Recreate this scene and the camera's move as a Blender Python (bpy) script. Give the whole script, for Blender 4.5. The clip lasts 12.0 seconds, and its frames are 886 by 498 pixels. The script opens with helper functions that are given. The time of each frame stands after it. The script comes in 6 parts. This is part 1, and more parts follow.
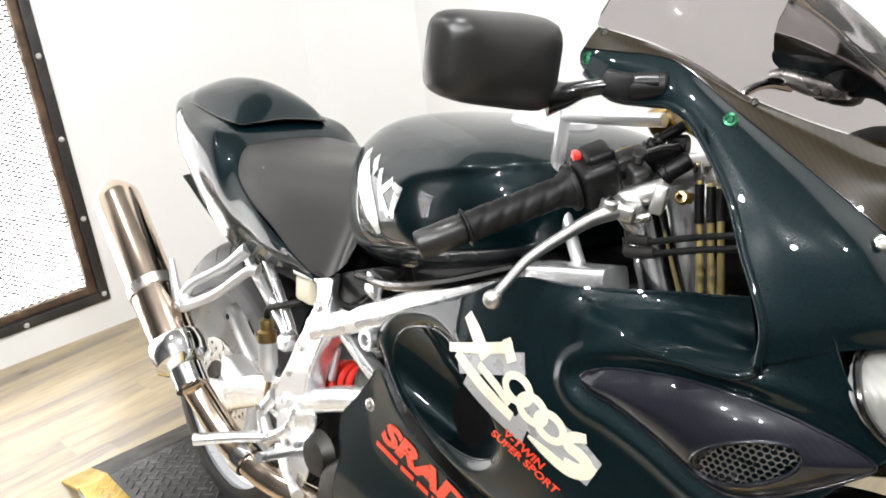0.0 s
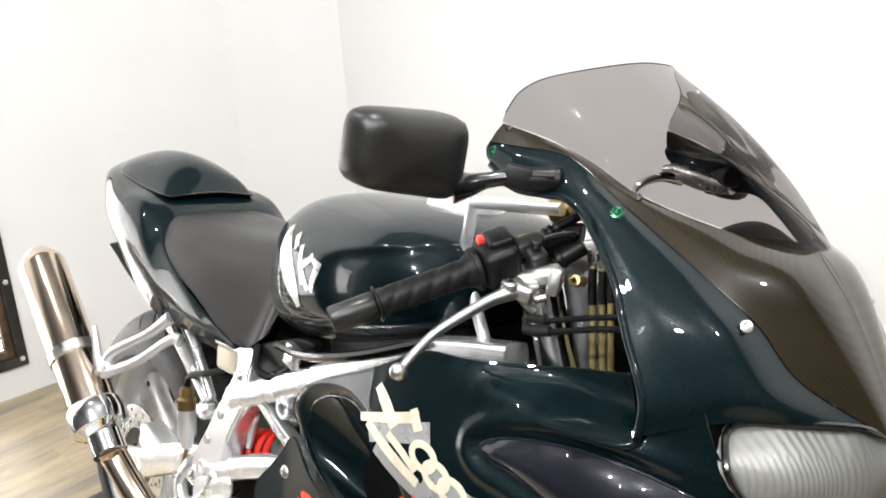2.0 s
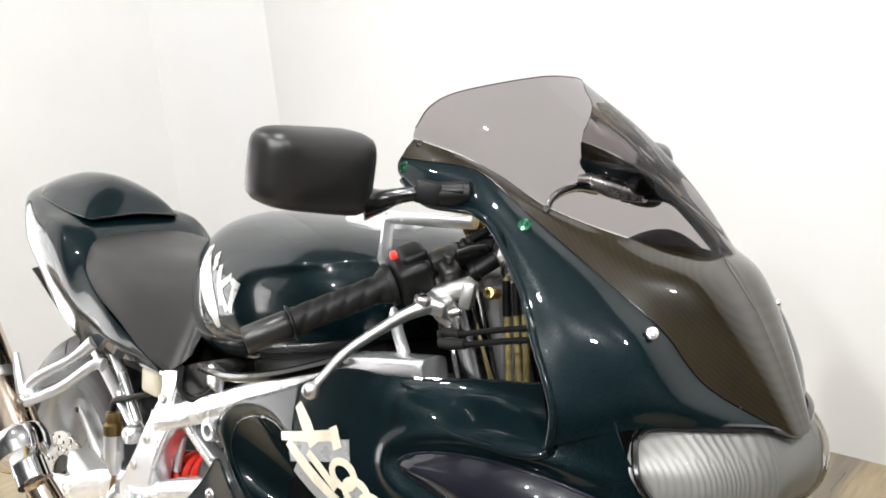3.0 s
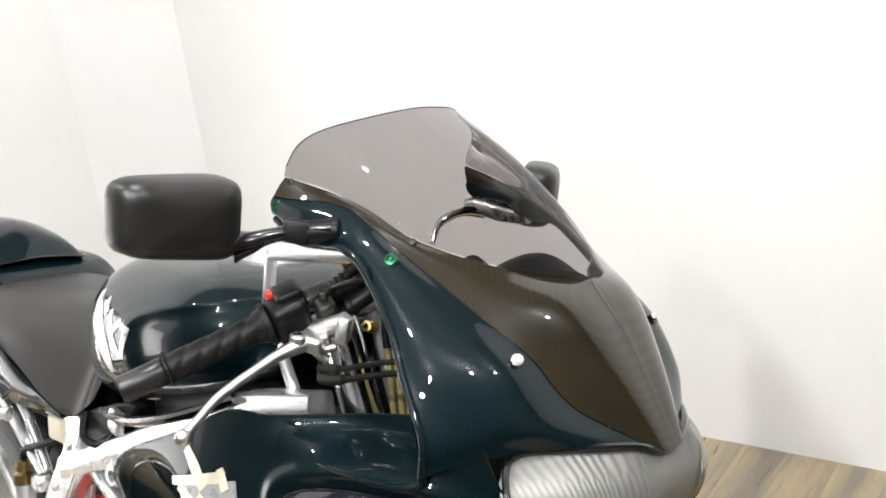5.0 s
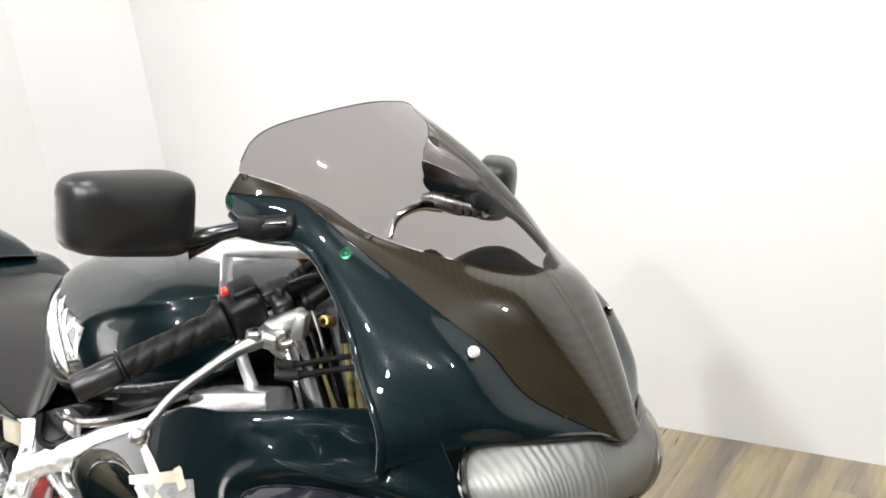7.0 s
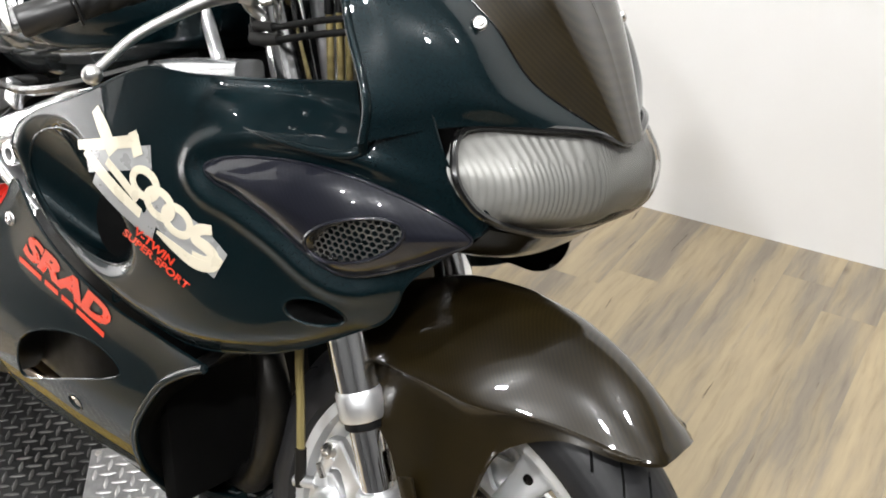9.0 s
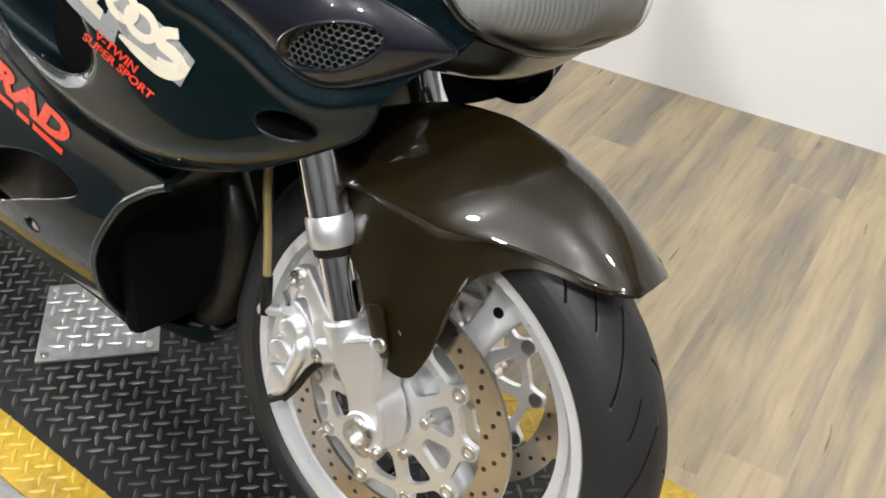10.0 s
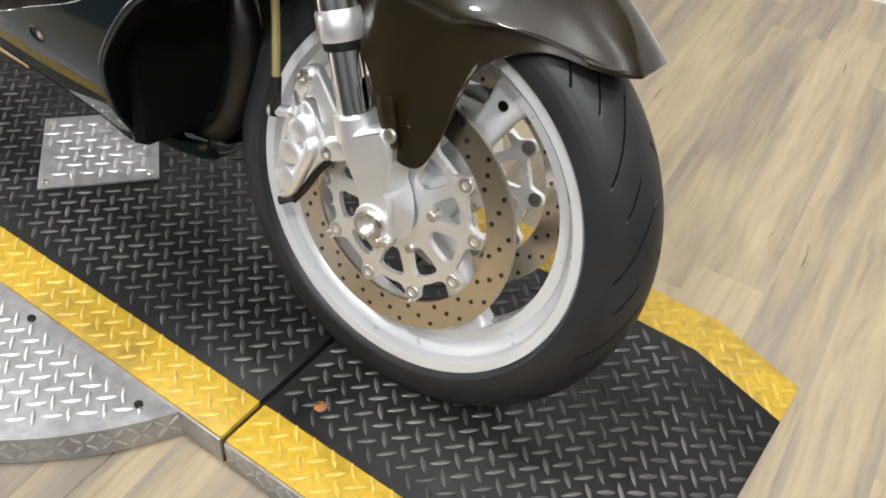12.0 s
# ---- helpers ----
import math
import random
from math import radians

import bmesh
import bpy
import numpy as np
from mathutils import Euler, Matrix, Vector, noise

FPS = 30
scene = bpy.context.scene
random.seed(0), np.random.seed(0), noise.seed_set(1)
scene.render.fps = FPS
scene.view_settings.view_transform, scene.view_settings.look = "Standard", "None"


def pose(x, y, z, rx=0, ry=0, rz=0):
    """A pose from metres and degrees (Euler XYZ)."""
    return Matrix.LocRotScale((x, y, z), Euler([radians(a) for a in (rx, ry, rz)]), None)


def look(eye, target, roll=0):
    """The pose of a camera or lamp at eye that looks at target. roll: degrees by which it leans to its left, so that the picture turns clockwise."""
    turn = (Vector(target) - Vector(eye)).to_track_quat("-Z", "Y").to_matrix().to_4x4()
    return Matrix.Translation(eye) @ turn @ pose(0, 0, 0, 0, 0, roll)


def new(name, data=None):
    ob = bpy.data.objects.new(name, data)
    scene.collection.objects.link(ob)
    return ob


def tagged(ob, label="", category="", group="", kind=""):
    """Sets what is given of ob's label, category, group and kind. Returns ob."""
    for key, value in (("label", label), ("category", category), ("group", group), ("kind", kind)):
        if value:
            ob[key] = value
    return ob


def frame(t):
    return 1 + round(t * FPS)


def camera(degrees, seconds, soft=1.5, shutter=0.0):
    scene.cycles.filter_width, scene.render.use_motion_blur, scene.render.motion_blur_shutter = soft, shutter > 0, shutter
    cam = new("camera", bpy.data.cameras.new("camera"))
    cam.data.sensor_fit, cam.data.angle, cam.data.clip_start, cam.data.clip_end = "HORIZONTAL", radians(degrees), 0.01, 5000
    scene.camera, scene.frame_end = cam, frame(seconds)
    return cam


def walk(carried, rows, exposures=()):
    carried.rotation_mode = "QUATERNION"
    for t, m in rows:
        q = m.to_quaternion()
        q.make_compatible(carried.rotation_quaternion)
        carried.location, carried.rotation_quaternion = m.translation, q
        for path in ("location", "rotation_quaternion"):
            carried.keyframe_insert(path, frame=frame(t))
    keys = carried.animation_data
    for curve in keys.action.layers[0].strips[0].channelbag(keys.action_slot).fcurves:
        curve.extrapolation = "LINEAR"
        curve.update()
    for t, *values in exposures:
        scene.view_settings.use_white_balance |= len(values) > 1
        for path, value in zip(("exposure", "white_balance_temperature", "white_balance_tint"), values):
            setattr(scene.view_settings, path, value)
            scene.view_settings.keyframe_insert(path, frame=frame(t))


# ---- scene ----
cam = camera(49.1, 12.0, 1.8)
PATH = [
    (0, (0.378, -0.719, 1.259), (-1.111, 0.388, 0.513), -7.4),
    (0.5, (0.446, -0.807, 1.292), (-1.047, 0.353, 0.638), -6.5),
    (1, (0.454, -0.79, 1.291), (-1.03, 0.385, 0.645), -5.1),
    (1.5, (0.438, -0.757, 1.288), (-1.016, 0.455, 0.641), -5.1),
    (2, (0.445, -0.745, 1.29), (-0.98, 0.512, 0.666), -4.4),
    (2.5, (0.458, -0.729, 1.291), (-0.925, 0.58, 0.682), -4.9),
    (3, (0.473, -0.72, 1.293), (-0.879, 0.62, 0.682), -5.1),
    (5, (0.545, -0.659, 1.312), (-0.744, 0.746, 0.709), -7.6),
    (5.5, (0.559, -0.647, 1.315), (-0.704, 0.786, 0.722), -7.7),
    (6, (0.557, -0.647, 1.315), (-0.68, 0.806, 0.718), -7.5),
    (6.5, (0.559, -0.651, 1.315), (-0.676, 0.803, 0.716), -7.6),
    (8.3, (0.504, -0.661, 1.229), (-0.651, 0.741, 0.393), -3.4),
    (8.5, (0.496, -0.658, 1.212), (-0.631, 0.731, 0.316), -1.8),
    (9, (0.483, -0.653, 1.172), (-0.58, 0.707, 0.16), -0.6),
    (9.5, (0.475, -0.656, 1.136), (-0.519, 0.666, 0.011), 1.5),
    (10, (0.475, -0.663, 1.103), (-0.443, 0.639, -0.107), 3.4),
    (10.5, (0.475, -0.688, 1.069), (-0.377, 0.594, -0.208), 5.6),
    (11, (0.486, -0.741, 1.04), (-0.337, 0.524, -0.272), 5.9),
    (11.5, (0.495, -0.791, 1.043), (-0.312, 0.467, -0.287), 7.7),
    (12, (0.505, -0.766, 1.048), (-0.269, 0.459, -0.33), 4.8),
]
EXPOSURES = [(0, 0.25), (2.0, 0.1), (3.2, 0.06), (6.5, 0.08), (8.3, 0.08), (9.5, -0.02), (10.5, 0.0), (12, 0.04)]
walk(cam, [(t, look(eye, target, roll)) for t, eye, target, roll in PATH], EXPOSURES)


# ---- light ----
world = bpy.data.worlds.new("world")
scene.world = world
world.use_nodes = True
world.node_tree.nodes["Background"].inputs[0].default_value = (0.95, 0.97, 1.0, 1)
world.node_tree.nodes["Background"].inputs[1].default_value = 0.25


# ---- material helpers ----
def mat(name, color=(0.5, 0.5, 0.5), rough=0.5, metal=0.0, coat=0.0, coat_rough=0.03, spec=0.5):
    m = bpy.data.materials.new(name)
    m.use_nodes = True
    b = m.node_tree.nodes["Principled BSDF"]
    b.inputs["Base Color"].default_value = (*color, 1)
    b.inputs["Roughness"].default_value = rough
    b.inputs["Metallic"].default_value = metal
    b.inputs["Coat Weight"].default_value = coat
    b.inputs["Coat Roughness"].default_value = coat_rough
    b.inputs["Specular IOR Level"].default_value = spec
    return m


def nd(m, kind, **values):
    n = m.node_tree.nodes.new(kind)
    for k, v in values.items():
        n.inputs[k.replace("_", " ")].default_value = v
    return n


def ln(m, a, out, b, inp):
    m.node_tree.links.new(a.outputs[out], b.inputs[inp])


def bsdf(m):
    return m.node_tree.nodes["Principled BSDF"]


def coords(m, scale=(1, 1, 1), rot=(0, 0, 0)):
    tc = nd(m, "ShaderNodeTexCoord")
    mp = nd(m, "ShaderNodeMapping")
    mp.inputs["Scale"].default_value = scale
    mp.inputs["Rotation"].default_value = [radians(a) for a in rot]
    ln(m, tc, "Object", mp, "Vector")
    return mp


def noise_tex(m, scale, detail=4.0, rough=0.55, vec=None):
    n = nd(m, "ShaderNodeTexNoise", Scale=scale, Detail=detail, Roughness=rough)
    ln(m, vec or coords(m), "Vector", n, "Vector")
    return n


def ramp(m, src, out, stops):
    r = nd(m, "ShaderNodeValToRGB")
    els = r.color_ramp.elements
    while len(els) < len(stops):
        els.new(0.5)
    for e, (p, c) in zip(els, stops):
        e.position, e.color = p, (*c, 1) if len(c) == 3 else c
    ln(m, src, out, r, "Fac")
    return r


def mixc(m, fac, a, b, mode="MIX"):
    """Mix two colours; fac, a and b are sockets or values."""
    n = m.node_tree.nodes.new("ShaderNodeMix")
    n.data_type, n.blend_type = "RGBA", mode
    for sock, v in ((n.inputs[0], fac), (n.inputs[6], a), (n.inputs[7], b)):
        if hasattr(v, "is_output"):
            m.node_tree.links.new(v, sock)
        else:
            sock.default_value = v if isinstance(v, float) else (*v, 1)
    return n.outputs[2]


def bump(m, src, strength, distance=0.001, prev=None):
    b = nd(m, "ShaderNodeBump", Strength=strength, Distance=distance)
    m.node_tree.links.new(src, b.inputs["Height"])
    if prev:
        ln(m, prev, "Normal", b, "Normal")
    return b


def vary(m, lo, hi, scale, target="Roughness", detail=5.0):
    n = noise_tex(m, scale, detail)
    r = nd(m, "ShaderNodeMapRange")
    r.inputs["From Min"].default_value, r.inputs["From Max"].default_value = 0.3, 0.7
    r.inputs["To Min"].default_value, r.inputs["To Max"].default_value = lo, hi
    ln(m, n, "Fac", r, "Value")
    ln(m, r, "Result", bsdf(m), target)
    return n


def grain(m, scale, strength, distance=0.0005, detail=6.0):
    n = noise_tex(m, scale, detail)
    b = bump(m, n.outputs["Fac"], strength, distance)
    ln(m, b, "Normal", bsdf(m), "Normal")
    return n


# ---- materials ----
def paint():
    m = mat("green_paint", (0.004, 0.03, 0.036), 0.55, 0.45, 1.0, 0.008, 0.1)
    bsdf(m).inputs["Coat IOR"].default_value = 1.36
    fl = nd(m, "ShaderNodeTexVoronoi", Scale=1800.0)
    ln(m, coords(m), "Vector", fl, "Vector")
    big = noise_tex(m, 3.0, 2.0)
    tone = mixc(m, big.outputs["Fac"], (0.0003, 0.0044, 0.0062), (0.0005, 0.0070, 0.0096))
    spark = ramp(m, fl, "Color", [(0.0, (0.5, 0.5, 0.5)), (1.0, (1.7, 1.7, 1.6))])
    c = mixc(m, 1.0, tone, spark.outputs["Color"], "MULTIPLY")
    m.node_tree.links.new(c, bsdf(m).inputs["Base Color"])
    n = noise_tex(m, 90.0, 2.0)
    b = bump(m, n.outputs["Fac"], 0.03, 0.0006)
    ln(m, b, "Normal", bsdf(m), "Coat Normal")
    return m


PAINT = paint()


def carbon(name, dark, light, size=0.0008, coat=1.0):
    """Twill-woven fibre under clear lacquer."""
    m = mat(name, dark, 0.36, 0.05, coat, 0.02, 0.12)
    mp = coords(m)
    sep = nd(m, "ShaderNodeSeparateXYZ")
    ln(m, mp, "Vector", sep, "Vector")

    def math_(op, a, b=None):
        n = m.node_tree.nodes.new("ShaderNodeMath")
        n.operation = op
        for i, v in enumerate((a, b)):
            if v is None:
                continue
            if isinstance(v, float):
                n.inputs[i].default_value = v
            else:
                m.node_tree.links.new(v, n.inputs[i])
        return n.outputs[0]

    u = math_("FLOOR", math_("DIVIDE", math_("ADD", sep.outputs["X"], math_("MULTIPLY", sep.outputs["Y"], 0.6)), size))
    v = math_("FLOOR", math_("DIVIDE", math_("SUBTRACT", sep.outputs["Z"], math_("MULTIPLY", sep.outputs["Y"], 0.6)), size))
    w = math_("FLOORED_MODULO", math_("ADD", u, v), 4.0)
    k = math_("LESS_THAN", w, 1.5)
    n = noise_tex(m, 14.0, 4.0)
    f = math_("ADD", math_("MULTIPLY", k, 0.20), math_("MULTIPLY", n.outputs["Fac"], 0.62))
    c = mixc(m, f, dark, light)
    m.node_tree.links.new(c, bsdf(m).inputs["Base Color"])
    bsdf(m).inputs["Coat IOR"].default_value = 1.48
    b = bump(m, k, 0.06, 0.0003)
    ln(m, b, "Normal", bsdf(m), "Normal")
    return m


CARBON = carbon("carbon_fibre", (0.0022, 0.0016, 0.0006), (0.027, 0.0182, 0.0056), 0.0011)
CARBON_DARK = carbon("blue_black_carbon", (0.0030, 0.0034, 0.0060), (0.0125, 0.0135, 0.021), 0.0014)
SHELL = mat("satin_black_shell", (0.012, 0.0115, 0.011), 0.36, spec=0.5)
vary(SHELL, 0.32, 0.42, 14.0)
grain(SHELL, 1400.0, 0.10, 0.0003)
VINYL = mat("seat_vinyl", (0.022, 0.0205, 0.0195), 0.42, 0, 0, 0, 0.5)
vary(VINYL, 0.34, 0.45, 8.0)
grain(VINYL, 900.0, 0.25, 0.0006)
PLASTIC = mat("black_plastic", (0.004, 0.004, 0.004), 0.42, spec=0.25)
vary(PLASTIC, 0.32, 0.55, 20.0)
grain(PLASTIC, 1200.0, 0.15, 0.0003)
GLOSS = mat("gloss_black", (0.003, 0.003, 0.003), 0.18, 0, 0.5, 0.05)
vary(GLOSS, 0.12, 0.3, 18.0)
RUBBER = mat("tyre_rubber", (0.021, 0.021, 0.022), 0.48, 0, 0, 0, 0.36)
nn = noise_tex(RUBBER, 9.0, 6.0)
rr = ramp(RUBBER, nn, "Fac", [(0.3, (0.009, 0.009, 0.0098)), (0.75, (0.021, 0.021, 0.0228))])
ln(RUBBER, rr, "Color", bsdf(RUBBER), "Base Color")
grain(RUBBER, 420.0, 0.2, 0.0006)
# dull rubber, with the grooves' shade put into its darker colour
GROOVE_SHADE = mat("dull_shaded_groove_rubber", (0.006, 0.006, 0.0062), 0.85, spec=0.1)
vary(GROOVE_SHADE, 0.75, 0.95, 60.0)
# near-black that puts the shade of deep recesses into the colour
RECESS_SHADE = mat("recess_shade_black", (0.0022, 0.0022, 0.0022), 0.8, spec=0.08)
vary(RECESS_SHADE, 0.7, 0.9, 30.0)
GRIP = mat("grip_rubber", (0.006, 0.006, 0.006), 0.5, spec=0.25)
grain(GRIP, 700.0, 0.2, 0.0005)


def metal(name, color, lo, hi, scale=40.0, g=0.08, gs=500.0):
    m = mat(name, color, lo, 1.0)
    vary(m, lo, hi, scale)
    n = noise_tex(m, scale * 0.35, 4.0)
    r = ramp(m, n, "Fac", [(0.3, tuple(c * 0.94 for c in color)), (0.7, color)])
    ln(m, r, "Color", bsdf(m), "Base Color")
    if g:
        grain(m, gs, g, 0.0004)
    return m


ALU = metal("polished_aluminium", (0.90, 0.905, 0.915), 0.24, 0.30, 9.0, 0.0)
CAST = metal("cast_aluminium", (0.90, 0.905, 0.915), 0.34, 0.44, 60.0, 0.07, 700.0)
for m_ in (ALU, CAST):
    bsdf(m_).inputs["Metallic"].default_value = 0.9
LEVER = metal("satin_lever_alloy", (0.66, 0.655, 0.64), 0.30, 0.42, 40.0, 0.06, 600.0)
CHROME = metal("chrome", (0.86, 0.86, 0.86), 0.03, 0.08, 20.0, 0)
POLISH = metal("polished_fork_metal", (0.90, 0.90, 0.90), 0.10, 0.16, 9.0, 0.0)
STEEL = metal("brushed_steel", (0.62, 0.60, 0.57), 0.22, 0.38, 50.0, 0.05)
TITAN = metal("heated_steel", (0.68, 0.56, 0.45), 0.09, 0.2, 12.0, 0.0)
DISC = metal("brake_disc_steel", (0.60, 0.54, 0.46), 0.17, 0.27, 25.0, 0.04, 300.0)
DARKM = metal("dark_metal", (0.05, 0.048, 0.045), 0.35, 0.55, 40.0, 0.1)
GOLD = metal("gold_anodised", (0.36, 0.26, 0.11), 0.25, 0.4, 40.0, 0.05)
WHEEL = mat("silver_wheel_paint", (0.62, 0.63, 0.64), 0.32, 0.3, 0.4, 0.08)
vary(WHEEL, 0.26, 0.42, 40.0)
RED = mat("red_paint", (0.62, 0.022, 0.012), 0.35, 0, 0.3)
vary(RED, 0.28, 0.45, 60.0)
RED_DECAL = mat("red_decal", (0.75, 0.045, 0.016), 0.3, 0, 0.6)
vary(RED_DECAL, 0.24, 0.4, 60.0)
CREAM = mat("cream_decal", (0.66, 0.60, 0.47), 0.3, 0, 0.6)
vary(CREAM, 0.22, 0.4, 60.0)
SILVER_DECAL = mat("silver_decal", (0.62, 0.62, 0.60), 0.3, 0.5, 0.6)
vary(SILVER_DECAL, 0.22, 0.4, 60.0)
GREY_DECAL = mat("grey_decal_shadow", (0.34, 0.34, 0.335), 0.3, 0.2, 0.6)
vary(GREY_DECAL, 0.22, 0.4, 60.0)
YELLOW_PL = mat("yellow_plastic", (0.55, 0.40, 0.05), 0.4)
vary(YELLOW_PL, 0.3, 0.5, 50.0)
GREENCAP = mat("green_screw", (0.012, 0.10, 0.045), 0.25, 0.8, 0.6)
vary(GREENCAP, 0.2, 0.35, 80.0)
FLUID = mat("reservoir_plastic", (0.62, 0.56, 0.42), 0.35, 0, 0.2)
vary(FLUID, 0.3, 0.5, 50.0)
HOSE = mat("braided_hose", (0.30, 0.24, 0.10), 0.38, 0.4)
grain(HOSE, 1500.0, 0.4, 0.0004)


def glassy(name, color, alpha_mix, rough=0.02):
    """A thin tinted sheet: see-through tint with a glossy skin."""
    m = bpy.data.materials.new(name)
    m.use_nodes = True
    nt = m.node_tree
    nt.nodes.remove(nt.nodes["Principled BSDF"])
    out = nt.nodes["Material Output"]
    tr = nd(m, "ShaderNodeBsdfTransparent")
    tr.inputs["Color"].default_value = (*color, 1)
    gl = nd(m, "ShaderNodeBsdfGlossy", Roughness=rough)
    fr = nd(m, "ShaderNodeFresnel", IOR=1.22)
    mx = nd(m, "ShaderNodeMixShader")
    ln(m, fr, "Fac", mx, "Fac")
    ln(m, tr, "BSDF", mx, 1)
    ln(m, gl, "BSDF", mx, 2)
    ln(m, mx, "Shader", out, "Surface")
    return m


TINT = glassy("smoked_screen", (0.44, 0.415, 0.42), 0.3)


LENS = glassy("headlight_lens", (0.93, 0.93, 0.92), 0.1)
REFLECTOR = metal("headlight_reflector", (0.28, 0.276, 0.264), 0.36, 0.46, 15.0, 0)
bsdf(REFLECTOR).inputs["Metallic"].default_value = 0.3


def wall_paint():
    m = mat("white_wall_paint", (0.82, 0.82, 0.81), 0.55)
    n = noise_tex(m, 1.3, 5.0)
    r = ramp(m, n, "Fac", [(0.3, (0.70, 0.69, 0.67)), (0.7, (0.745, 0.74, 0.73))])
    ln(m, r, "Color", bsdf(m), "Base Color")
    grain(m, 180.0, 0.08, 0.001)
    return m


WALL = wall_paint()


def wood_floor():
    """Pale beige vinyl wood: grey-brown clouds along the grain, broken streaks, cracks and knots."""
    m = mat("vinyl_plank", (0.42, 0.32, 0.2), 0.34)
    oi = nd(m, "ShaderNodeObjectInfo")
    mul = nd(m, "ShaderNodeVectorMath")
    mul.operation = "SCALE"
    mul.inputs["Scale"].default_value = 37.0
    comb = nd(m, "ShaderNodeCombineXYZ")
    for k in ("X", "Y"):
        ln(m, oi, "Random", comb, k)
    ln(m, comb, "Vector", mul, 0)
    tc = nd(m, "ShaderNodeTexCoord")
    sh = nd(m, "ShaderNodeVectorMath")
    sh.operation = "ADD"
    ln(m, tc, "Object", sh, 0)
    ln(m, mul, "Vector", sh, 1)

    def along(x, y):
        mp = nd(m, "ShaderNodeMapping")
        mp.inputs["Scale"].default_value = (x, y, 1)
        ln(m, sh, "Vector", mp, "Vector")
        return mp

    wob = noise_tex(m, 5.0, 3.0, 0.5, along(1, 1))
    bend = nd(m, "ShaderNodeVectorMath")
    bend.operation = "MULTIPLY_ADD"
    ln(m, wob, "Color", bend, 0)
    bend.inputs[1].default_value = (0.05, 0.03, 0)
    ln(m, sh, "Vector", bend, 2)
    sh = bend
    cloud = noise_tex(m, 1.6, 5.0, 0.6, along(0.75, 6.5))
    base = ramp(m, cloud, "Fac", [(0.30, (0.190, 0.160, 0.127)), (0.42, (0.240, 0.202, 0.154)), (0.52, (0.335, 0.268, 0.173)), (0.64, (0.395, 0.315, 0.196)), (0.76, (0.27, 0.232, 0.180))])
    fib = noise_tex(m, 2.4, 10.0, 0.66, along(2.2, 26.0))
    fine = ramp(m, fib, "Fac", [(0.28, (0.72, 0.69, 0.66)), (0.48, (0.98, 0.98, 0.98)), (0.74, (1.10, 1.09, 1.06))])
    c = mixc(m, 1.0, base.outputs["Color"], fine.outputs["Color"], "MULTIPLY")
    crack = noise_tex(m, 1.0, 3.0, 0.5, along(5.0, 60.0))
    cr = ramp(m, crack, "Fac", [(0.255, (0.34, 0.30, 0.26)), (0.30, (1, 1, 1))])
    c = mixc(m, 1.0, c, cr.outputs["Color"], "MULTIPLY")
    kn = nd(m, "ShaderNodeTexVoronoi", Scale=4.2)
    ln(m, along(0.8, 1.6), "Vector", kn, "Vector")
    kr = ramp(m, kn, "Distance", [(0.02, (0.40, 0.34, 0.28)), (0.055, (0.75, 0.72, 0.68)), (0.11, (1, 1, 1))])
    c = mixc(m, 1.0, c, kr.outputs["Color"], "MULTIPLY")
    tone = nd(m, "ShaderNodeMapRange")
    tone.inputs["To Min"].default_value, tone.inputs["To Max"].default_value = 0.975, 1.025
    ln(m, oi, "Random", tone, "Value")
    c2 = nd(m, "ShaderNodeVectorMath")
    c2.operation = "SCALE"
    m.node_tree.links.new(c, c2.inputs[0])
    ln(m, tone, "Result", c2, "Scale")
    ln(m, c2, "Vector", bsdf(m), "Base Color")
    vary(m, 0.30, 0.46, 6.0)
    b = bump(m, fib.outputs["Fac"], 0.15, 0.0006)
    ln(m, b, "Normal", bsdf(m), "Normal")
    return m


PLANK = wood_floor()


def worn(name, color, wear, rough, mtl=0.0, scale=5.0, lo=0.45, hi=0.72):
    m = mat(name, color, rough, mtl)
    a = noise_tex(m, scale, 8.0, 0.65)
    b2 = noise_tex(m, scale * 9, 5.0, 0.6)
    f = ramp(m, a, "Fac", [(lo, (0, 0, 0)), (hi, (1, 1, 1))])
    c = mixc(m, f.outputs["Color"], color, wear)
    g = ramp(m, b2, "Fac", [(0.3, (0.75, 0.75, 0.75)), (0.7, (1.1, 1.1, 1.1))])
    c = mixc(m, 1.0, c, g.outputs["Color"], "MULTIPLY")
    m.node_tree.links.new(c, bsdf(m).inputs["Base Color"])
    vary(m, rough - 0.1, rough + 0.15, scale * 3)
    gb = bump(m, b2.outputs["Fac"], 0.2, 0.0006)
    ln(m, gb, "Normal", bsdf(m), "Normal")
    return m


BLACK_DECK = worn("black_deck_paint", (0.0045, 0.0045, 0.0047), (0.020, 0.0196, 0.019), 0.42, 0.0, 3.5)
bsdf(BLACK_DECK).inputs["Specular IOR Level"].default_value = 0.25
YELLOW_DECK = worn("yellow_stripe_paint", (0.48, 0.31, 0.022), (0.20, 0.135, 0.025), 0.42, 0.0, 9.0, 0.5, 0.72)
SILVER_DECK = worn("bare_tread_plate", (0.43, 0.43, 0.43), (0.31, 0.31, 0.305), 0.46, 0.75)
LUG_BLACK = worn("worn_black_lug", (0.024, 0.024, 0.024), (0.15, 0.146, 0.138), 0.38, 0.4, 4.0, 0.42, 0.68)
LUG_YELLOW = worn("worn_yellow_lug", (0.56, 0.385, 0.05), (0.44, 0.32, 0.09), 0.36, 0.1, 12.0)
LUG_SILVER = worn("bright_lug", (0.66, 0.66, 0.66), (0.56, 0.56, 0.56), 0.36, 0.9, 12.0)
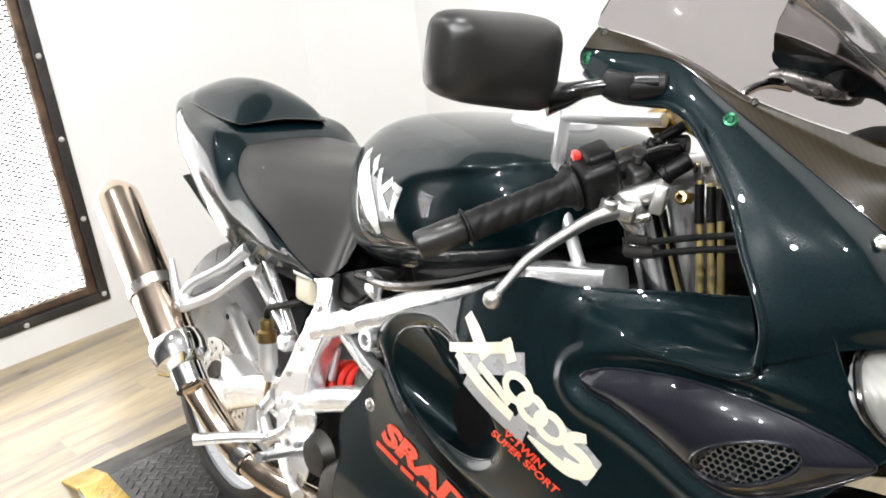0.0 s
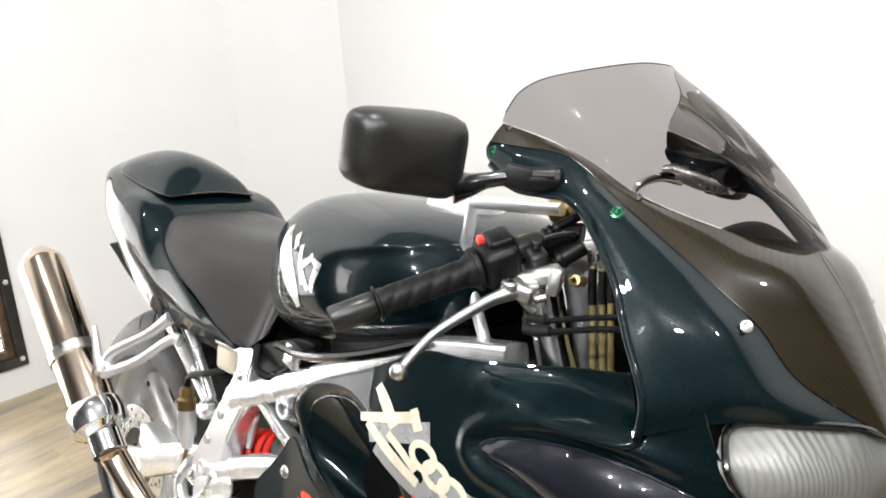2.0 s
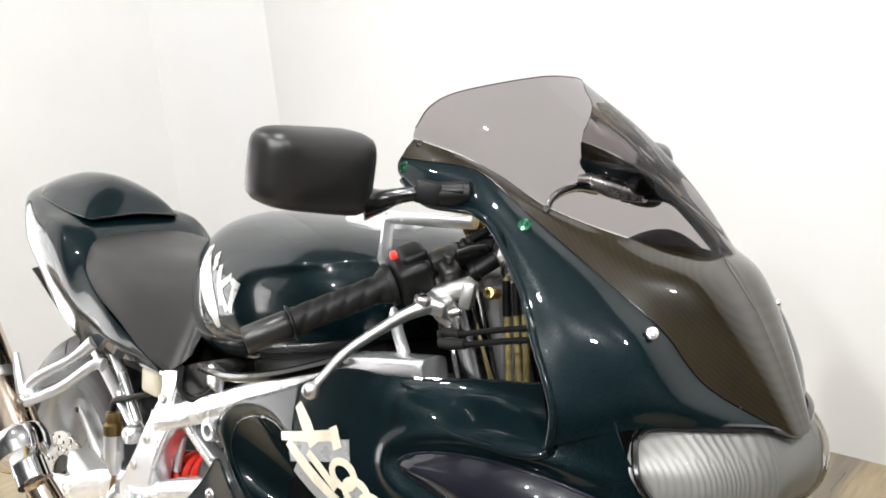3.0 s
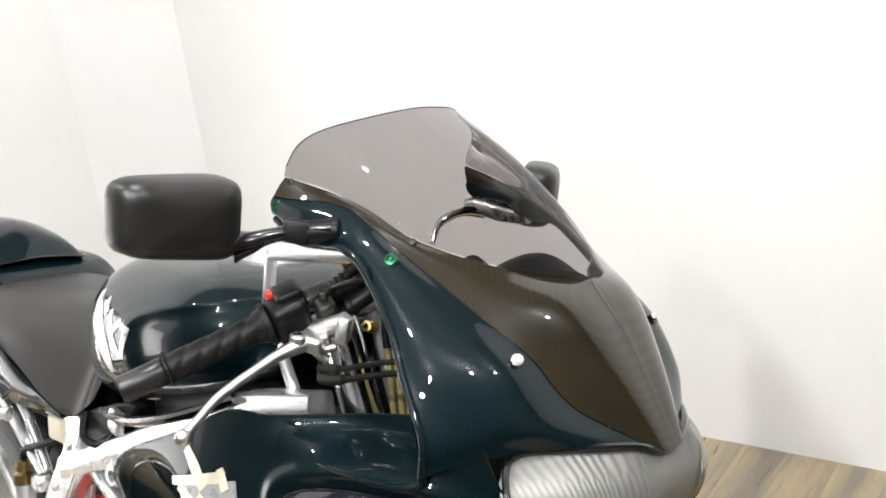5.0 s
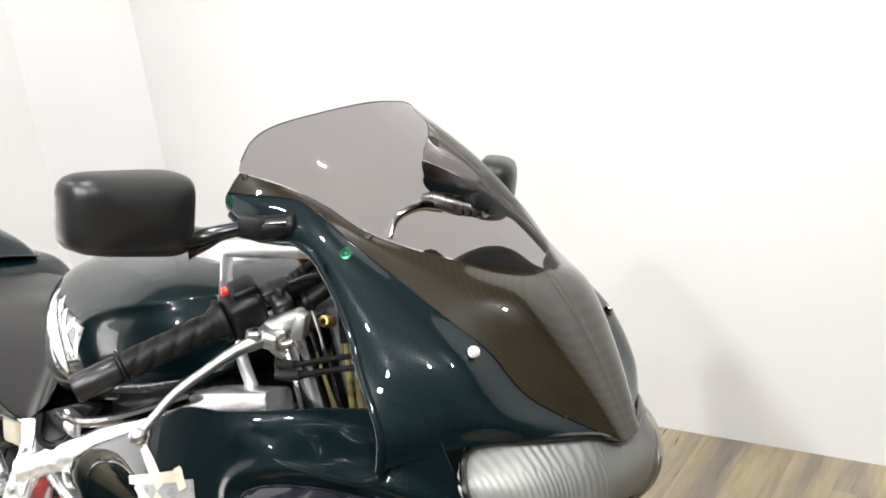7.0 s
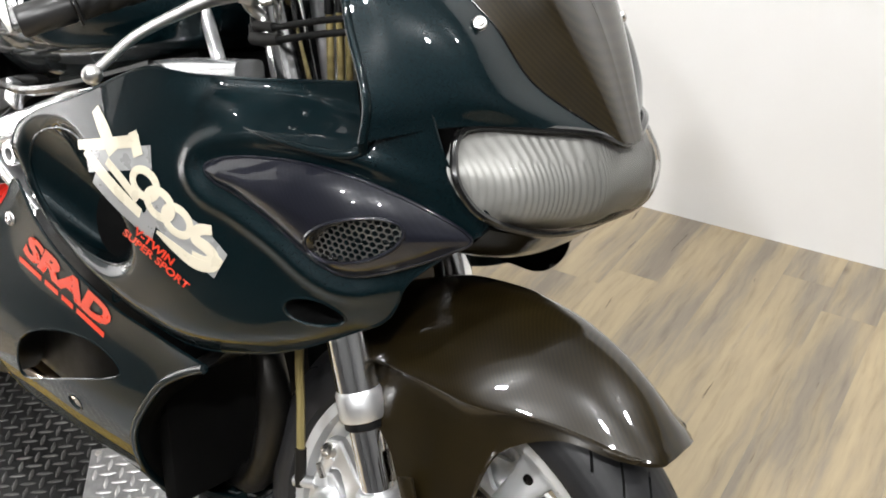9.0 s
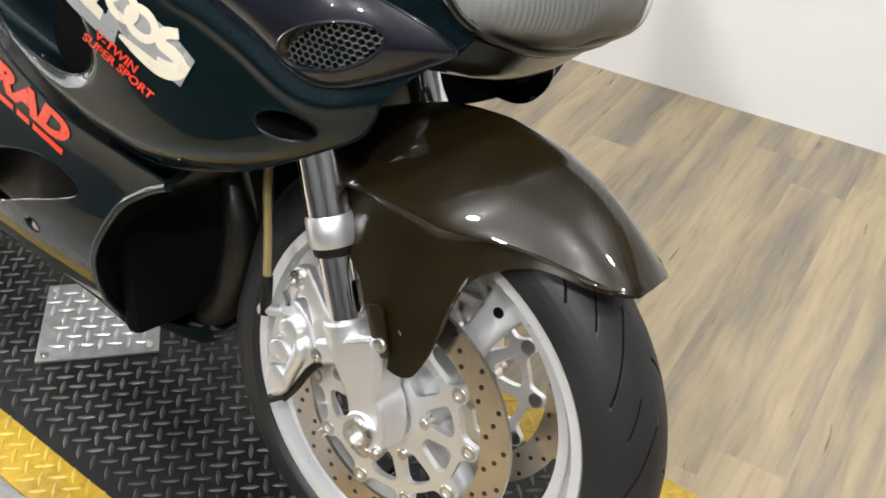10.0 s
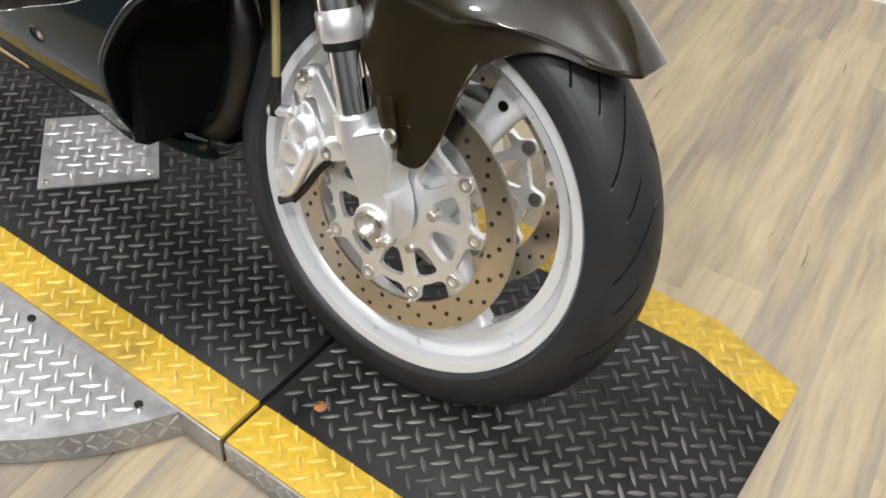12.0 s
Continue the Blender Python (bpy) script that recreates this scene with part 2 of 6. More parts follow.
FRAME_WOOD = worn("dark_angle_iron", (0.028, 0.027, 0.026), (0.075, 0.06, 0.05), 0.5, 0.3, 6.0, 0.5, 0.75)

ORANGE = worn("orange_stain", (0.30, 0.11, 0.03), (0.16, 0.07, 0.03), 0.5, 0.0, 60.0)
CEILING_GREY = worn("unseen_ceiling_grey", (0.19, 0.19, 0.19), (0.17, 0.17, 0.168), 0.7, 0.0, 2.0)
RUST = worn("rusty_flange", (0.075, 0.045, 0.028), (0.20, 0.13, 0.08), 0.6, 0.2, 8.0)
UNSEEN_FLOOR = worn("unseen_floor_dark", (0.030, 0.030, 0.031), (0.045, 0.044, 0.043), 0.5, 0.0, 1.5)
UNSEEN_WALL = worn("unseen_wall_grey", (0.075, 0.075, 0.076), (0.06, 0.06, 0.06), 0.6, 0.0, 1.5)


def sky_glow():
    """Plain bright daylight outside the window."""
    m = bpy.data.materials.new("outdoor_daylight")
    m.use_nodes = True
    b = bsdf(m)
    b.inputs["Base Color"].default_value = (0.8, 0.8, 0.8, 1)
    b.inputs["Emission Color"].default_value = (1.0, 0.985, 0.97, 1)
    b.inputs["Emission Strength"].default_value = 14.0
    return m


DAYLIGHT = sky_glow()


# ---- geometry helpers ----
V = Vector


def crom(pts, n=8, closed=False):
    """A smooth line through the points."""
    pts = [V(p) for p in pts]
    out, m = [], len(pts)
    for i in range(m if closed else m - 1):
        if closed:
            a, b, c, d = (pts[(i + k) % m] for k in (-1, 0, 1, 2))
        else:
            b, c = pts[i], pts[i + 1]
            a = pts[i - 1] if i else b * 2 - c
            d = pts[i + 2] if i + 2 < m else c * 2 - b
        for k in range(n):
            t = k / n
            out.append(0.5 * (2 * b + (c - a) * t + (2 * a - 5 * b + 4 * c - d) * t * t + (3 * b - a - 3 * c + d) * t**3))
    if not closed:
        out.append(pts[-1])
    return out


def grid_bm(rows, wrap=False):
    bm = bmesh.new()
    vs = [[bm.verts.new(p) for p in r] for r in rows]
    nc = len(rows[0])
    for i in range(len(rows) - 1):
        for j in range(nc if wrap else nc - 1):
            k = (j + 1) % nc
            f = (vs[i][j], vs[i][k], vs[i + 1][k], vs[i + 1][j])
            if len({v.co.to_tuple(6) for v in f}) >= 3:
                try:
                    bm.faces.new(f)
                except ValueError:
                    pass
    return bm


def thicken(bm, t):
    """Gives a sheet a thickness along its own normals."""
    bm.normal_update()
    bm.verts.ensure_lookup_table()
    faces, rim = bm.faces[:], [e for e in bm.edges if e.is_boundary]
    twin = {v: bm.verts.new(v.co - v.normal * t) for v in bm.verts[:]}
    for f in faces:
        bm.faces.new([twin[v] for v in reversed(f.verts)])
    for e in rim:
        lp = e.link_loops[0]
        a, b = lp.vert, lp.link_loop_next.vert
        try:
            bm.faces.new((b, a, twin[a], twin[b]))
        except ValueError:
            pass
    return bm


def surf(rows, nu=6, nv=6, wrap=False, thick=0.0):
    """A smooth sheet through a net of rows of points."""
    fine = [crom(r, nv, wrap) for r in rows]
    cols = [crom([r[j] for r in fine], nu) for j in range(len(fine[0]))]
    bm = grid_bm([[c[i] for c in cols] for i in range(len(cols[0]))], wrap)
    bmesh.ops.remove_doubles(bm, verts=bm.verts, dist=1e-5)
    bmesh.ops.recalc_face_normals(bm, faces=bm.faces)
    if thick:
        thicken(bm, thick)
    return bm


def facing(bm, d):
    """Turns an open sheet so that it faces d."""
    bm.normal_update()
    if sum(f.normal.dot(V(d)) * f.calc_area() for f in bm.faces) < 0:
        bmesh.ops.reverse_faces(bm, faces=bm.faces)
    return bm


def capped(bm):
    edges = [e for e in bm.edges if e.is_boundary]
    if edges:
        bmesh.ops.holes_fill(bm, edges=edges, sides=0)
    bmesh.ops.recalc_face_normals(bm, faces=bm.faces)
    return bm


def tube(pts, r, n=10, smooth=0, closed=False, caps=True):
    """A round bar along the points; r is one radius or one for each point."""
    pts = [V(p) for p in pts]
    rs = list(r) if isinstance(r, (list, tuple)) else [r] * len(pts)
    if smooth:
        rs = [q[0] for q in crom([(a, 0, 0) for a in rs], smooth, closed)]
        pts = crom(pts, smooth, closed)
    m = len(pts)
    tang = []
    for i in range(m):
        a, b = (pts[i - 1], pts[(i + 1) % m]) if closed else (pts[max(i - 1, 0)], pts[min(i + 1, m - 1)])
        tang.append((b - a).normalized())
    side = tang[0].orthogonal().normalized()
    rows = []
    for i in range(m):
        side = (side - tang[i] * side.dot(tang[i])).normalized()
        up = tang[i].cross(side)
        rows.append([pts[i] + rs[i] * (side * math.cos(a) + up * math.sin(a)) for a in (2 * math.pi * k / n for k in range(n))])
    if closed:
        rows.append(rows[0])
    bm = grid_bm(rows, True)
    if closed:
        bmesh.ops.remove_doubles(bm, verts=bm.verts, dist=1e-6)
    elif caps:
        capped(bm)
    bmesh.ops.recalc_face_normals(bm, faces=bm.faces)
    return bm


def axis_matrix(p, d, roll=0.0):
    """A frame at p whose z runs along d."""
    q = V(d).normalized().to_track_quat("Z", "Y")
    return Matrix.Translation(p) @ q.to_matrix().to_4x4() @ Matrix.Rotation(roll, 4, "Z")


def lathe(profile, p=(0, 0, 0), d=(0, 0, 1), n=32, close=True):
    """A turned form: profile of (radius, height) about the line through p along d."""
    m = axis_matrix(p, d)
    rows = [[m @ V((r * math.cos(a), r * math.sin(a), h)) for a in (2 * math.pi * k / n for k in range(n))] for r, h in profile]
    bm = bmesh.new()
    vs = [[bm.verts.new(q) for q in r] for r in rows]
    for i in range(len(rows) - 1):
        for j in range(n):
            bm.faces.new((vs[i][j], vs[i][(j + 1) % n], vs[i + 1][(j + 1) % n], vs[i + 1][j]))
    bmesh.ops.remove_doubles(bm, verts=bm.verts, dist=1e-6)
    return capped(bm) if close else bm


def rod(a, b, r, r2=None, n=14, bevel=0.0):
    a, b = V(a), V(b)
    h = (b - a).length
    r2 = r if r2 is None else r2
    e = bevel or min(r, r2, h) * 0.15
    return lathe([(max(r - e, 1e-5), 0), (r, e), (r2, h - e), (max(r2 - e, 1e-5), h)], a, b - a, n)


def block(size, m=None, bevel=0.003, seg=2):
    bm = bmesh.new()
    bmesh.ops.create_cube(bm, size=1.0, matrix=Matrix.Diagonal((*size, 1)))
    if bevel:
        bmesh.ops.bevel(bm, geom=bm.edges[:], offset=bevel, segments=seg, affect="EDGES", profile=0.5)
    if m is not None:
        bmesh.ops.transform(bm, matrix=m, verts=bm.verts)
    return bm


def join(*bms):
    me = bpy.data.meshes.new("tmp")
    out = bmesh.new()
    for b in bms:
        b.to_mesh(me)
        out.from_mesh(me)
        b.free()
    bpy.data.meshes.remove(me)
    return out


def moved(bm, m):
    bmesh.ops.transform(bm, matrix=m, verts=bm.verts)
    return bm


def inside(p, poly):
    x, z = p
    c = False
    for i in range(len(poly)):
        (x1, z1), (x2, z2) = poly[i - 1], poly[i]
        if (z1 > z) != (z2 > z) and x < (x2 - x1) * (z - z1) / (z2 - z1) + x1:
            c = not c
    return c


def nearest(p, poly):
    a = np.array(poly)
    b = np.roll(a, -1, 0)
    d = b - a
    t = np.clip(((p - a) * d).sum(1) / np.maximum((d * d).sum(1), 1e-12), 0, 1)
    q = a + d * t[:, None]
    k = np.hypot(*(q - p).T)
    i = int(k.argmin())
    return q[i], k[i]


def sheet(outline, f, holes=(), h=0.006, thick=0.003, lip=0.0):
    """A curved panel over the side plan (x, z): y = f(x, z), trimmed to a smooth outline, with holes."""
    loops = [[(p.x, p.y) for p in crom([(x, z, 0) for x, z in o], 8, True)] for o in (outline, *holes)]
    o = loops[0]
    x0, x1 = min(p[0] for p in o) - h, max(p[0] for p in o) + h
    z0, z1 = min(p[1] for p in o) - h, max(p[1] for p in o) + h
    nx, nz = int((x1 - x0) / h) + 2, int((z1 - z0) / h) + 2
    state, place = {}, {}
    for i in range(nx):
        for j in range(nz):
            p = np.array((x0 + i * h, z0 + j * h))
            ok = inside(p, o) and not any(inside(p, q) for q in loops[1:])
            near = [nearest(p, q) for q in loops]
            q, k = min(near, key=lambda e: e[1])
            if ok:
                state[i, j] = 1
                place[i, j] = q if k < 0.35 * h else p
            elif k < 0.75 * h:
                state[i, j] = 0
                place[i, j] = q
    bm = bmesh.new()
    vs = {}
    for i in range(nx - 1):
        for j in range(nz - 1):
            ks = [(i, j), (i + 1, j), (i + 1, j + 1), (i, j + 1)]
            got = [k for k in ks if k in place]
            if len(got) < 3 or not any(state[k] for k in got):
                continue
            for k in got:
                if k not in vs:
                    x, z = place[k]
                    vs[k] = bm.verts.new((x, f(x, z), z))
            try:
                bm.faces.new([vs[k] for k in got])
            except ValueError:
                pass
    bmesh.ops.remove_doubles(bm, verts=bm.verts, dist=1e-4)
    bmesh.ops.dissolve_degenerate(bm, dist=1e-5, edges=bm.edges)
    bmesh.ops.recalc_face_normals(bm, faces=bm.faces)
    if sum(fc.normal.y for fc in bm.faces) > 0:
        bmesh.ops.reverse_faces(bm, faces=bm.faces)
    if thick:
        thicken(bm, thick)
    if lip:
        bm = join(bm, *[tube([(x, f(x, z) + 0.0008, z) for x, z in q], lip, 6, 0, True) for q in loops])
    return bm


def part(name, bm, material, parent=None, label="", angle=38, smooth=True):
    """Links a bmesh as one mesh object under a thing or part."""
    me = bpy.data.meshes.new(name)
    bm.to_mesh(me)
    bm.free()
    for m in material if isinstance(material, (list, tuple)) else [material]:
        me.materials.append(m)
    if smooth:
        me.polygons.foreach_set("use_smooth", [True] * len(me.polygons))
        me.set_sharp_from_angle(angle=radians(angle))
    ob = new(name, me)
    if parent:
        ob.parent = parent
    if label:
        tagged(ob, label)
    return ob


def again(name, ob, m, parent=None, label=""):
    """Another object on the same mesh."""
    o = new(name, ob.data)
    o.matrix_basis = m
    if parent:
        o.parent = parent
    if label:
        tagged(o, label)
    return o


def thing(name, label, category, group="", m=None):
    ob = new(name)
    ob.empty_display_size = 0.05
    if m is not None:
        ob.matrix_basis = m
    return tagged(ob, label, category, group)


def mirror_y(bm, c=0.0):
    bmesh.ops.transform(bm, matrix=Matrix.Translation((0, 2 * c, 0)) @ Matrix.Diagonal((1, -1, 1, 1)), verts=bm.verts)
    bmesh.ops.reverse_faces(bm, faces=bm.faces)
    return bm


# ---- the room ----
FLOOR_Z = -0.055
X0, X1, YN, YS, CEIL = -2.67, 3.6, 1.545, -4.2, 3.05


def structure(ob, label, category="", group=""):
    return tagged(ob, label, category, group, "structure")


# floor: loose-laid planks on a base slab, unseen and dark for the paint's reflections
slab = part("floor", block((6.5, 6.3, 0.1), pose(0.465, -1.12, FLOOR_Z - 0.0545), 0), UNSEEN_FLOOR, None, "", smooth=False)
structure(slab, "wood-look vinyl plank floor with knots and dark streaks", "floor")


def plain_wall(name, a, b, label, z1=CEIL, depth=0.12, gap=None, mt=None):
    """A wall whose inner face runs from a to b on the plan; gap: an opening (start, end, sill, head) along it."""
    a, b = V((*a, 0)), V((*b, 0))
    length, d = (b - a).length, (b - a).normalized()
    m = Matrix.Translation(a) @ Matrix.Rotation(math.atan2(d.y, d.x), 4, "Z")
    pieces = [(0, length, FLOOR_Z, z1)]
    if gap:
        s, e, lo, hi = gap
        pieces = [(0, s, FLOOR_Z, z1), (e, length, FLOOR_Z, z1), (s, e, FLOOR_Z, lo), (s, e, hi, z1)]
    bm = join(*[block((q - p, depth, h1 - h0), m @ Matrix.Translation(((p + q) / 2, depth / 2, (h0 + h1) / 2)), 0) for p, q, h0, h1 in pieces])
    return structure(part(name, bm, mt or WALL, None, "", smooth=False), label, "wall")


SLOPE = 0.096
yb = lambda x: YN + SLOPE * x
CX, CY = -2.35, yb(-2.35)
plain_wall("wall_west", (X0, -2.05), (X0, 1.06), "off-white painted wall behind the motorcycle", gap=(0.25, 2.21, 0.045, 1.155))
# grey walls and ceiling are unseen, toned so that the bodywork reflects a dim room
plain_wall("wall_west_end", (X0, YS), (X0, -2.05), "unseen grey wall added to close the room", mt=UNSEEN_WALL)
plain_wall("wall_corner", (X0, 1.06), (CX, CY), "off-white painted splayed wall in the corner")
plain_wall("wall_north", (CX, CY), (X1, yb(X1)), "plain white painted wall beside the motorcycle")
plain_wall("wall_east", (X1, yb(X1)), (X1, YS), "unseen grey wall added to close the room", mt=UNSEEN_WALL)
plain_wall("wall_south", (X1, YS), (X0, YS), "unseen grey wall added to close the room", mt=UNSEEN_WALL)
structure(part("ceiling", block((7.6, 7.6, 0.1), pose(0.5, -1.0, CEIL + 0.05), 0), CEILING_GREY, None, "", smooth=False), "unseen grey ceiling added to close the room", "ceiling")


def pendant_lamp(x, y, z, power):
    """A bare round bulb on a short stem under the ceiling."""
    root = thing("pendant_lamp", "lit round bulb on a short white ceiling stem", "lamp", "ceiling lamps", pose(x, y, z))
    part("stem", lathe([(0.0, 0), (0.05, 0), (0.05, -0.012), (0.012, -0.02), (0.012, -0.22), (0.022, -0.225), (0.022, -0.26), (0.0, -0.26)], n=20), WALL, root)
    d = bpy.data.lights.new("bulb", "POINT")
    d.shadow_soft_size, d.energy, d.color = 0.05, power, (0.99, 0.995, 1.0)
    o = new("bulb", d)
    o.parent, o.location = root, (0, 0, -0.32)


for x, y, e in ((-1.5, -0.6, 34), (-0.2, 0.0, 80), (1.6, -0.1, 85), (1.3, -1.5, 165), (-0.1, -1.7, 150), (0.6, -2.7, 130)):
    pendant_lamp(x, y, CEIL, e)

# window behind an expanded-metal grille in a dark angle-iron frame; daylight floods in through it
FY0, FY1, FZ0, FZ1, FW_ = -1.80, 0.16, 0.045, 1.155, 0.032
win = thing("window_1", "bright window behind a diamond mesh grille in a dark riveted iron frame", "window", m=pose(X0, 0, 0))
win["kind"] = "structure"
MIDY, MIDZ, TALL = (FY0 + FY1) / 2, (FZ0 + FZ1) / 2, FZ1 - FZ0
for w, inset, dx, mt, nm in ((FW_, 0.0, -0.004, FRAME_WOOD, "frame"), (0.026, FW_, -0.022, RUST, "flange")):
    y0, y1, z0, z1 = FY0 + inset, FY1 - inset, FZ0 + inset, FZ1 - inset
    for y in (y0 + w / 2, y1 - w / 2):
        part(nm + "_stile", block((0.03, w, z1 - z0), pose(dx, y, (z0 + z1) / 2), 0.003), mt, win, "dark worn iron frame bar" if inset == 0 else "rusty inner flange")
    for z in (z0 + w / 2, z1 - w / 2):
        part(nm + "_rail", block((0.03, y1 - y0 - 2 * w, w), pose(dx, (y0 + y1) / 2, z), 0.003), mt, win, "dark worn iron frame bar" if inset == 0 else "rusty inner flange")
for z in (0.07, 0.334, 0.596, 0.854, 1.125):
    part("rivet", lathe([(0, 0.005), (0.006, 0.004), (0.009, 0.0), (0, 0)], (0.0113, 0.142, z), (1, 0, 0), 12), CAST, win)
for y in (-0.114, -0.37, -0.63, -0.89, -1.15, -1.41, -1.67):
    part("rivet", lathe([(0, 0.005), (0.006, 0.004), (0.009, 0.0), (0, 0)], (0.0113, y, 0.058), (1, 0, 0), 12), CAST, win)


def expanded_mesh(y0, y1, z0, z1, py, pz, w, x):
    """Diamond mesh: two families of slanting flat wires cut to a rectangle."""
    vs, fs = [], []
    slope = pz / py
    for sgn in (1, -1):
        k = -(z1 - z0) / slope
        while k < y1 - y0:
            pts = []
            for y in (y0 + k, y0 + k + (z1 - z0) / slope):
                pts.append(min(max(y, y0), y1))
            zs = [z0 + (p - y0 - k) * slope for p in pts]
            if pts[1] - pts[0] > 0.004:
                if sgn < 0:
                    zs = [z0 + z1 - z for z in zs]
                b = len(vs)
                for p, z in zip(pts, zs):
                    vs += [(x, p, z - w), (x + 0.002, p, z), (x, p, z + w), (x - 0.002, p, z)]
                fs += [(b + q, b + (q + 1) % 4, b + 4 + (q + 1) % 4, b + 4 + q) for q in range(4)]
            k += py
    me = bpy.data.meshes.new("mesh_grille")
    me.from_pydata(vs, [], fs)
    me.materials.append(FRAME_WOOD)
    ob = new("mesh_grille", me)
    ob.parent = win
    return tagged(ob, "dark expanded-metal diamond mesh", kind="stuff")


expanded_mesh(FY0 + 0.05, FY1 - 0.05, FZ0 + 0.05, FZ1 - 0.05, 0.026, 0.0155, 0.0033, -0.03)
part("daylight_backdrop", block((0.01, FY1 - FY0 - 0.01, TALL - 0.01), pose(-0.1, MIDY, MIDZ), 0), DAYLIGHT, win, "bright daylight outside the window")

# planks, each laid for itself, running away from the motorcycle
PW, PL = 0.118, 0.92
pm = bpy.data.meshes.new("plank")
pb = block((PL - 0.0001, PW - 0.0001, 0.004), None, 0.00012, 1)
pb.to_mesh(pm)
pb.free()
pm.materials.append(PLANK)
turn = Matrix.Rotation(radians(95.0), 4, "Z")
for i in range(44):
    off = random.random()
    for j in range(-3, 4):
        c = turn @ V(((j + off) * PL - 0.4, 2.75 - i * PW - 0.012, 0))
        flip = random.randint(0, 1)
        # cut to length: under the wall, and where the unseen dark slab takes over
        far = min(PL / 2, (yb(c.x) + 0.05 - c.y) / turn[1][0])
        near = max(-PL / 2, (-1.1 - c.y) / turn[1][0])
        if c.x < X0 - 0.05 or far - near < 0.03:
            continue
        data = pm
        if far - near < PL - 0.001:
            lo, hi = (-far, -near) if flip else (near, far)
            data = bpy.data.meshes.new("plank")
            cb = block((hi - lo - 0.0001, PW - 0.0001, 0.004), pose((lo + hi) / 2, 0, 0), 0.00012, 1)
            cb.to_mesh(data)
            cb.free()
            data.materials.append(PLANK)
        o = new("plank", data)
        o.matrix_basis = Matrix.Translation((c.x, c.y, FLOOR_Z - 0.002)) @ turn @ Matrix.Rotation(math.pi * flip, 4, "Z")
        o.parent = slab


# ---- the display platform ----
DECK_W, STRIPE = 0.302, 0.076
HINGE, BEND, END, MID = -0.098, 0.315, 0.468, -0.704
deck = thing("display_platform", "low round turntable with a black tread-plate runway and yellow edges", "platform")


def runway(name, x0, x1, parent):
    """One flat length of the runway with yellow borders."""
    h = -FLOOR_Z
    w = DECK_W - STRIPE
    part(name, block((x1 - x0, 2 * w, h), pose((x0 + x1) / 2, 0, -h / 2), 0.002), BLACK_DECK, parent, "worn black tread plate")
    for s in (-1, 1):
        part("yellow_stripe", block((x1 - x0, STRIPE - 0.003, h), pose((x0 + x1) / 2, s * (w + STRIPE / 2 - 0.0015), -h / 2), 0.002), YELLOW_DECK, parent, "scuffed yellow painted edge")
        part("side_plate", block((x1 - x0, 0.003, h - 0.004), pose((x0 + x1) / 2, s * (DECK_W - 0.0014), -h / 2 - 0.002), 0.0006), SILVER_DECK, parent, "bare metal side plate")


def ramp_end(x0, x1, parent):
    """A sloping lip at the end of the runway."""
    z1 = FLOOR_Z + 0.004
    for y0, y1, m, nm in ((-DECK_W, -DECK_W + STRIPE, YELLOW_DECK, "yellow_stripe"), (-DECK_W + STRIPE, DECK_W - STRIPE, BLACK_DECK, "ramp_plate"), (DECK_W - STRIPE, DECK_W, YELLOW_DECK, "yellow_stripe")):
        ss = [0, 0.06, 0.14, 1]
        zs = [0, -0.001, -0.005, z1]
        rows = [[(x0 + (x1 - x0) * s, y0, z), (x0 + (x1 - x0) * s, y1, z)] for s, z in zip(ss, zs)]
        bm = grid_bm([[V(p) for p in r] for r in rows])
        bmesh.ops.recalc_face_normals(bm, faces=bm.faces)
        if sum(f.normal.z for f in bm.faces) < 0:
            bmesh.ops.reverse_faces(bm, faces=bm.faces)
        thicken(bm, 0.006)
        part(nm, bm, m, parent)


for s in (0, 1):
    fx = lambda x: x if s == 0 else 2 * MID - x
    a, b = sorted((fx(HINGE + 0.004), fx(BEND)))
    runway("ramp_deck", a, b, deck)
    ramp_end(fx(BEND), fx(END), deck)
runway("runway_deck", 2 * MID - HINGE + 0.004, HINGE - 0.004, deck)
for s in (-1, 1):
    # silver segment of the round table on each side of the runway
    R = 0.611
    a0 = math.asin(DECK_W / R)
    pts = [(MID + R * math.cos(a), s * R * math.sin(a)) for a in (a0 + (math.pi - 2 * a0) * k / 60 for k in range(61))]
    bm = bmesh.new()
    top = [bm.verts.new((x, y + s * 0.001, -0.001)) for x, y in pts]
    f = bm.faces.new(top)
    ext = bmesh.ops.extrude_face_region(bm, geom=[f])
    bmesh.ops.translate(bm, verts=[v for v in ext["geom"] if isinstance(v, bmesh.types.BMVert)], vec=(0, 0, -0.05))
    bmesh.ops.recalc_face_normals(bm, faces=bm.faces)
    part("table_segment", bm, SILVER_DECK, deck, "bare silver tread plate with a rounded rim")

# cover plate in the middle of the runway
cover = part("cover_plate", block((0.19, 0.19, 0.005), pose(-0.676, -0.005, 0.0035, 0, 0, 48), 0.001), SILVER_DECK, deck, "square bare tread plate with corner bolts")
for a in range(4):
    q = radians(48 + 45 + 90 * a)
    part("cover_bolt", rod((-0.676 + 0.115 * math.cos(q), -0.005 + 0.115 * math.sin(q), 0.005), (-0.676 + 0.115 * math.cos(q), -0.005 + 0.115 * math.sin(q), 0.010), 0.006, n=10), STEEL, cover)
for x, y in ((-0.452, -0.318), (-0.222, -0.328), (-0.66, -0.45)):
    part("table_screw", rod((x, y, -0.002), (x, y, 0.003), 0.006, n=12), DARKM, deck)
part("hinge_strip", block((0.007, 2 * DECK_W - 0.006, 0.05), pose(HINGE, 0, -0.031), 0.001), GLOSS, deck, "black hinge gap")

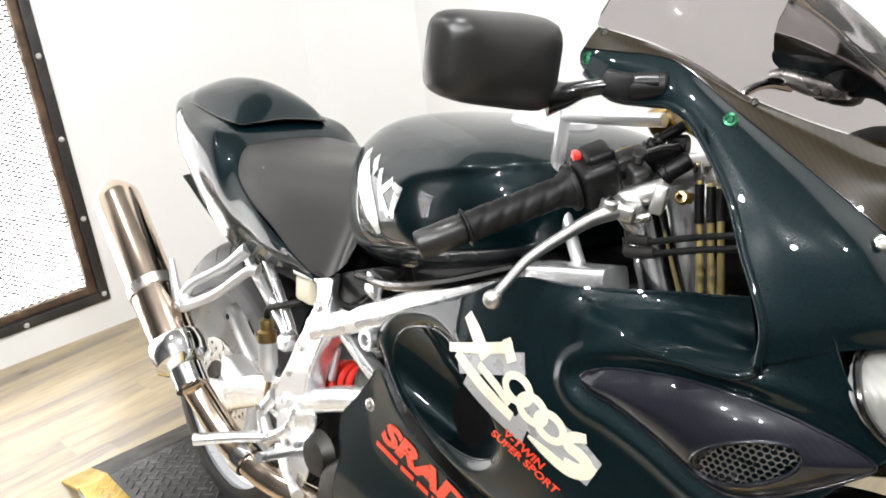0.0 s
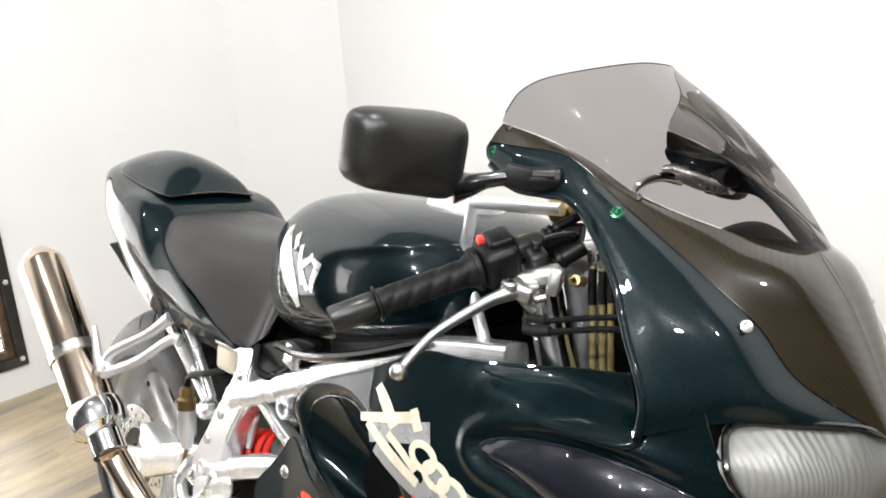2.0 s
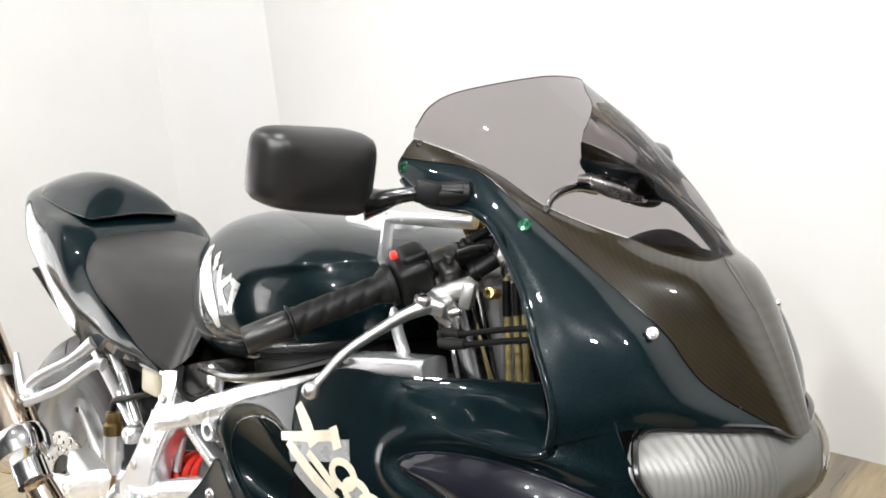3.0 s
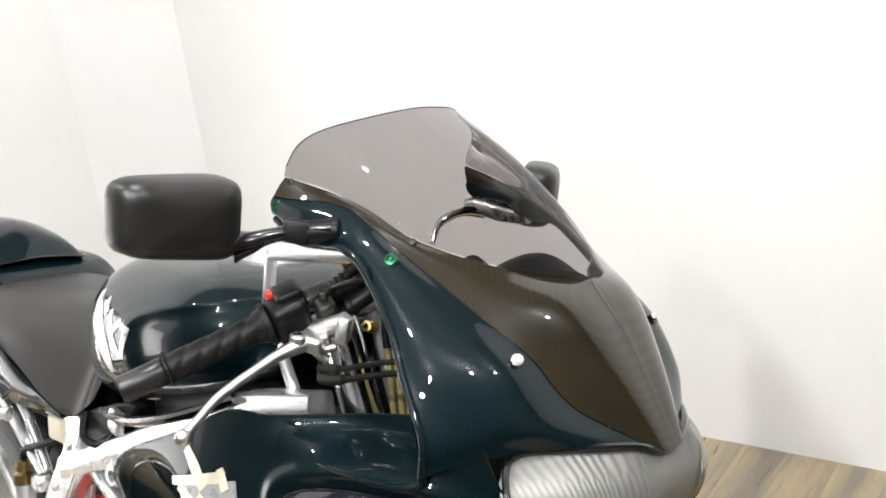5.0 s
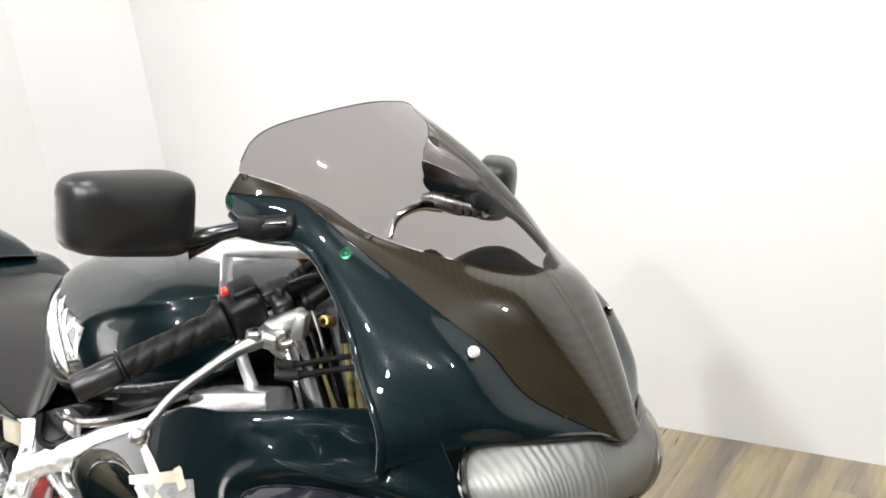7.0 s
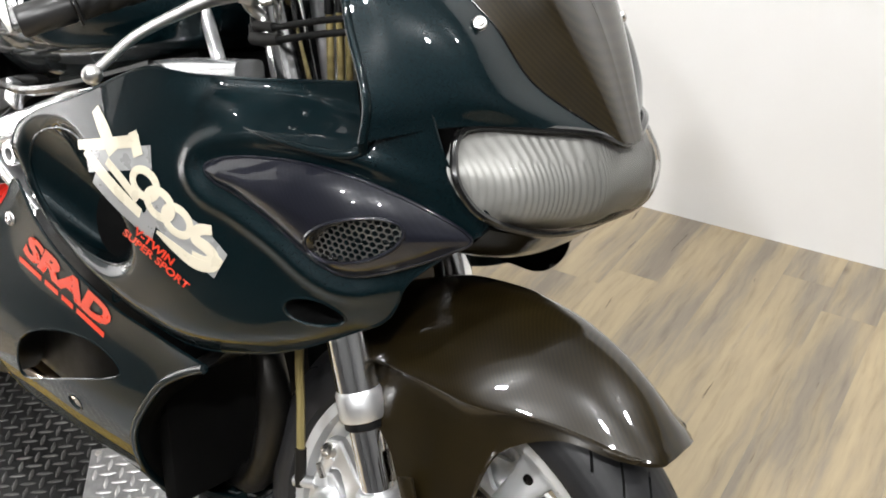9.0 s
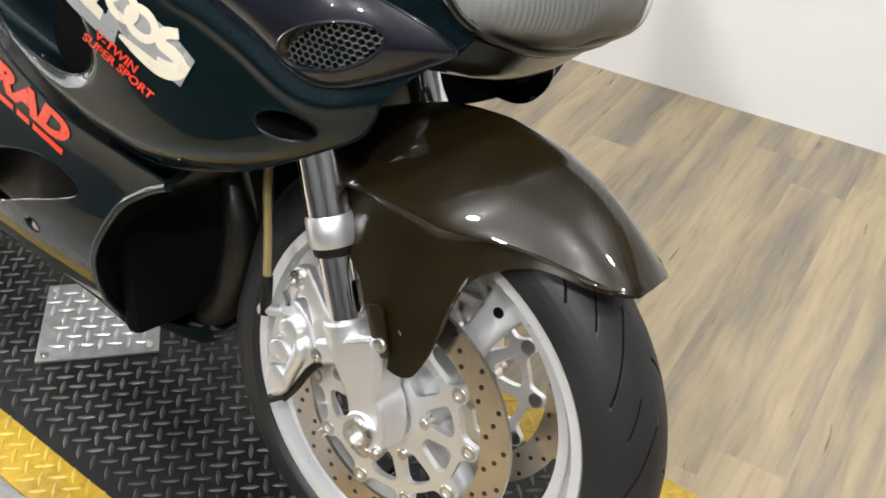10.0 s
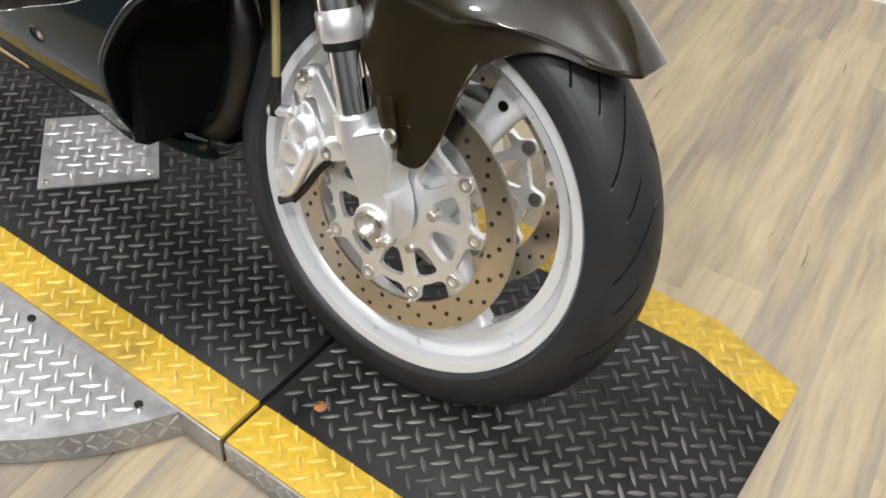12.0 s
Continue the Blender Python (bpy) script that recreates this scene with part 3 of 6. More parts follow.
# raised lugs of the tread plate
LUG_V, LUG_F = [], []
for k in range(10):
    a = 2 * math.pi * k / 10
    c, s_ = math.cos(a), math.sin(a)
    LUG_V.append((0.0142 * c, 0.0036 * s_ * (1 - 0.35 * c * c), 0.0))
    LUG_V.append((0.0112 * c, 0.0019 * s_, 0.0018))
for k in range(10):
    j = (k + 1) % 10
    LUG_F.append((2 * k, 2 * j, 2 * j + 1, 2 * k + 1))
LUG_F.append(tuple(2 * k + 1 for k in range(10)))


def lugs(x0, x1, y0, y1, keep, zf, material, parent, pitch=0.0222):
    """All the lugs of one plate as one mesh, on a grid turned by 45 degrees."""
    vs, fs = [], []
    r2 = math.sqrt(0.5)
    n = int(2.2 / pitch)
    for i in range(-n, n):
        for j in range(-n, n):
            x, y = (i + j) * pitch * r2 + MID, (i - j) * pitch * r2
            if not (x0 < x < x1 and y0 < y < y1) or not keep(x, y):
                continue
            a = math.pi / 4 + (math.pi / 2 if (i + j) % 2 else 0) + random.uniform(-0.05, 0.05)
            c, s_ = math.cos(a), math.sin(a)
            b = len(vs)
            for px, py, pz in LUG_V:
                qx, qy = x + px * c - py * s_, y + px * s_ + py * c
                vs.append((qx, qy, zf(qx, qy) + pz))
            fs += [tuple(b + k for k in f) for f in LUG_F]
    me = bpy.data.meshes.new("tread_relief")
    me.from_pydata(vs, [], fs)
    me.materials.append(material)
    me.polygons.foreach_set("use_smooth", [True] * len(me.polygons))
    me.set_sharp_from_angle(angle=radians(60))
    ob = new("tread_relief", me)
    ob.parent = parent
    return tagged(ob, kind="stuff")


def deck_z(x, y):
    t = (x - BEND) / (END - BEND)
    return 0.0 if t < 0 else -0.005 * min(t / 0.14, 1) if t < 0.14 else -0.005 + (t - 0.14) / 0.86 * (FLOOR_Z + 0.009)


clear = lambda x, y: abs(x - HINGE) > 0.014 and abs(x - (2 * MID - HINGE)) > 0.014 and max(abs((x + 0.676) * 0.669 + (y + 0.005) * 0.743), abs(-(x + 0.676) * 0.743 + (y + 0.005) * 0.669)) > 0.10
w = DECK_W - STRIPE
lugs(-1.71, END - 0.01, -w + 0.009, w - 0.009, clear, deck_z, LUG_BLACK, deck)
for s in (-1, 1):
    ya, yb_ = sorted((s * (w + 0.009), s * (DECK_W - 0.009)))
    lugs(-1.71, END - 0.01, ya, yb_, clear, deck_z, LUG_YELLOW, deck)
    ya, yb_ = sorted((s * (DECK_W + 0.012), s * 0.6))
    lugs(-1.3, -0.1, ya, yb_, lambda x, y: math.hypot(x - MID, y) < 0.596, lambda x, y: -0.001, LUG_SILVER, deck)
lugs(-0.9, -0.45, -0.3, 0.2, lambda x, y: max(abs((x + 0.676) * 0.669 + (y + 0.005) * 0.743), abs(-(x + 0.676) * 0.743 + (y + 0.005) * 0.669)) < 0.082, lambda x, y: 0.006, LUG_SILVER, cover)


def edge_relief(frames, material, parent):
    """Slanting lugs on an upright edge: frames of (point, tangent, outward)."""
    vs, fs = [], []
    for k, (p, t, o) in enumerate(frames):
        for row in (0, 1):
            a = math.pi / 4 if (k + row) % 2 else -math.pi / 4
            c, s_ = math.cos(a), math.sin(a)
            q = p + V((0, 0, -0.009 - 0.019 * row))
            b = len(vs)
            for px, py, pz in LUG_V:
                u, w_ = 0.75 * (px * c - py * s_), 0.75 * (px * s_ + py * c)
                vs.append(tuple(q + t * u + V((0, 0, w_)) + o * pz * 0.8))
            fs += [tuple(b + i for i in f) for f in LUG_F]
    me = bpy.data.meshes.new("tread_relief")
    me.from_pydata(vs, [], fs)
    me.materials.append(material)
    me.polygons.foreach_set("use_smooth", [True] * len(me.polygons))
    me.set_sharp_from_angle(angle=radians(60))
    ob = new("tread_relief", me)
    ob.parent = parent
    return tagged(ob, kind="stuff")


for s in (-1, 1):
    fr_ = []
    n = int(0.611 * (math.pi - 2 * a0) / 0.0175)
    for k in range(n):
        a = a0 + (math.pi - 2 * a0) * (k + 0.5) / n
        e = V((math.cos(a), s * math.sin(a), 0))
        fr_.append((V((MID, s * 0.001, -0.005)) + e * 0.6112, V((-math.sin(a), s * math.cos(a), 0)), e))
    edge_relief(fr_, LUG_SILVER, deck)
    edge_relief([(V((HINGE + 0.012 + 0.0175 * k, s * (DECK_W + 0.0002), -0.006)), V((1, 0, 0)), V((0, s, 0))) for k in range(23)], LUG_SILVER, deck)
part("paint_spot", lathe([(0.0, 0.0008), (0.0065, 0.0006), (0.009, 0.0)], (-0.034, -0.184, 0.0), (0, 0, 1), 11), ORANGE, deck, "small orange spot")


# ---- the motorcycle ----
# Bike frame: x ahead, y to its left, z up; front axle at (0, 0, 0.30). It leans on its side stand.
LEAN_M = Matrix.Translation((0, -0.0654, -0.0142)) @ Matrix.Rotation(radians(-12.2), 4, "X")
bike = thing("motorcycle", "dark green sport motorcycle with carbon fibre panels on its side stand", "motorcycle", m=LEAN_M)
LIFT = LEAN_M.inverted()


def press(bm):
    """Flattens rubber that would sink into the platform."""
    for v in bm.verts:
        w = LEAN_M @ v.co
        if w.z < 0.001:
            w.z = 0.001
            v.co = LIFT @ w
    return bm


def ring_grid(profile, n, c):
    """A ring about the y axis through c: profile of (radius, y), closed."""
    rows = []
    for k in range(n):
        a = 2 * math.pi * k / n
        rows.append([V((c[0] + r * math.cos(a), c[1] + y, c[2] + r * math.sin(a))) for r, y in profile])
    rows.append(rows[0])
    bm = grid_bm(rows, True)
    bmesh.ops.remove_doubles(bm, verts=bm.verts, dist=1e-6)
    bmesh.ops.recalc_face_normals(bm, faces=bm.faces)
    return bm


def tyre_profile(r_out, half, r_rim):
    pts = []
    for k in range(21):
        a = math.pi * (k / 20 - 0.5) * 1.08
        pts.append((r_out - half * 0.92 * (1 - math.cos(a)), half * math.sin(a) if abs(a) <= math.pi / 2 else half * (1 if a > 0 else -1)))
    pts += [(r_rim + 0.004, half * 0.80), (r_rim - 0.008, half * 0.74), (r_rim - 0.008, -half * 0.74), (r_rim + 0.004, -half * 0.80)]
    return pts


def tyre_mesh(c, profile, r_out, half, count, per=44):
    """A tyre whose mesh lines sweep with its tread grooves; the groove faces take the second material, darkened as
    shade.
    """
    bm, rows, deep = bmesh.new(), [], set()
    n = count * per
    for k in range(n):
        row = []
        for r, y in profile:
            s = abs(y) / half
            a = 2 * math.pi * (k / n - 0.95 * s**1.4 / count)
            i = (k + (per // 2 if y > 0 else 0)) % per
            cut_ = r > r_out - 0.62 * half and ((i == 0 and 0.10 < s < 0.86) or (i == per // 2 and 0.40 < s < 0.74))
            d = 0.0055 if cut_ else 0.0
            v = bm.verts.new((c[0] + (r - 0.85 * d) * math.cos(a), c[1] + y - math.copysign(0.5 * d * s, y), c[2] + (r - 0.85 * d) * math.sin(a)))
            if cut_:
                deep.add(v)
            row.append(v)
        rows.append(row)
    m = len(profile)
    for k in range(n):
        p, q = rows[k - 1], rows[k]
        for j in range(m):
            f = bm.faces.new((p[j - 1], p[j], q[j], q[j - 1]))
            if sum(v in deep for v in f.verts) >= 2:
                f.material_index = 1
    bmesh.ops.recalc_face_normals(bm, faces=bm.faces)
    return bm


def wheel(cx, cy, cz, r_tyre, half, r_rim, rim_half, spokes, phase, name):
    root = new(name)
    root.empty_display_size = 0.05
    root.parent = bike
    c = (cx, cy, cz)
    prof = tyre_profile(r_tyre, half, r_rim)
    fine = []
    for i in range(20):
        (r0, y0), (r1, y1) = prof[i], prof[i + 1]
        fine += [(r0 + (r1 - r0) * k / 4, y0 + (y1 - y0) * k / 4) for k in range(4)]
    fine += prof[20:]
    t = tyre_mesh(c, fine, r_tyre, half, 15)
    part("tyre", press(t), [RUBBER, GROOVE_SHADE], root, "black road tyre with sweeping grooves", 60)
    rh = rim_half
    rim = ring_grid([(r_rim + 0.003, -rh), (r_rim + 0.0045, -rh + 0.004), (r_rim - 0.004, -rh + 0.009), (r_rim - 0.011, -rh + 0.012), (r_rim - 0.016, -rh + 0.03), (r_rim - 0.032, -0.012), (r_rim - 0.032, 0.012), (r_rim - 0.016, rh - 0.03),
                     (r_rim - 0.011, rh - 0.012), (r_rim - 0.004, rh - 0.009), (r_rim + 0.0045, rh - 0.004), (r_rim + 0.003, rh), (r_rim - 0.009, rh - 0.001), (r_rim - 0.011, rh - 0.006), (r_rim - 0.0125, rh - 0.016), (r_rim - 0.024, rh - 0.022), (r_rim - 0.027, rh - 0.032), (r_rim - 0.041, 0.018),
                     (r_rim - 0.043, 0), (r_rim - 0.041, -0.018), (r_rim - 0.027, -rh + 0.032), (r_rim - 0.024, -rh + 0.022), (r_rim - 0.0125, -rh + 0.016), (r_rim - 0.011, -rh + 0.006), (r_rim - 0.009, -rh + 0.001)], 160, c)
    part("rim", rim, WHEEL, root, "silver painted cast rim", 50)
    part("hub", lathe([(0.0, -0.062), (0.030, -0.062), (0.034, -0.05), (0.036, -0.03), (0.044, -0.018), (0.044, 0.018), (0.036, 0.03), (0.034, 0.05), (0.030, 0.062), (0.0, 0.062)], c, (0, 1, 0), 40), WHEEL, root)
    for k in range(spokes):
        a = radians(phase) + 2 * math.pi * k / spokes
        e = V((math.cos(a), 0, math.sin(a)))
        q = V((-math.sin(a), 0, math.cos(a)))
        rows = []
        for r, w, h in ((0.036, 0.030, 0.022), (0.06, 0.024, 0.019), (0.11, 0.019, 0.016), (0.155, 0.021, 0.016), (r_rim - 0.045, 0.027, 0.018), (r_rim - 0.034, 0.034, 0.019)):
            ring = []
            for j in range(16):
                b = 2 * math.pi * j / 16
                sx, sy = math.cos(b), math.sin(b)
                ring.append(V(c) + e * r + q * w * abs(sx) ** 0.6 * (1 if sx > 0 else -1) + V((0, h * abs(sy) ** 0.6 * (1 if sy > 0 else -1), 0)))
            rows.append(ring)
        sp = part("spoke", capped(grid_bm(rows, True)), WHEEL, root)
        part("spoke_hole", lathe([(0.0065, 0.0), (0.0065, 0.002), (0.0, 0.0021)], V(c) + e * (r_rim - 0.058) + V((0, -0.0165, 0)), (0, -1, 0), 14), GLOSS, sp)
    return root


FW = wheel(0, 0, 0.30, 0.2945, 0.058, 0.2255, 0.050, 3, 63, "front_wheel")
RW = wheel(-1.345, 0.045, 0.306, 0.306, 0.092, 0.2255, 0.076, 3, 20, "rear_wheel")


CARRIER = {}


def brake_disc(y, sgn, parent):
    """A drilled floating disc on its ten-arm carrier."""
    c = V((0, y, 0.30))
    n, ro, ri, th = 120, 0.1575, 0.1215, 0.005
    band = ring_grid([(ro, -th / 2), (ro, th / 2), (ri, th / 2), (ri, -th / 2)], n, c)
    d = part("disc", band, DISC, parent, "drilled stainless brake disc with a brown tinge", 30)
    hole = None
    for k in range(60):
        a = 2 * math.pi * k / 60
        r = (0.1285, 0.1395, 0.1500)[k % 3]
        p = c + V((r * math.cos(a), -(th / 2 + 0.0001), r * math.sin(a)))
        if hole is None:
            hole = part("disc_hole", lathe([(0.0030, 0.0), (0.0029, 0.0005), (0.0, 0.0005)], (0, 0, 0), (0, -1, 0), 10), GLOSS, d)
            hole.matrix_basis = Matrix.Translation(p)
        else:
            again("disc_hole", hole, Matrix.Translation(p), d)
    # carrier: one plate with ten rounded windows and a lobe for each bobbin
    if "plate" not in CARRIER:
        pol = lambda r, a: (r * math.cos(radians(a)), 0.30 + r * math.sin(radians(a)))
        rim_, wins = [], []
        for k in range(10):
            a = 41.0 - 36 * k
            rim_ += [pol(r, a + b) for b, r in ((18, 0.0985), (9, 0.0995), (6, 0.106), (4, 0.1155), (0, 0.1195), (-4, 0.1155), (-6, 0.106), (-9, 0.0995))]
            wins.append([pol(r, a - 18 + b) for b, r in ((0, 0.0515), (8, 0.0535), (10.5, 0.060), (12.8, 0.080), (10.5, 0.0875), (0, 0.089), (-10.5, 0.0875), (-12.8, 0.080), (-10.5, 0.060), (-8, 0.0535))])
        bm = sheet(rim_, lambda x, z: y - 0.004, wins + [[pol(0.030, 30 * q) for q in range(12)]], 0.0036, 0.008)
        cro = CARRIER["plate"] = part("carrier", bm, CAST, parent, "silver disc carrier with ten arms", 40)
    else:
        cro = again("carrier", CARRIER["plate"], Matrix.Translation((0, 0.140, 0)), parent, "silver disc carrier with ten arms")
    bob = None
    for k in range(10):
        a = radians(41.0 - 36 * k)
        p = V((0.108 * math.cos(a), -0.070, 0.30 + 0.108 * math.sin(a)))
        if bob is None:
            bob = part("bobbin", lathe([(0.0, 0.0012), (0.0044, 0.0012), (0.0048, 0.0056), (0.0085, 0.0056), (0.0094, 0.0040), (0.0094, -0.004), (0.0, -0.004)], (0, 0, 0), (0, sgn, 0), 20), STEEL, cro)
            bob.matrix_basis = Matrix.Translation(p)
        else:
            again("bobbin", bob, Matrix.Translation(p), cro)


brake_disc(-0.070, -1, FW)
brake_disc(0.070, 1, FW)
for s in (-1, 1):
    for k in range(5):
        a = radians(15 + 72 * k)
        part("disc_bolt", rod((0.050 * math.cos(a), s * 0.062, 0.30 + 0.050 * math.sin(a)), (0.050 * math.cos(a), s * 0.078, 0.30 + 0.050 * math.sin(a)), 0.0065, n=10), STEEL, FW)


from mathutils.bvhtree import BVHTree

# ---- bodywork forms ----
YC = 0.022  # middle of the upper fairing


def ring(cx, w, z0, z1, n=2.4, m=36, yc=0.0):
    """A rounded upright section at x: half width w, from z0 to z1."""
    zc, hh = (z0 + z1) / 2, (z1 - z0) / 2
    out = []
    for k in range(m):
        a = 2 * math.pi * k / m
        c, s = math.cos(a), math.sin(a)
        out.append(V((cx, yc + w * abs(c) ** (2 / n) * (1 if c > 0 else -1), zc + hh * abs(s) ** (2 / n) * (1 if s > 0 else -1))))
    return out


def loft_rings(rings, sub=6):
    cols = [crom([r[j] for r in rings], sub) for j in range(len(rings[0]))]
    return capped(grid_bm([[c[i] for c in cols] for i in range(len(cols[0]))], True))


def crom1(v, t):
    """Smooth value at t (0..1) along a few evenly spaced values."""
    n = len(v) - 1
    s = min(max(t, 0.0), 1.0) * n
    i = min(int(s), n - 1)
    u = s - i
    a, b, c, d = v[max(i - 1, 0)], v[i], v[i + 1], v[min(i + 2, n)]
    return 0.5 * (2 * b + (c - a) * u + (2 * a - 5 * b + 4 * c - d) * u * u + (3 * b - a - 3 * c + d) * u**3)


# half widths of the side fairing: rows at z 0.2 to 0.9, columns at x -0.65 to 0.10
HALF = ((0.075, 0.085, 0.085, 0.07, 0.045, 0.02), (0.165, 0.165, 0.155, 0.125, 0.085, 0.04), (0.200, 0.198, 0.188, 0.160, 0.115, 0.06), (0.202, 0.198, 0.194, 0.184, 0.138, 0.08),
        (0.203, 0.213, 0.219, 0.212, 0.170, 0.095), (0.200, 0.224, 0.239, 0.217, 0.183, 0.100), (0.190, 0.213, 0.225, 0.203, 0.187, 0.095), (0.170, 0.190, 0.200, 0.192, 0.183, 0.085))


SCOOP = [(-0.226, 0.752), (-0.205, 0.764), (-0.165, 0.774), (-0.11, 0.782), (-0.06, 0.782), (-0.01, 0.768), (0.036, 0.742), (0.022, 0.724), (-0.02, 0.699), (-0.055, 0.686), (-0.085, 0.690), (-0.13, 0.714), (-0.18, 0.732), (-0.215, 0.740)]
SC_FINE = [(p.x, p.y) for p in crom([(x, z, 0) for x, z in SCOOP], 6, True)]


def side_y(x, z):
    """The flank of the fairing, with the raised rim that runs round the air scoop."""
    y = -crom1([crom1(r, (x + 0.65) / 0.75) for r in HALF], (z - 0.2) / 0.7)
    if -0.30 < x < 0.06 and 0.62 < z < 0.84 and not inside((x, z), SC_FINE):
        _, d = nearest(np.array((x, z)), SC_FINE)
        fade = min(1.0, max(0.0, (0.02 - x) / 0.06))
        y -= fade * 0.0075 * math.exp(-(((d - 0.019) / 0.010) ** 2))
    return y


# upper side fairing with the duct opening and two bolt holes
DUCT = [(-0.558, 0.666), (-0.54, 0.70), (-0.50, 0.722), (-0.45, 0.732), (-0.41, 0.722), (-0.365, 0.69), (-0.340, 0.645), (-0.352, 0.61), (-0.383, 0.591), (-0.42, 0.585), (-0.471, 0.59), (-0.52, 0.608), (-0.55, 0.635)]
SIDE = [(-0.575, 0.70), (-0.53, 0.732), (-0.46, 0.763), (-0.398, 0.79), (-0.325, 0.827), (-0.265, 0.831), (-0.20, 0.837), (-0.13, 0.849), (-0.085, 0.858), (-0.060, 0.858), (-0.030, 0.860), (-0.008, 0.85), (0.000, 0.832), (0.010, 0.807), (0.025, 0.784),
        (0.045, 0.764), (0.044, 0.748), (0.034, 0.738), (0.0, 0.70), (-0.011, 0.684), (-0.028, 0.645), (-0.06, 0.62), (-0.133, 0.574), (-0.186, 0.551), (-0.273, 0.524), (-0.34, 0.524), (-0.405, 0.537), (-0.48, 0.565), (-0.55, 0.605), (-0.588, 0.65)]


def oval(cx, cz, a, b, tilt=0.0, n=14):
    t = radians(tilt)
    return [(cx + a * math.cos(k) * math.cos(t) - b * math.sin(k) * math.sin(t), cz + a * math.cos(k) * math.sin(t) + b * math.sin(k) * math.cos(t)) for k in (2 * math.pi * i / n for i in range(n))]


MARK = oval(-0.096, 0.634, 0.030, 0.0155, 4)
DUCT_FINE = [(p.x, p.y) for p in crom([(x, z, 0) for x, z in DUCT], 8, True)]
def ease(a, b, v):
    t = min(1.0, max(0.0, (v - a) / (b - a)))
    return t * t * (3 - 2 * t)


HEM = [(p.x, p.y) for p in crom([(x, z, 0) for x, z in SIDE[18:]], 5)]

HEM_A = np.array(HEM[:-1])
HEM_D = np.array(HEM[1:]) - HEM_A


def panel_y(x, z):
    """The flank with its hem curled under along the lower edge and a rounded fall into the duct."""
    y = side_y(x, z)
    q = np.array((x, z))
    t = np.clip(((q - HEM_A) * HEM_D).sum(1) / (HEM_D * HEM_D).sum(1), 0, 1)
    d = np.hypot(*(HEM_A + HEM_D * t[:, None] - q).T).min()
    if d < 0.036:
        y += 0.016 * (1 - d / 0.036) ** 2 * min(1.0, max(0.0, (0.0 - x) / 0.06))
    _, d = nearest(np.array((x, z)), DUCT_FINE)
    if d < 0.020:
        y += 0.010 * (1 - d / 0.020) ** 2
    # hollow below the handlebar, with a fold along its lower and front edge
    return y + 0.047 * ease(-0.30, -0.15, x) * ease(-0.050, -0.066, x) * ease(0.798, 0.834, z)


side = part("side_fairing", sheet(SIDE, panel_y, (DUCT, MARK, oval(-0.409, 0.534 + 0.006, 0.006, 0.008)), 0.005, 0.003, 0.0018), PAINT, bike, "dark green metallic side fairing", 50)


def side_bowl(loop, depth, shrink, shift, name, material, parent, steps=6):
    """A dished recess behind an opening."""
    pts = crom([(x, 0, z) for x, z in loop], 6, True)
    cx = sum(p.x for p in pts) / len(pts)
    cz = sum(p.z for p in pts) / len(pts)
    rows = []
    for k in range(steps + 1):
        t = k / steps
        s = 1 - (1 - shrink) * t
        dy = depth * math.sin(t * math.pi / 2)
        rows.append([V((cx + (p.x - cx) * s + shift[0] * t, panel_y(p.x, p.z) * (1 - 0.2 * t) + 0.0015 + dy, cz + (p.z - cz) * s + shift[1] * t)) for p in pts])
    part(name, grid_bm(rows, True), material, parent, "", 60)
    return rows[-1]


# the duct ramps inward to a throat at its front end, its shade painted near-black
rim_pts = crom([(x, 0, z) for x, z in DUCT], 6, True)
ccx, ccz = -0.452, 0.655
rows = []
for k in range(9):
    t = k / 8
    row = []
    for p in rim_pts:
        a = math.atan2((p.z - ccz) / 0.07, (p.x - ccx) / 0.105)
        hx, hz = -0.445 + 0.034 * math.cos(a), 0.613 + 0.040 * math.sin(a)
        row.append(V((p.x + (hx - p.x) * t, panel_y(p.x, p.z) + 0.0015 + (-0.168 - panel_y(p.x, p.z)) * t**0.9, p.z + (hz - p.z) * t)))
    rows.append(row)
part("duct", grid_bm(rows, True), PAINT, side, "", 60)
part("duct_end", capped(grid_bm([rows[-1], [p + V((0.01, 0.07, 0)) for p in rows[-1]]], True)), RECESS_SHADE, side)
end = side_bowl(MARK, 0.02, 0.8, (0, 0), "marker_recess", PLASTIC, side)
part("marker_plug", capped(grid_bm([end, [p + V((0, 0.004, 0)) for p in end]], True)), GLOSS, side)
# the same panel on the far side
part("far_side_fairing", mirror_y(sheet(SIDE, side_y, (), 0.012, 0.003), YC / 2), PAINT, bike, "", 50)

# ram air scoop
GRILLE = oval(-0.049, 0.7255, 0.047, 0.0205, 24)


def scoop_y(x, z):
    _, d = nearest(np.array((x, z)), SC_FINE)
    if not inside((x, z), SC_FINE):
        d = 0
    return side_y(x, z) - 0.021 * (1 - math.exp(-d / 0.016)) - 0.0035


scoop = part("air_scoop", sheet(SCOOP, scoop_y, (GRILLE,), 0.005, 0.003, 0.002), CARBON_DARK, bike, "blue-black carbon fibre air scoop", 60)
gp = crom([(x, 0, z) for x, z in GRILLE], 4, True)
rows = [[V((p.x + 0.004 * k, scoop_y(p.x, p.z) + 0.004 * k * k, p.z)) for p in gp] for k in (0, 1, 2, 3)]
part("scoop_throat", grid_bm(rows, True), GLOSS, scoop)


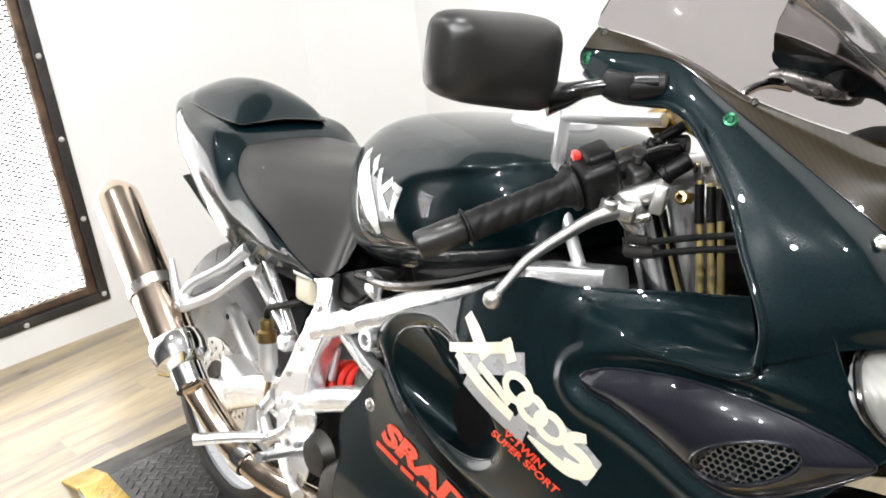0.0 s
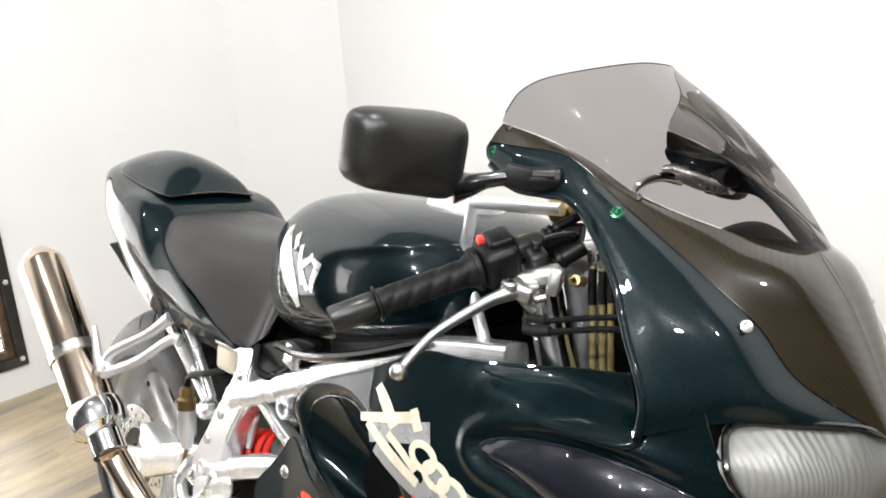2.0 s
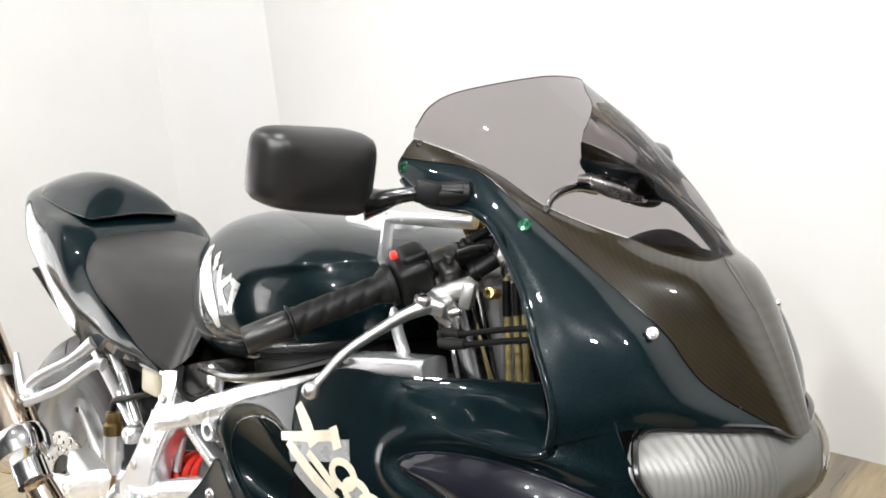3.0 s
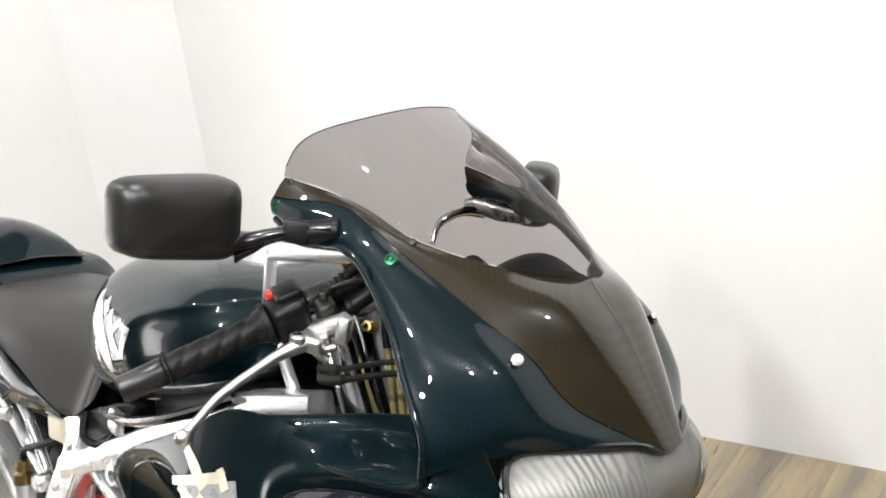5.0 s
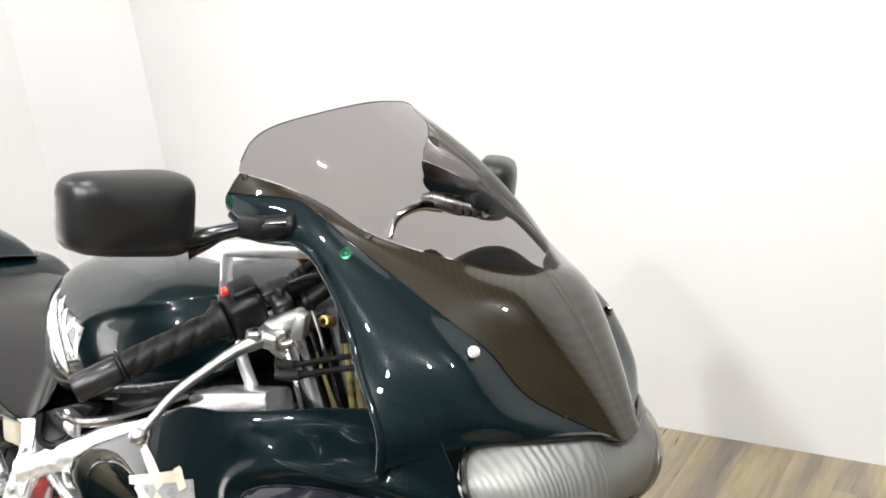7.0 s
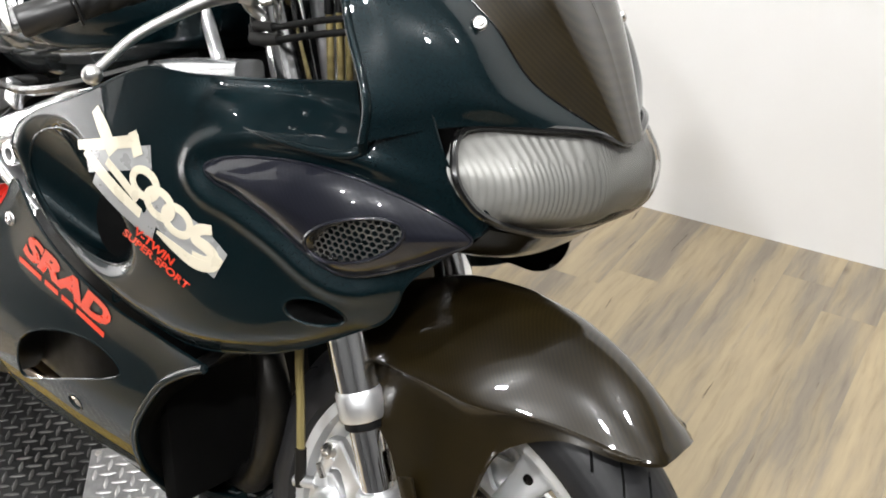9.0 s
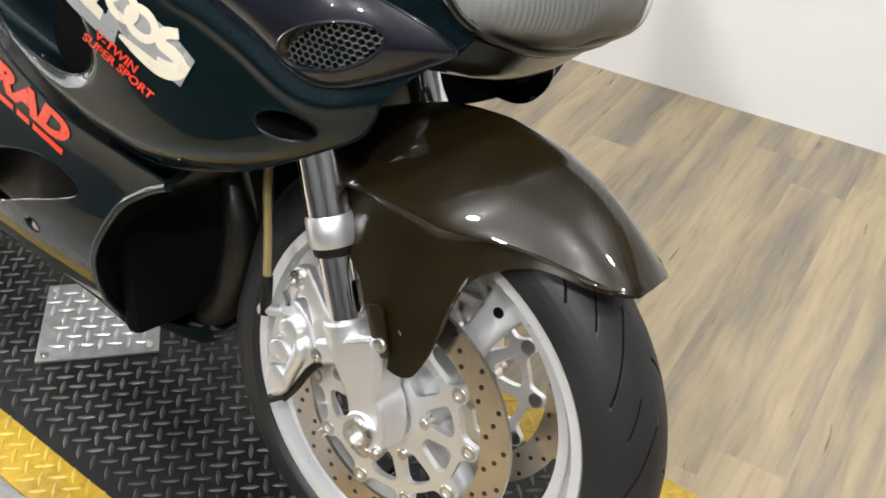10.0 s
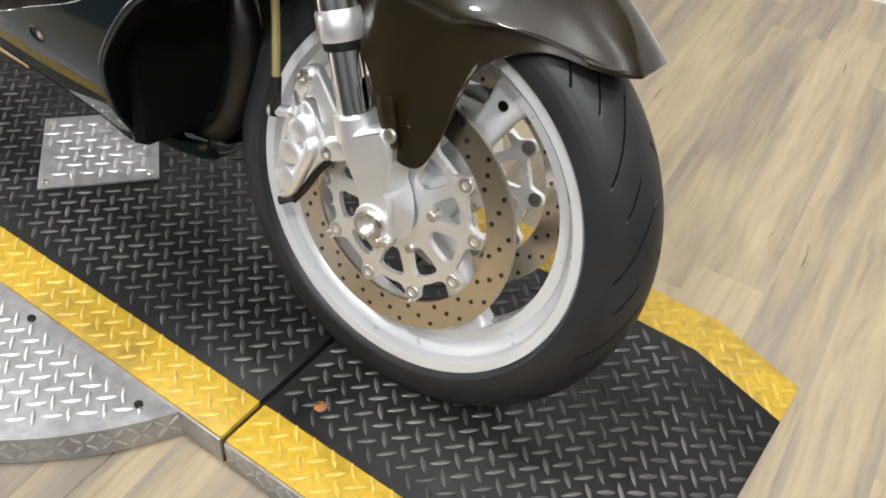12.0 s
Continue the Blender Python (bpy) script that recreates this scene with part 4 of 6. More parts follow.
def hex_mesh(cx, cz, a, b, tilt, cell, wire, yf):
    """Expanded metal: hexagon wires cut to an oval."""
    bms, t = [], radians(tilt)
    r = cell / math.sqrt(3)
    for i in range(-14, 15):
        for j in range(-9, 10):
            u, v = i * 1.5 * r, (j + 0.5 * (i % 2)) * cell
            for k in range(3):
                p, q = ((u + r * math.cos(e), v + r * math.sin(e)) for e in (math.pi / 3 * k, math.pi / 3 * (k + 1)))
                if max((p[0] / a) ** 2 + (p[1] / b) ** 2, (q[0] / a) ** 2 + (q[1] / b) ** 2) > 1.0:
                    continue
                w = []
                for s, h in (p, q):
                    x, z = cx + s * math.cos(t) - h * math.sin(t), cz + s * math.sin(t) + h * math.cos(t)
                    w.append(V((x, yf(x, z), z)))
                bms.append(tube(w, wire, 4, caps=False))
    return join(*bms)


part("grille", hex_mesh(-0.046, 0.7255, 0.049, 0.0215, 24, 0.0064, 0.0008, lambda x, z: side_y(x, z) - 0.010), STEEL, scoop, "silver hexagon mesh grille")

# lower fairing
LOWER = [(-0.580, 0.638), (-0.611, 0.606), (-0.642, 0.573), (-0.674, 0.537), (-0.679, 0.504), (-0.676, 0.472), (-0.69, 0.431), (-0.695, 0.38), (-0.63, 0.29), (-0.53, 0.245), (-0.44, 0.200), (-0.405, 0.235), (-0.389, 0.30), (-0.376, 0.37), (-0.329, 0.449), (-0.285, 0.488), (-0.245, 0.512), (-0.31, 0.521), (-0.405, 0.533), (-0.48, 0.561), (-0.54, 0.598)]
SLOT = [(-0.62, 0.345), (-0.56, 0.365), (-0.50, 0.392), (-0.395, 0.441), (-0.44, 0.466), (-0.53, 0.452), (-0.60, 0.41)]
low = part("lower_fairing", sheet(LOWER, side_y, (SLOT, oval(-0.494, 0.358, 0.013, 0.011)), 0.006, 0.003, 0.0016), PAINT, bike, "dark green metallic lower fairing", 50)
part("far_lower_fairing", mirror_y(sheet(LOWER, side_y, (SLOT,), 0.012, 0.003), YC / 2), PAINT, bike, "", 50)
# belly pan between the two sides
rows = []
for x, z, w in ((-0.66, 0.27, 0.11), (-0.58, 0.222, 0.10), (-0.50, 0.195, 0.085), (-0.42, 0.180, 0.075), (-0.355, 0.180, 0.055), (-0.335, 0.196, 0.045)):
    rows.append([V((x, YC * 0.5 - w, z + 0.035)), V((x, YC * 0.5 - w * 0.75, z + 0.008)), V((x, YC * 0.5, z)), V((x, YC * 0.5 + w * 0.75, z + 0.008)), V((x, YC * 0.5 + w, z + 0.035))])
part("belly_pan", surf(rows, 5, 4, thick=0.003), PAINT, bike, "", 60)
# duct mouth of the lower fairing: inner wall and oil cooler, shade painted in black
mouth = [(-0.245, 0.512), (-0.285, 0.488), (-0.329, 0.449), (-0.376, 0.37), (-0.389, 0.30), (-0.405, 0.235), (-0.42, 0.21)]
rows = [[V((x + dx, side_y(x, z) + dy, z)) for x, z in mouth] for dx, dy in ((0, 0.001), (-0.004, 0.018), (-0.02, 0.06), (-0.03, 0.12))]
part("duct_wall", surf(rows, 4, 5), RECESS_SHADE, low, "", 60)
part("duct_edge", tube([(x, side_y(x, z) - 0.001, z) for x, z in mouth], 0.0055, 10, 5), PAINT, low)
part("oil_cooler", block((0.03, 0.26, 0.26), pose(-0.40, 0.0, 0.36, 0, -12), 0.01), RECESS_SHADE, bike, "cooler core blackened to stand for shade behind the fairing mouth")
part("front_header_pipe", tube([(-0.30, -0.05, 0.47), (-0.275, -0.055, 0.42), (-0.28, -0.05, 0.34), (-0.32, -0.03, 0.26), (-0.40, 0, 0.22), (-0.6, 0.02, 0.2)], 0.021, 14, 6), DARKM, bike, "dark heat-stained exhaust pipe")
part("engine_block", block((0.36, 0.24, 0.26), pose(-0.62, 0, 0.42, 0, 8), 0.03, 3), DARKM, bike, "dark engine block")
part("front_cylinder", block((0.2, 0.18, 0.22), pose(-0.42, 0.0, 0.52, 0, -35), 0.025, 3), DARKM, bike)
part("rear_cylinder", block((0.2, 0.19, 0.22), pose(-0.62, 0.0, 0.62, 0, 35), 0.025, 3), DARKM, bike)

# front fairing: carbon centre panel and green flanks
CARB = ([(-0.312, -0.140, 1.088), (-0.316, -0.147, 1.077), (-0.318, -0.153, 1.066)], [(-0.275, -0.1335, 1.0805), (-0.275, -0.141, 1.0735), (-0.275, -0.1475, 1.0648)], [(-0.238, -0.125, 1.071), (-0.234, -0.134, 1.069), (-0.229, -0.141, 1.064)],
        [(-0.198, -0.119, 1.0575), (-0.197, -0.130, 1.057), (-0.195, -0.1385, 1.054)], [(-0.133, -0.110, 1.029), (-0.139, -0.124, 1.029), (-0.142, -0.134, 1.022)],
        [(-0.055, -0.060, 1.003), (-0.048, -0.090, 0.985), (-0.048, -0.112, 0.962)], [(-0.004, YC, 0.990), (0.012, -0.045, 0.966), (0.0, -0.091, 0.924)], [(0.052, YC, 0.922), (0.060, -0.024, 0.902), (0.040, -0.068, 0.875)], [(0.106, YC, 0.826), (0.104, 0.004, 0.828), (0.097, -0.008, 0.832)])
GREEN = ([(-0.318, -0.153, 1.066), (-0.3215, -0.154, 1.060), (-0.318, -0.156, 1.050), (-0.310, -0.156, 1.042)], [(-0.275, -0.1475, 1.0648), (-0.274, -0.156, 1.055), (-0.271, -0.161, 1.038), (-0.268, -0.162, 1.0215)], [(-0.229, -0.141, 1.064), (-0.226, -0.152, 1.052), (-0.222, -0.160, 1.036), (-0.222, -0.164, 1.0205)],
         [(-0.195, -0.1385, 1.054), (-0.192, -0.151, 1.046), (-0.188, -0.162, 1.034), (-0.187, -0.168, 1.0205)], [(-0.142, -0.134, 1.022), (-0.144, -0.150, 1.019), (-0.150, -0.163, 1.012), (-0.157, -0.169, 1.003)],
         [(-0.048, -0.112, 0.962), (-0.062, -0.142, 0.961), (-0.085, -0.168, 0.958), (-0.108, -0.180, 0.953)], [(0.0, -0.091, 0.924), (-0.008, -0.136, 0.920), (-0.045, -0.170, 0.914), (-0.080, -0.190, 0.908)], [(0.040, -0.068, 0.875), (0.030, -0.124, 0.869), (-0.015, -0.168, 0.862), (-0.049, -0.197, 0.855)],
         [(0.097, -0.008, 0.832), (0.055, -0.088, 0.842), (0.006, -0.150, 0.838), (-0.046, -0.200, 0.818)])


def half_net(net, mirror=False):
    return [[V((x, y if not mirror else 2 * YC - y, z)) for x, y, z in r] for r in net]


for far in (False, True):
    nm = "far_" if far else ""
    part(nm + "nose_panel", surf(half_net(CARB, far), 8, 8, thick=0.003), CARBON, bike, "woven carbon fibre nose panel", 60)
    gf = part(nm + "front_fairing", surf(half_net(GREEN, far), 10, 8, thick=0.003), PAINT, bike, "dark green metallic front fairing flank", 60)
    edge = [r[-1] for r in half_net(GREEN, far)]
    part("edge_bead", tube(edge, 0.0042, 10, 8), PAINT, gf)
    part("seam", tube([r[0] + V((0, 0.0003 * (1 if far else -1), 0.0)) for r in half_net(GREEN, far)], 0.0011, 6, 8), GLOSS, gf)
part("fold_bead", tube([(-0.047, -0.2005, 0.820), (-0.052, side_y(-0.052, 0.808) - 0.001, 0.808), (-0.070, side_y(-0.07, 0.801) - 0.001, 0.801), (-0.105, side_y(-0.105, 0.798) - 0.0005, 0.798), (-0.150, side_y(-0.15, 0.797), 0.797), (-0.19, side_y(-0.19, 0.797) + 0.001, 0.797)], [0.0042, 0.0046, 0.0046, 0.0036, 0.0024, 0.001], 12, 6), PAINT, side)
# inner face of the opening below the handlebar, near-black in place of shade
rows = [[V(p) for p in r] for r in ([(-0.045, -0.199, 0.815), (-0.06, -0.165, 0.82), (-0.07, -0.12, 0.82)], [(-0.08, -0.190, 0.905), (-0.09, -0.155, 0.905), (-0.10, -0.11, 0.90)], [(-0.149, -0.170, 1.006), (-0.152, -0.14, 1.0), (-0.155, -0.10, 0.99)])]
part("inner_flank", surf(rows, 6, 4), RECESS_SHADE, bike, "", 60)

# windscreen
SCREEN = ([(-0.313, -0.1405, 1.089), (-0.313, -0.1403, 1.092), (-0.312, -0.140, 1.096), (-0.311, -0.1395, 1.100)], [(-0.238, -0.126, 1.072), (-0.258, -0.130, 1.088), (-0.278, -0.133, 1.104), (-0.297, -0.134, 1.124)], [(-0.133, -0.111, 1.030), (-0.178, -0.116, 1.066), (-0.228, -0.117, 1.104), (-0.282, -0.112, 1.141)],
          [(-0.055, -0.061, 1.004), (-0.108, -0.068, 1.052), (-0.175, -0.070, 1.104), (-0.258, -0.062, 1.156)], [(-0.010, -0.018, 0.992), (-0.065, -0.022, 1.050), (-0.140, -0.022, 1.110), (-0.232, -0.015, 1.167)], [(-0.003, YC, 0.991), (-0.056, YC, 1.050), (-0.130, YC, 1.113), (-0.224, YC, 1.169)])
net = half_net(SCREEN) + half_net(SCREEN, True)[-2::-1]
scr = part("windscreen", facing(surf(net, 8, 8), (0.5, 0, 1)), TINT, bike, "smoke-tinted windscreen", 60)
top = [r[-1] for r in net]
part("screen_rim", tube(top, 0.0007, 6, 8), TINT, scr)


def screw(p, n, r, material, name="fairing_screw", parent=None):
    m = axis_matrix(p, n)
    bm = join(lathe([(0.0, 0.0022), (r * 0.35, 0.0022), (r * 0.4, 0.0008), (r * 0.5, 0.0024), (r * 0.85, 0.0020), (r, 0.0), (r * 0.9, -0.003), (0, -0.003)], n=16))
    part(name, moved(bm, m), material, parent or bike)


for p, n, r, mt in (((-0.309, -0.154, 1.056), (0.3, -0.9, 0.3), 0.0075, GREENCAP), ((-0.135, -0.151, 1.014), (0.35, -0.8, 0.5), 0.0075, GREENCAP), ((0.001, -0.114, 0.926), (0.6, -0.7, 0.4), 0.0068, STEEL), ((0.0, 2 * YC + 0.117, 0.924), (0.6, 0.7, 0.4), 0.0068, STEEL),
                    ((-0.303, -0.140, 1.083), (0.3, -0.9, 0.3), 0.0045, DARKM), ((-0.134, -0.119, 1.029), (0.4, -0.7, 0.6), 0.0045, DARKM), ((-0.003, YC + 0.012, 0.983), (0.8, 0, 0.6), 0.0045, DARKM), ((-0.494, side_y(-0.494, 0.358) + 0.006, 0.358), (0, -1, 0), 0.0085, STEEL), ((-0.602, side_y(-0.602, 0.580) - 0.001, 0.580), (0, -1, 0.1), 0.0095, STEEL)):
    screw(p, n, r, mt)

# headlight
LENSNET = ([(0.009, -0.128, 0.834), (0.048, -0.088, 0.840), (0.086, -0.033, 0.838), (0.098, YC, 0.823)], [(0.022, -0.154, 0.804), (0.072, -0.105, 0.800), (0.106, -0.045, 0.796), (0.114, YC, 0.792)], [(0.038, -0.149, 0.778), (0.078, -0.100, 0.765), (0.104, -0.042, 0.758), (0.110, YC, 0.756)], [(0.054, -0.134, 0.763), (0.066, -0.088, 0.746), (0.076, -0.035, 0.737), (0.078, YC, 0.735)])
net = [r + [V((x, 2 * YC - y, z)) for x, y, z in reversed(r[:-1])] for r in half_net(LENSNET)]
hl = part("headlight", facing(surf(net, 6, 6), (1, 0, 0)), LENS, bike, "clear ribbed headlight lens", 60)
# fluted reflector just behind the lens, in bands of different pitch
back = surf([[V((p.x - 0.006, YC + (p.y - YC) * 0.985, 0.787 + (p.z - 0.787) * 0.97)) for p in r] for r in net], 16, 60)
for v in back.verts:
    d = v.co.y - YC
    pitch = 0.0050 if abs(d) > 0.085 else 0.0072 if abs(d) > 0.045 else 0.0040
    if v.co.z > 0.812:
        pitch *= 1.6
    deep = 0.0010 * min(1.0, max(0.15, (v.co.z - 0.752) / 0.018))
    v.co.x -= 0.0045 * (0.5 + 0.5 * math.cos(d * 2 * math.pi / 0.082)) + deep * (0.5 + 0.5 * math.cos(d * 2 * math.pi / pitch))
part("reflector", back, REFLECTOR, hl, "fluted silver reflector", 80)
bead = [r for r in net[0]] + [r[-1] for r in net[1:]] + net[-1][-2::-1] + [r[0] for r in net[-2:0:-1]]
part("gasket", tube(bead, 0.0040, 8, 5, True), GLOSS, hl)
# far-side fairing inner tray behind the screen, with the instruments
part("instrument_cluster", join(block((0.05, 0.16, 0.08), pose(-0.17, YC, 0.925, 0, -55), 0.02, 3), rod((-0.185, YC - 0.04, 0.935), (-0.20, YC - 0.04, 0.945), 0.036, n=24), rod((-0.185, YC + 0.045, 0.935), (-0.20, YC + 0.045, 0.945), 0.032, n=24)), PLASTIC, bike, "black instrument cluster")
part("screen_brace", tube([(-0.10, YC - 0.10, 0.965), (-0.05, YC - 0.05, 0.955), (-0.03, YC, 0.95), (-0.05, YC + 0.05, 0.955), (-0.10, YC + 0.10, 0.965)], 0.012, 8, 5), PLASTIC, bike)

# fuel tank
TANK = ((-0.800, 0.06, 0.775, 0.900), (-0.790, 0.106, 0.735, 0.922), (-0.765, 0.138, 0.712, 0.938), (-0.70, 0.168, 0.718, 0.952), (-0.60, 0.190, 0.742, 0.960), (-0.50, 0.198, 0.775, 0.963), (-0.43, 0.185, 0.80, 0.955), (-0.385, 0.15, 0.82, 0.936), (-0.36, 0.09, 0.84, 0.908))
tank = loft_rings([ring(*r, m=180) for r in TANK], 16)
# knee hollows with a crisp rounded border
for v in tank.verts:
    p = v.co
    ca, sa = math.cos(radians(12)), math.sin(radians(12))
    dx, dz = p.x + 0.455, p.z - 0.872
    u, w = (dx * ca + dz * sa) / 0.128, (dz * ca - dx * sa) / 0.050
    d = u**4 + w**4
    if d < 1.0 and abs(p.y) > 0.09:
        k = min(1.0, (1 - d) / 0.85)
        p.y -= math.copysign(0.012 * k * k * (3 - 2 * k), p.y)
TANK_TREE = BVHTree.FromBMesh(tank)
tk = part("fuel_tank", tank, PAINT, bike, "dark green metallic fuel tank", 60)
part("filler_cap", lathe([(0.0, 0.006), (0.028, 0.006), (0.03, 0.0075), (0.05, 0.007), (0.054, 0.004), (0.056, -0.004), (0, -0.004)], (-0.50, 0.0, 0.963), (0.03, 0, 1), 36), CAST, tk, "silver filler cap ring")

# rider seat: saddle with skirts that run down beside the tank
SEAT = ([(-1.155, 0, 0.853), (-1.155, -0.06, 0.851), (-1.150, -0.098, 0.844), (-1.142, -0.112, 0.828)], [(-1.12, 0, 0.854), (-1.12, -0.07, 0.851), (-1.118, -0.114, 0.836), (-1.11, -0.140, 0.800)], [(-1.06, 0, 0.850), (-1.06, -0.075, 0.846), (-1.055, -0.124, 0.824), (-1.05, -0.150, 0.774)],
        [(-0.99, 0, 0.846), (-0.99, -0.072, 0.841), (-0.98, -0.122, 0.812), (-0.965, -0.153, 0.748)], [(-0.93, 0, 0.846), (-0.925, -0.066, 0.839), (-0.915, -0.114, 0.80), (-0.90, -0.153, 0.717)], [(-0.88, 0, 0.850), (-0.875, -0.06, 0.841), (-0.862, -0.106, 0.79), (-0.855, -0.149, 0.698)],
        [(-0.83, 0, 0.860), (-0.828, -0.055, 0.848), (-0.82, -0.100, 0.785), (-0.822, -0.143, 0.691)], [(-0.79, 0, 0.870), (-0.79, -0.05, 0.855), (-0.795, -0.097, 0.79), (-0.798, -0.138, 0.704)], [(-0.775, 0, 0.85), (-0.775, -0.045, 0.83), (-0.785, -0.088, 0.78), (-0.788, -0.122, 0.72)])
net = [[V((x, y, z)) for x, y, z in reversed(q)] + [V((x, -y, z)) for x, y, z in q[1:]] for q in SEAT]
part("seat", capped(surf(net, 7, 6)), VINYL, bike, "black vinyl rider seat", 60)

# tail cowl with its domed lid
TAIL = ([(-1.535, 0, 0.900), (-1.53, -0.03, 0.890), (-1.52, -0.045, 0.875), (-1.50, -0.05, 0.850), (-1.47, -0.05, 0.835)], [(-1.49, 0, 0.912), (-1.47, -0.06, 0.900), (-1.46, -0.085, 0.882), (-1.44, -0.09, 0.850), (-1.40, -0.085, 0.810)], [(-1.40, 0, 0.915), (-1.39, -0.085, 0.898), (-1.38, -0.118, 0.872), (-1.36, -0.128, 0.820), (-1.33, -0.115, 0.765)],
        [(-1.29, 0, 0.900), (-1.29, -0.10, 0.885), (-1.28, -0.140, 0.862), (-1.25, -0.152, 0.800), (-1.22, -0.135, 0.715)], [(-1.20, 0, 0.878), (-1.20, -0.10, 0.872), (-1.19, -0.145, 0.855), (-1.15, -0.160, 0.775), (-1.11, -0.140, 0.672)], [(-1.145, 0, 0.846), (-1.14, -0.105, 0.840), (-1.115, -0.144, 0.803), (-1.07, -0.160, 0.740), (-1.02, -0.142, 0.673)],
        [(-1.10, 0, 0.80), (-1.06, -0.12, 0.755), (-1.0, -0.157, 0.760), (-0.975, -0.162, 0.715), (-0.95, -0.145, 0.679)], [(-0.95, 0, 0.70), (-0.93, -0.12, 0.705), (-0.925, -0.154, 0.727), (-0.905, -0.155, 0.705), (-0.89, -0.147, 0.685)], [(-0.84, 0, 0.68), (-0.84, -0.12, 0.682), (-0.845, -0.150, 0.695), (-0.84, -0.149, 0.689), (-0.84, -0.147, 0.684)])
net = [[V((x, y, z)) for x, y, z in reversed(q)] + [V((x, -y, z)) for x, y, z in q[1:]] for q in TAIL]
tl = part("tail_cowl", surf(net, 8, 7, thick=0.003), PAINT, bike, "dark green metallic tail cowl", 60)
LID = ([(-1.475, 0.0, 0.918), (-1.472, -0.03, 0.913), (-1.468, -0.045, 0.903)], [(-1.42, 0.0, 0.934), (-1.418, -0.055, 0.918), (-1.41, -0.082, 0.896)], [(-1.35, 0.0, 0.945), (-1.35, -0.064, 0.925), (-1.345, -0.094, 0.893)], [(-1.27, 0.0, 0.943), (-1.27, -0.066, 0.921), (-1.265, -0.098, 0.884)], [(-1.21, 0.0, 0.922), (-1.21, -0.066, 0.905), (-1.205, -0.096, 0.879)], [(-1.178, 0.0, 0.884), (-1.178, -0.06, 0.880), (-1.182, -0.086, 0.877)])
net = [[V((x, y, z)) for x, y, z in reversed(q)] + [V((x, -y, z)) for x, y, z in q[1:]] for q in LID]
ld = part("seat_lid", surf(net, 8, 7, thick=0.003), PAINT, tl, "", 60)
part("lid_gap", tube([q[0] for q in net] + [q for q in net[-1][1:]] + [q[-1] for q in net[-2::-1]], 0.0022, 6, 5), GLOSS, tl)


# ---- front end ----
def plate(outline, y0, y1, material, name, label="", holes=(), parent=None, bev=0.003):
    """An upright cast plate with rounded edges: outline in (x, z), from y0 to y1."""
    if holes:
        bm = sheet(outline, lambda x, z: y0, holes, 0.008, 0)
        if sum(f.normal.y for f in bm.faces) > 0:
            bmesh.ops.reverse_faces(bm, faces=bm.faces)
        thicken(bm, y1 - y0)
        return part(name, bm, material, parent or bike, label, 50)
    loop = crom([(x, z, 0) for x, z in outline], 4, True)
    n = len(loop)
    area = sum(loop[i - 1].x * loop[i].y - loop[i].x * loop[i - 1].y for i in range(n))
    nor = []
    for i in range(n):
        d = (loop[(i + 1) % n] - loop[i - 1]).normalized()
        nor.append(V((-d.y, d.x, 0)) * (1 if area > 0 else -1))
    bm, rings = bmesh.new(), []
    for y, k in ((y0, 1.0), (y0 + 0.3 * bev, 0.3), (y0 + bev, 0.0), (y1 - bev, 0.0), (y1 - 0.3 * bev, 0.3), (y1, 1.0)):
        rings.append([bm.verts.new((p.x + q.x * bev * k, y, p.y + q.y * bev * k)) for p, q in zip(loop, nor)])
    for a, b in zip(rings, rings[1:]):
        for i in range(n):
            bm.faces.new((a[i - 1], a[i], b[i], b[i - 1]))
    bm.faces.new(rings[0])
    bm.faces.new(rings[-1])
    bmesh.ops.recalc_face_normals(bm, faces=bm.faces)
    return part(name, bm, material, parent or bike, label, 22)


# fender sections from the rear edge to the tip: crown, shoulder, crease, hollow, lower edge
FENDER_REAR = ([(-0.145, 0, 0.6), (-0.135, -0.05, 0.58), (-0.125, -0.086, 0.544), (-0.1239, -0.0736, 0.537), (-0.118, -0.092, 0.495)],
        [(-0.06, 0, 0.637), (-0.06, -0.052, 0.612), (-0.062, -0.096, 0.559), (-0.0614, -0.0838, 0.5443), (-0.055, -0.103, 0.470)],
        [(0.01, 0, 0.648), (0.008, -0.052, 0.622), (-0.005, -0.1, 0.563), (-0.0048, -0.0882, 0.5397), (-0.008, -0.110, 0.394)],
        [(0.045, 0, 0.647), (0.045, -0.05, 0.62), (0.032, -0.101, 0.563), (0.0326, -0.0886, 0.5358), (0.030, -0.107, 0.380)],
        [(0.075, 0, 0.643), (0.075, -0.05, 0.616), (0.062, -0.0955, 0.562), (0.0604, -0.0846, 0.5468), (0.0485, -0.1, 0.410)])
FENDER_TIP = ([(0.1, 0, 0.637), (0.1, -0.048, 0.61), (0.09, -0.0865, 0.563), (0.0881, -0.0781, 0.5589), (0.067, -0.090, 0.502)],
        [(0.14, 0, 0.622), (0.14, -0.043, 0.597), (0.132, -0.0731, 0.561), (0.131, -0.0701, 0.5596), (0.126, -0.077, 0.547)],
        [(0.18, 0, 0.598), (0.182, -0.036, 0.577), (0.183, -0.058, 0.552), (0.1833, -0.0583, 0.5519), (0.185, -0.06, 0.546)],
        [(0.212, 0, 0.570), (0.213, -0.026, 0.561), (0.212, -0.043, 0.550), (0.212, -0.0445, 0.548), (0.211, -0.046, 0.545)],
        [(0.228, 0, 0.5525), (0.2275, -0.015, 0.551), (0.2255, -0.028, 0.5485), (0.2245, -0.031, 0.547), (0.223, -0.034, 0.5455)])
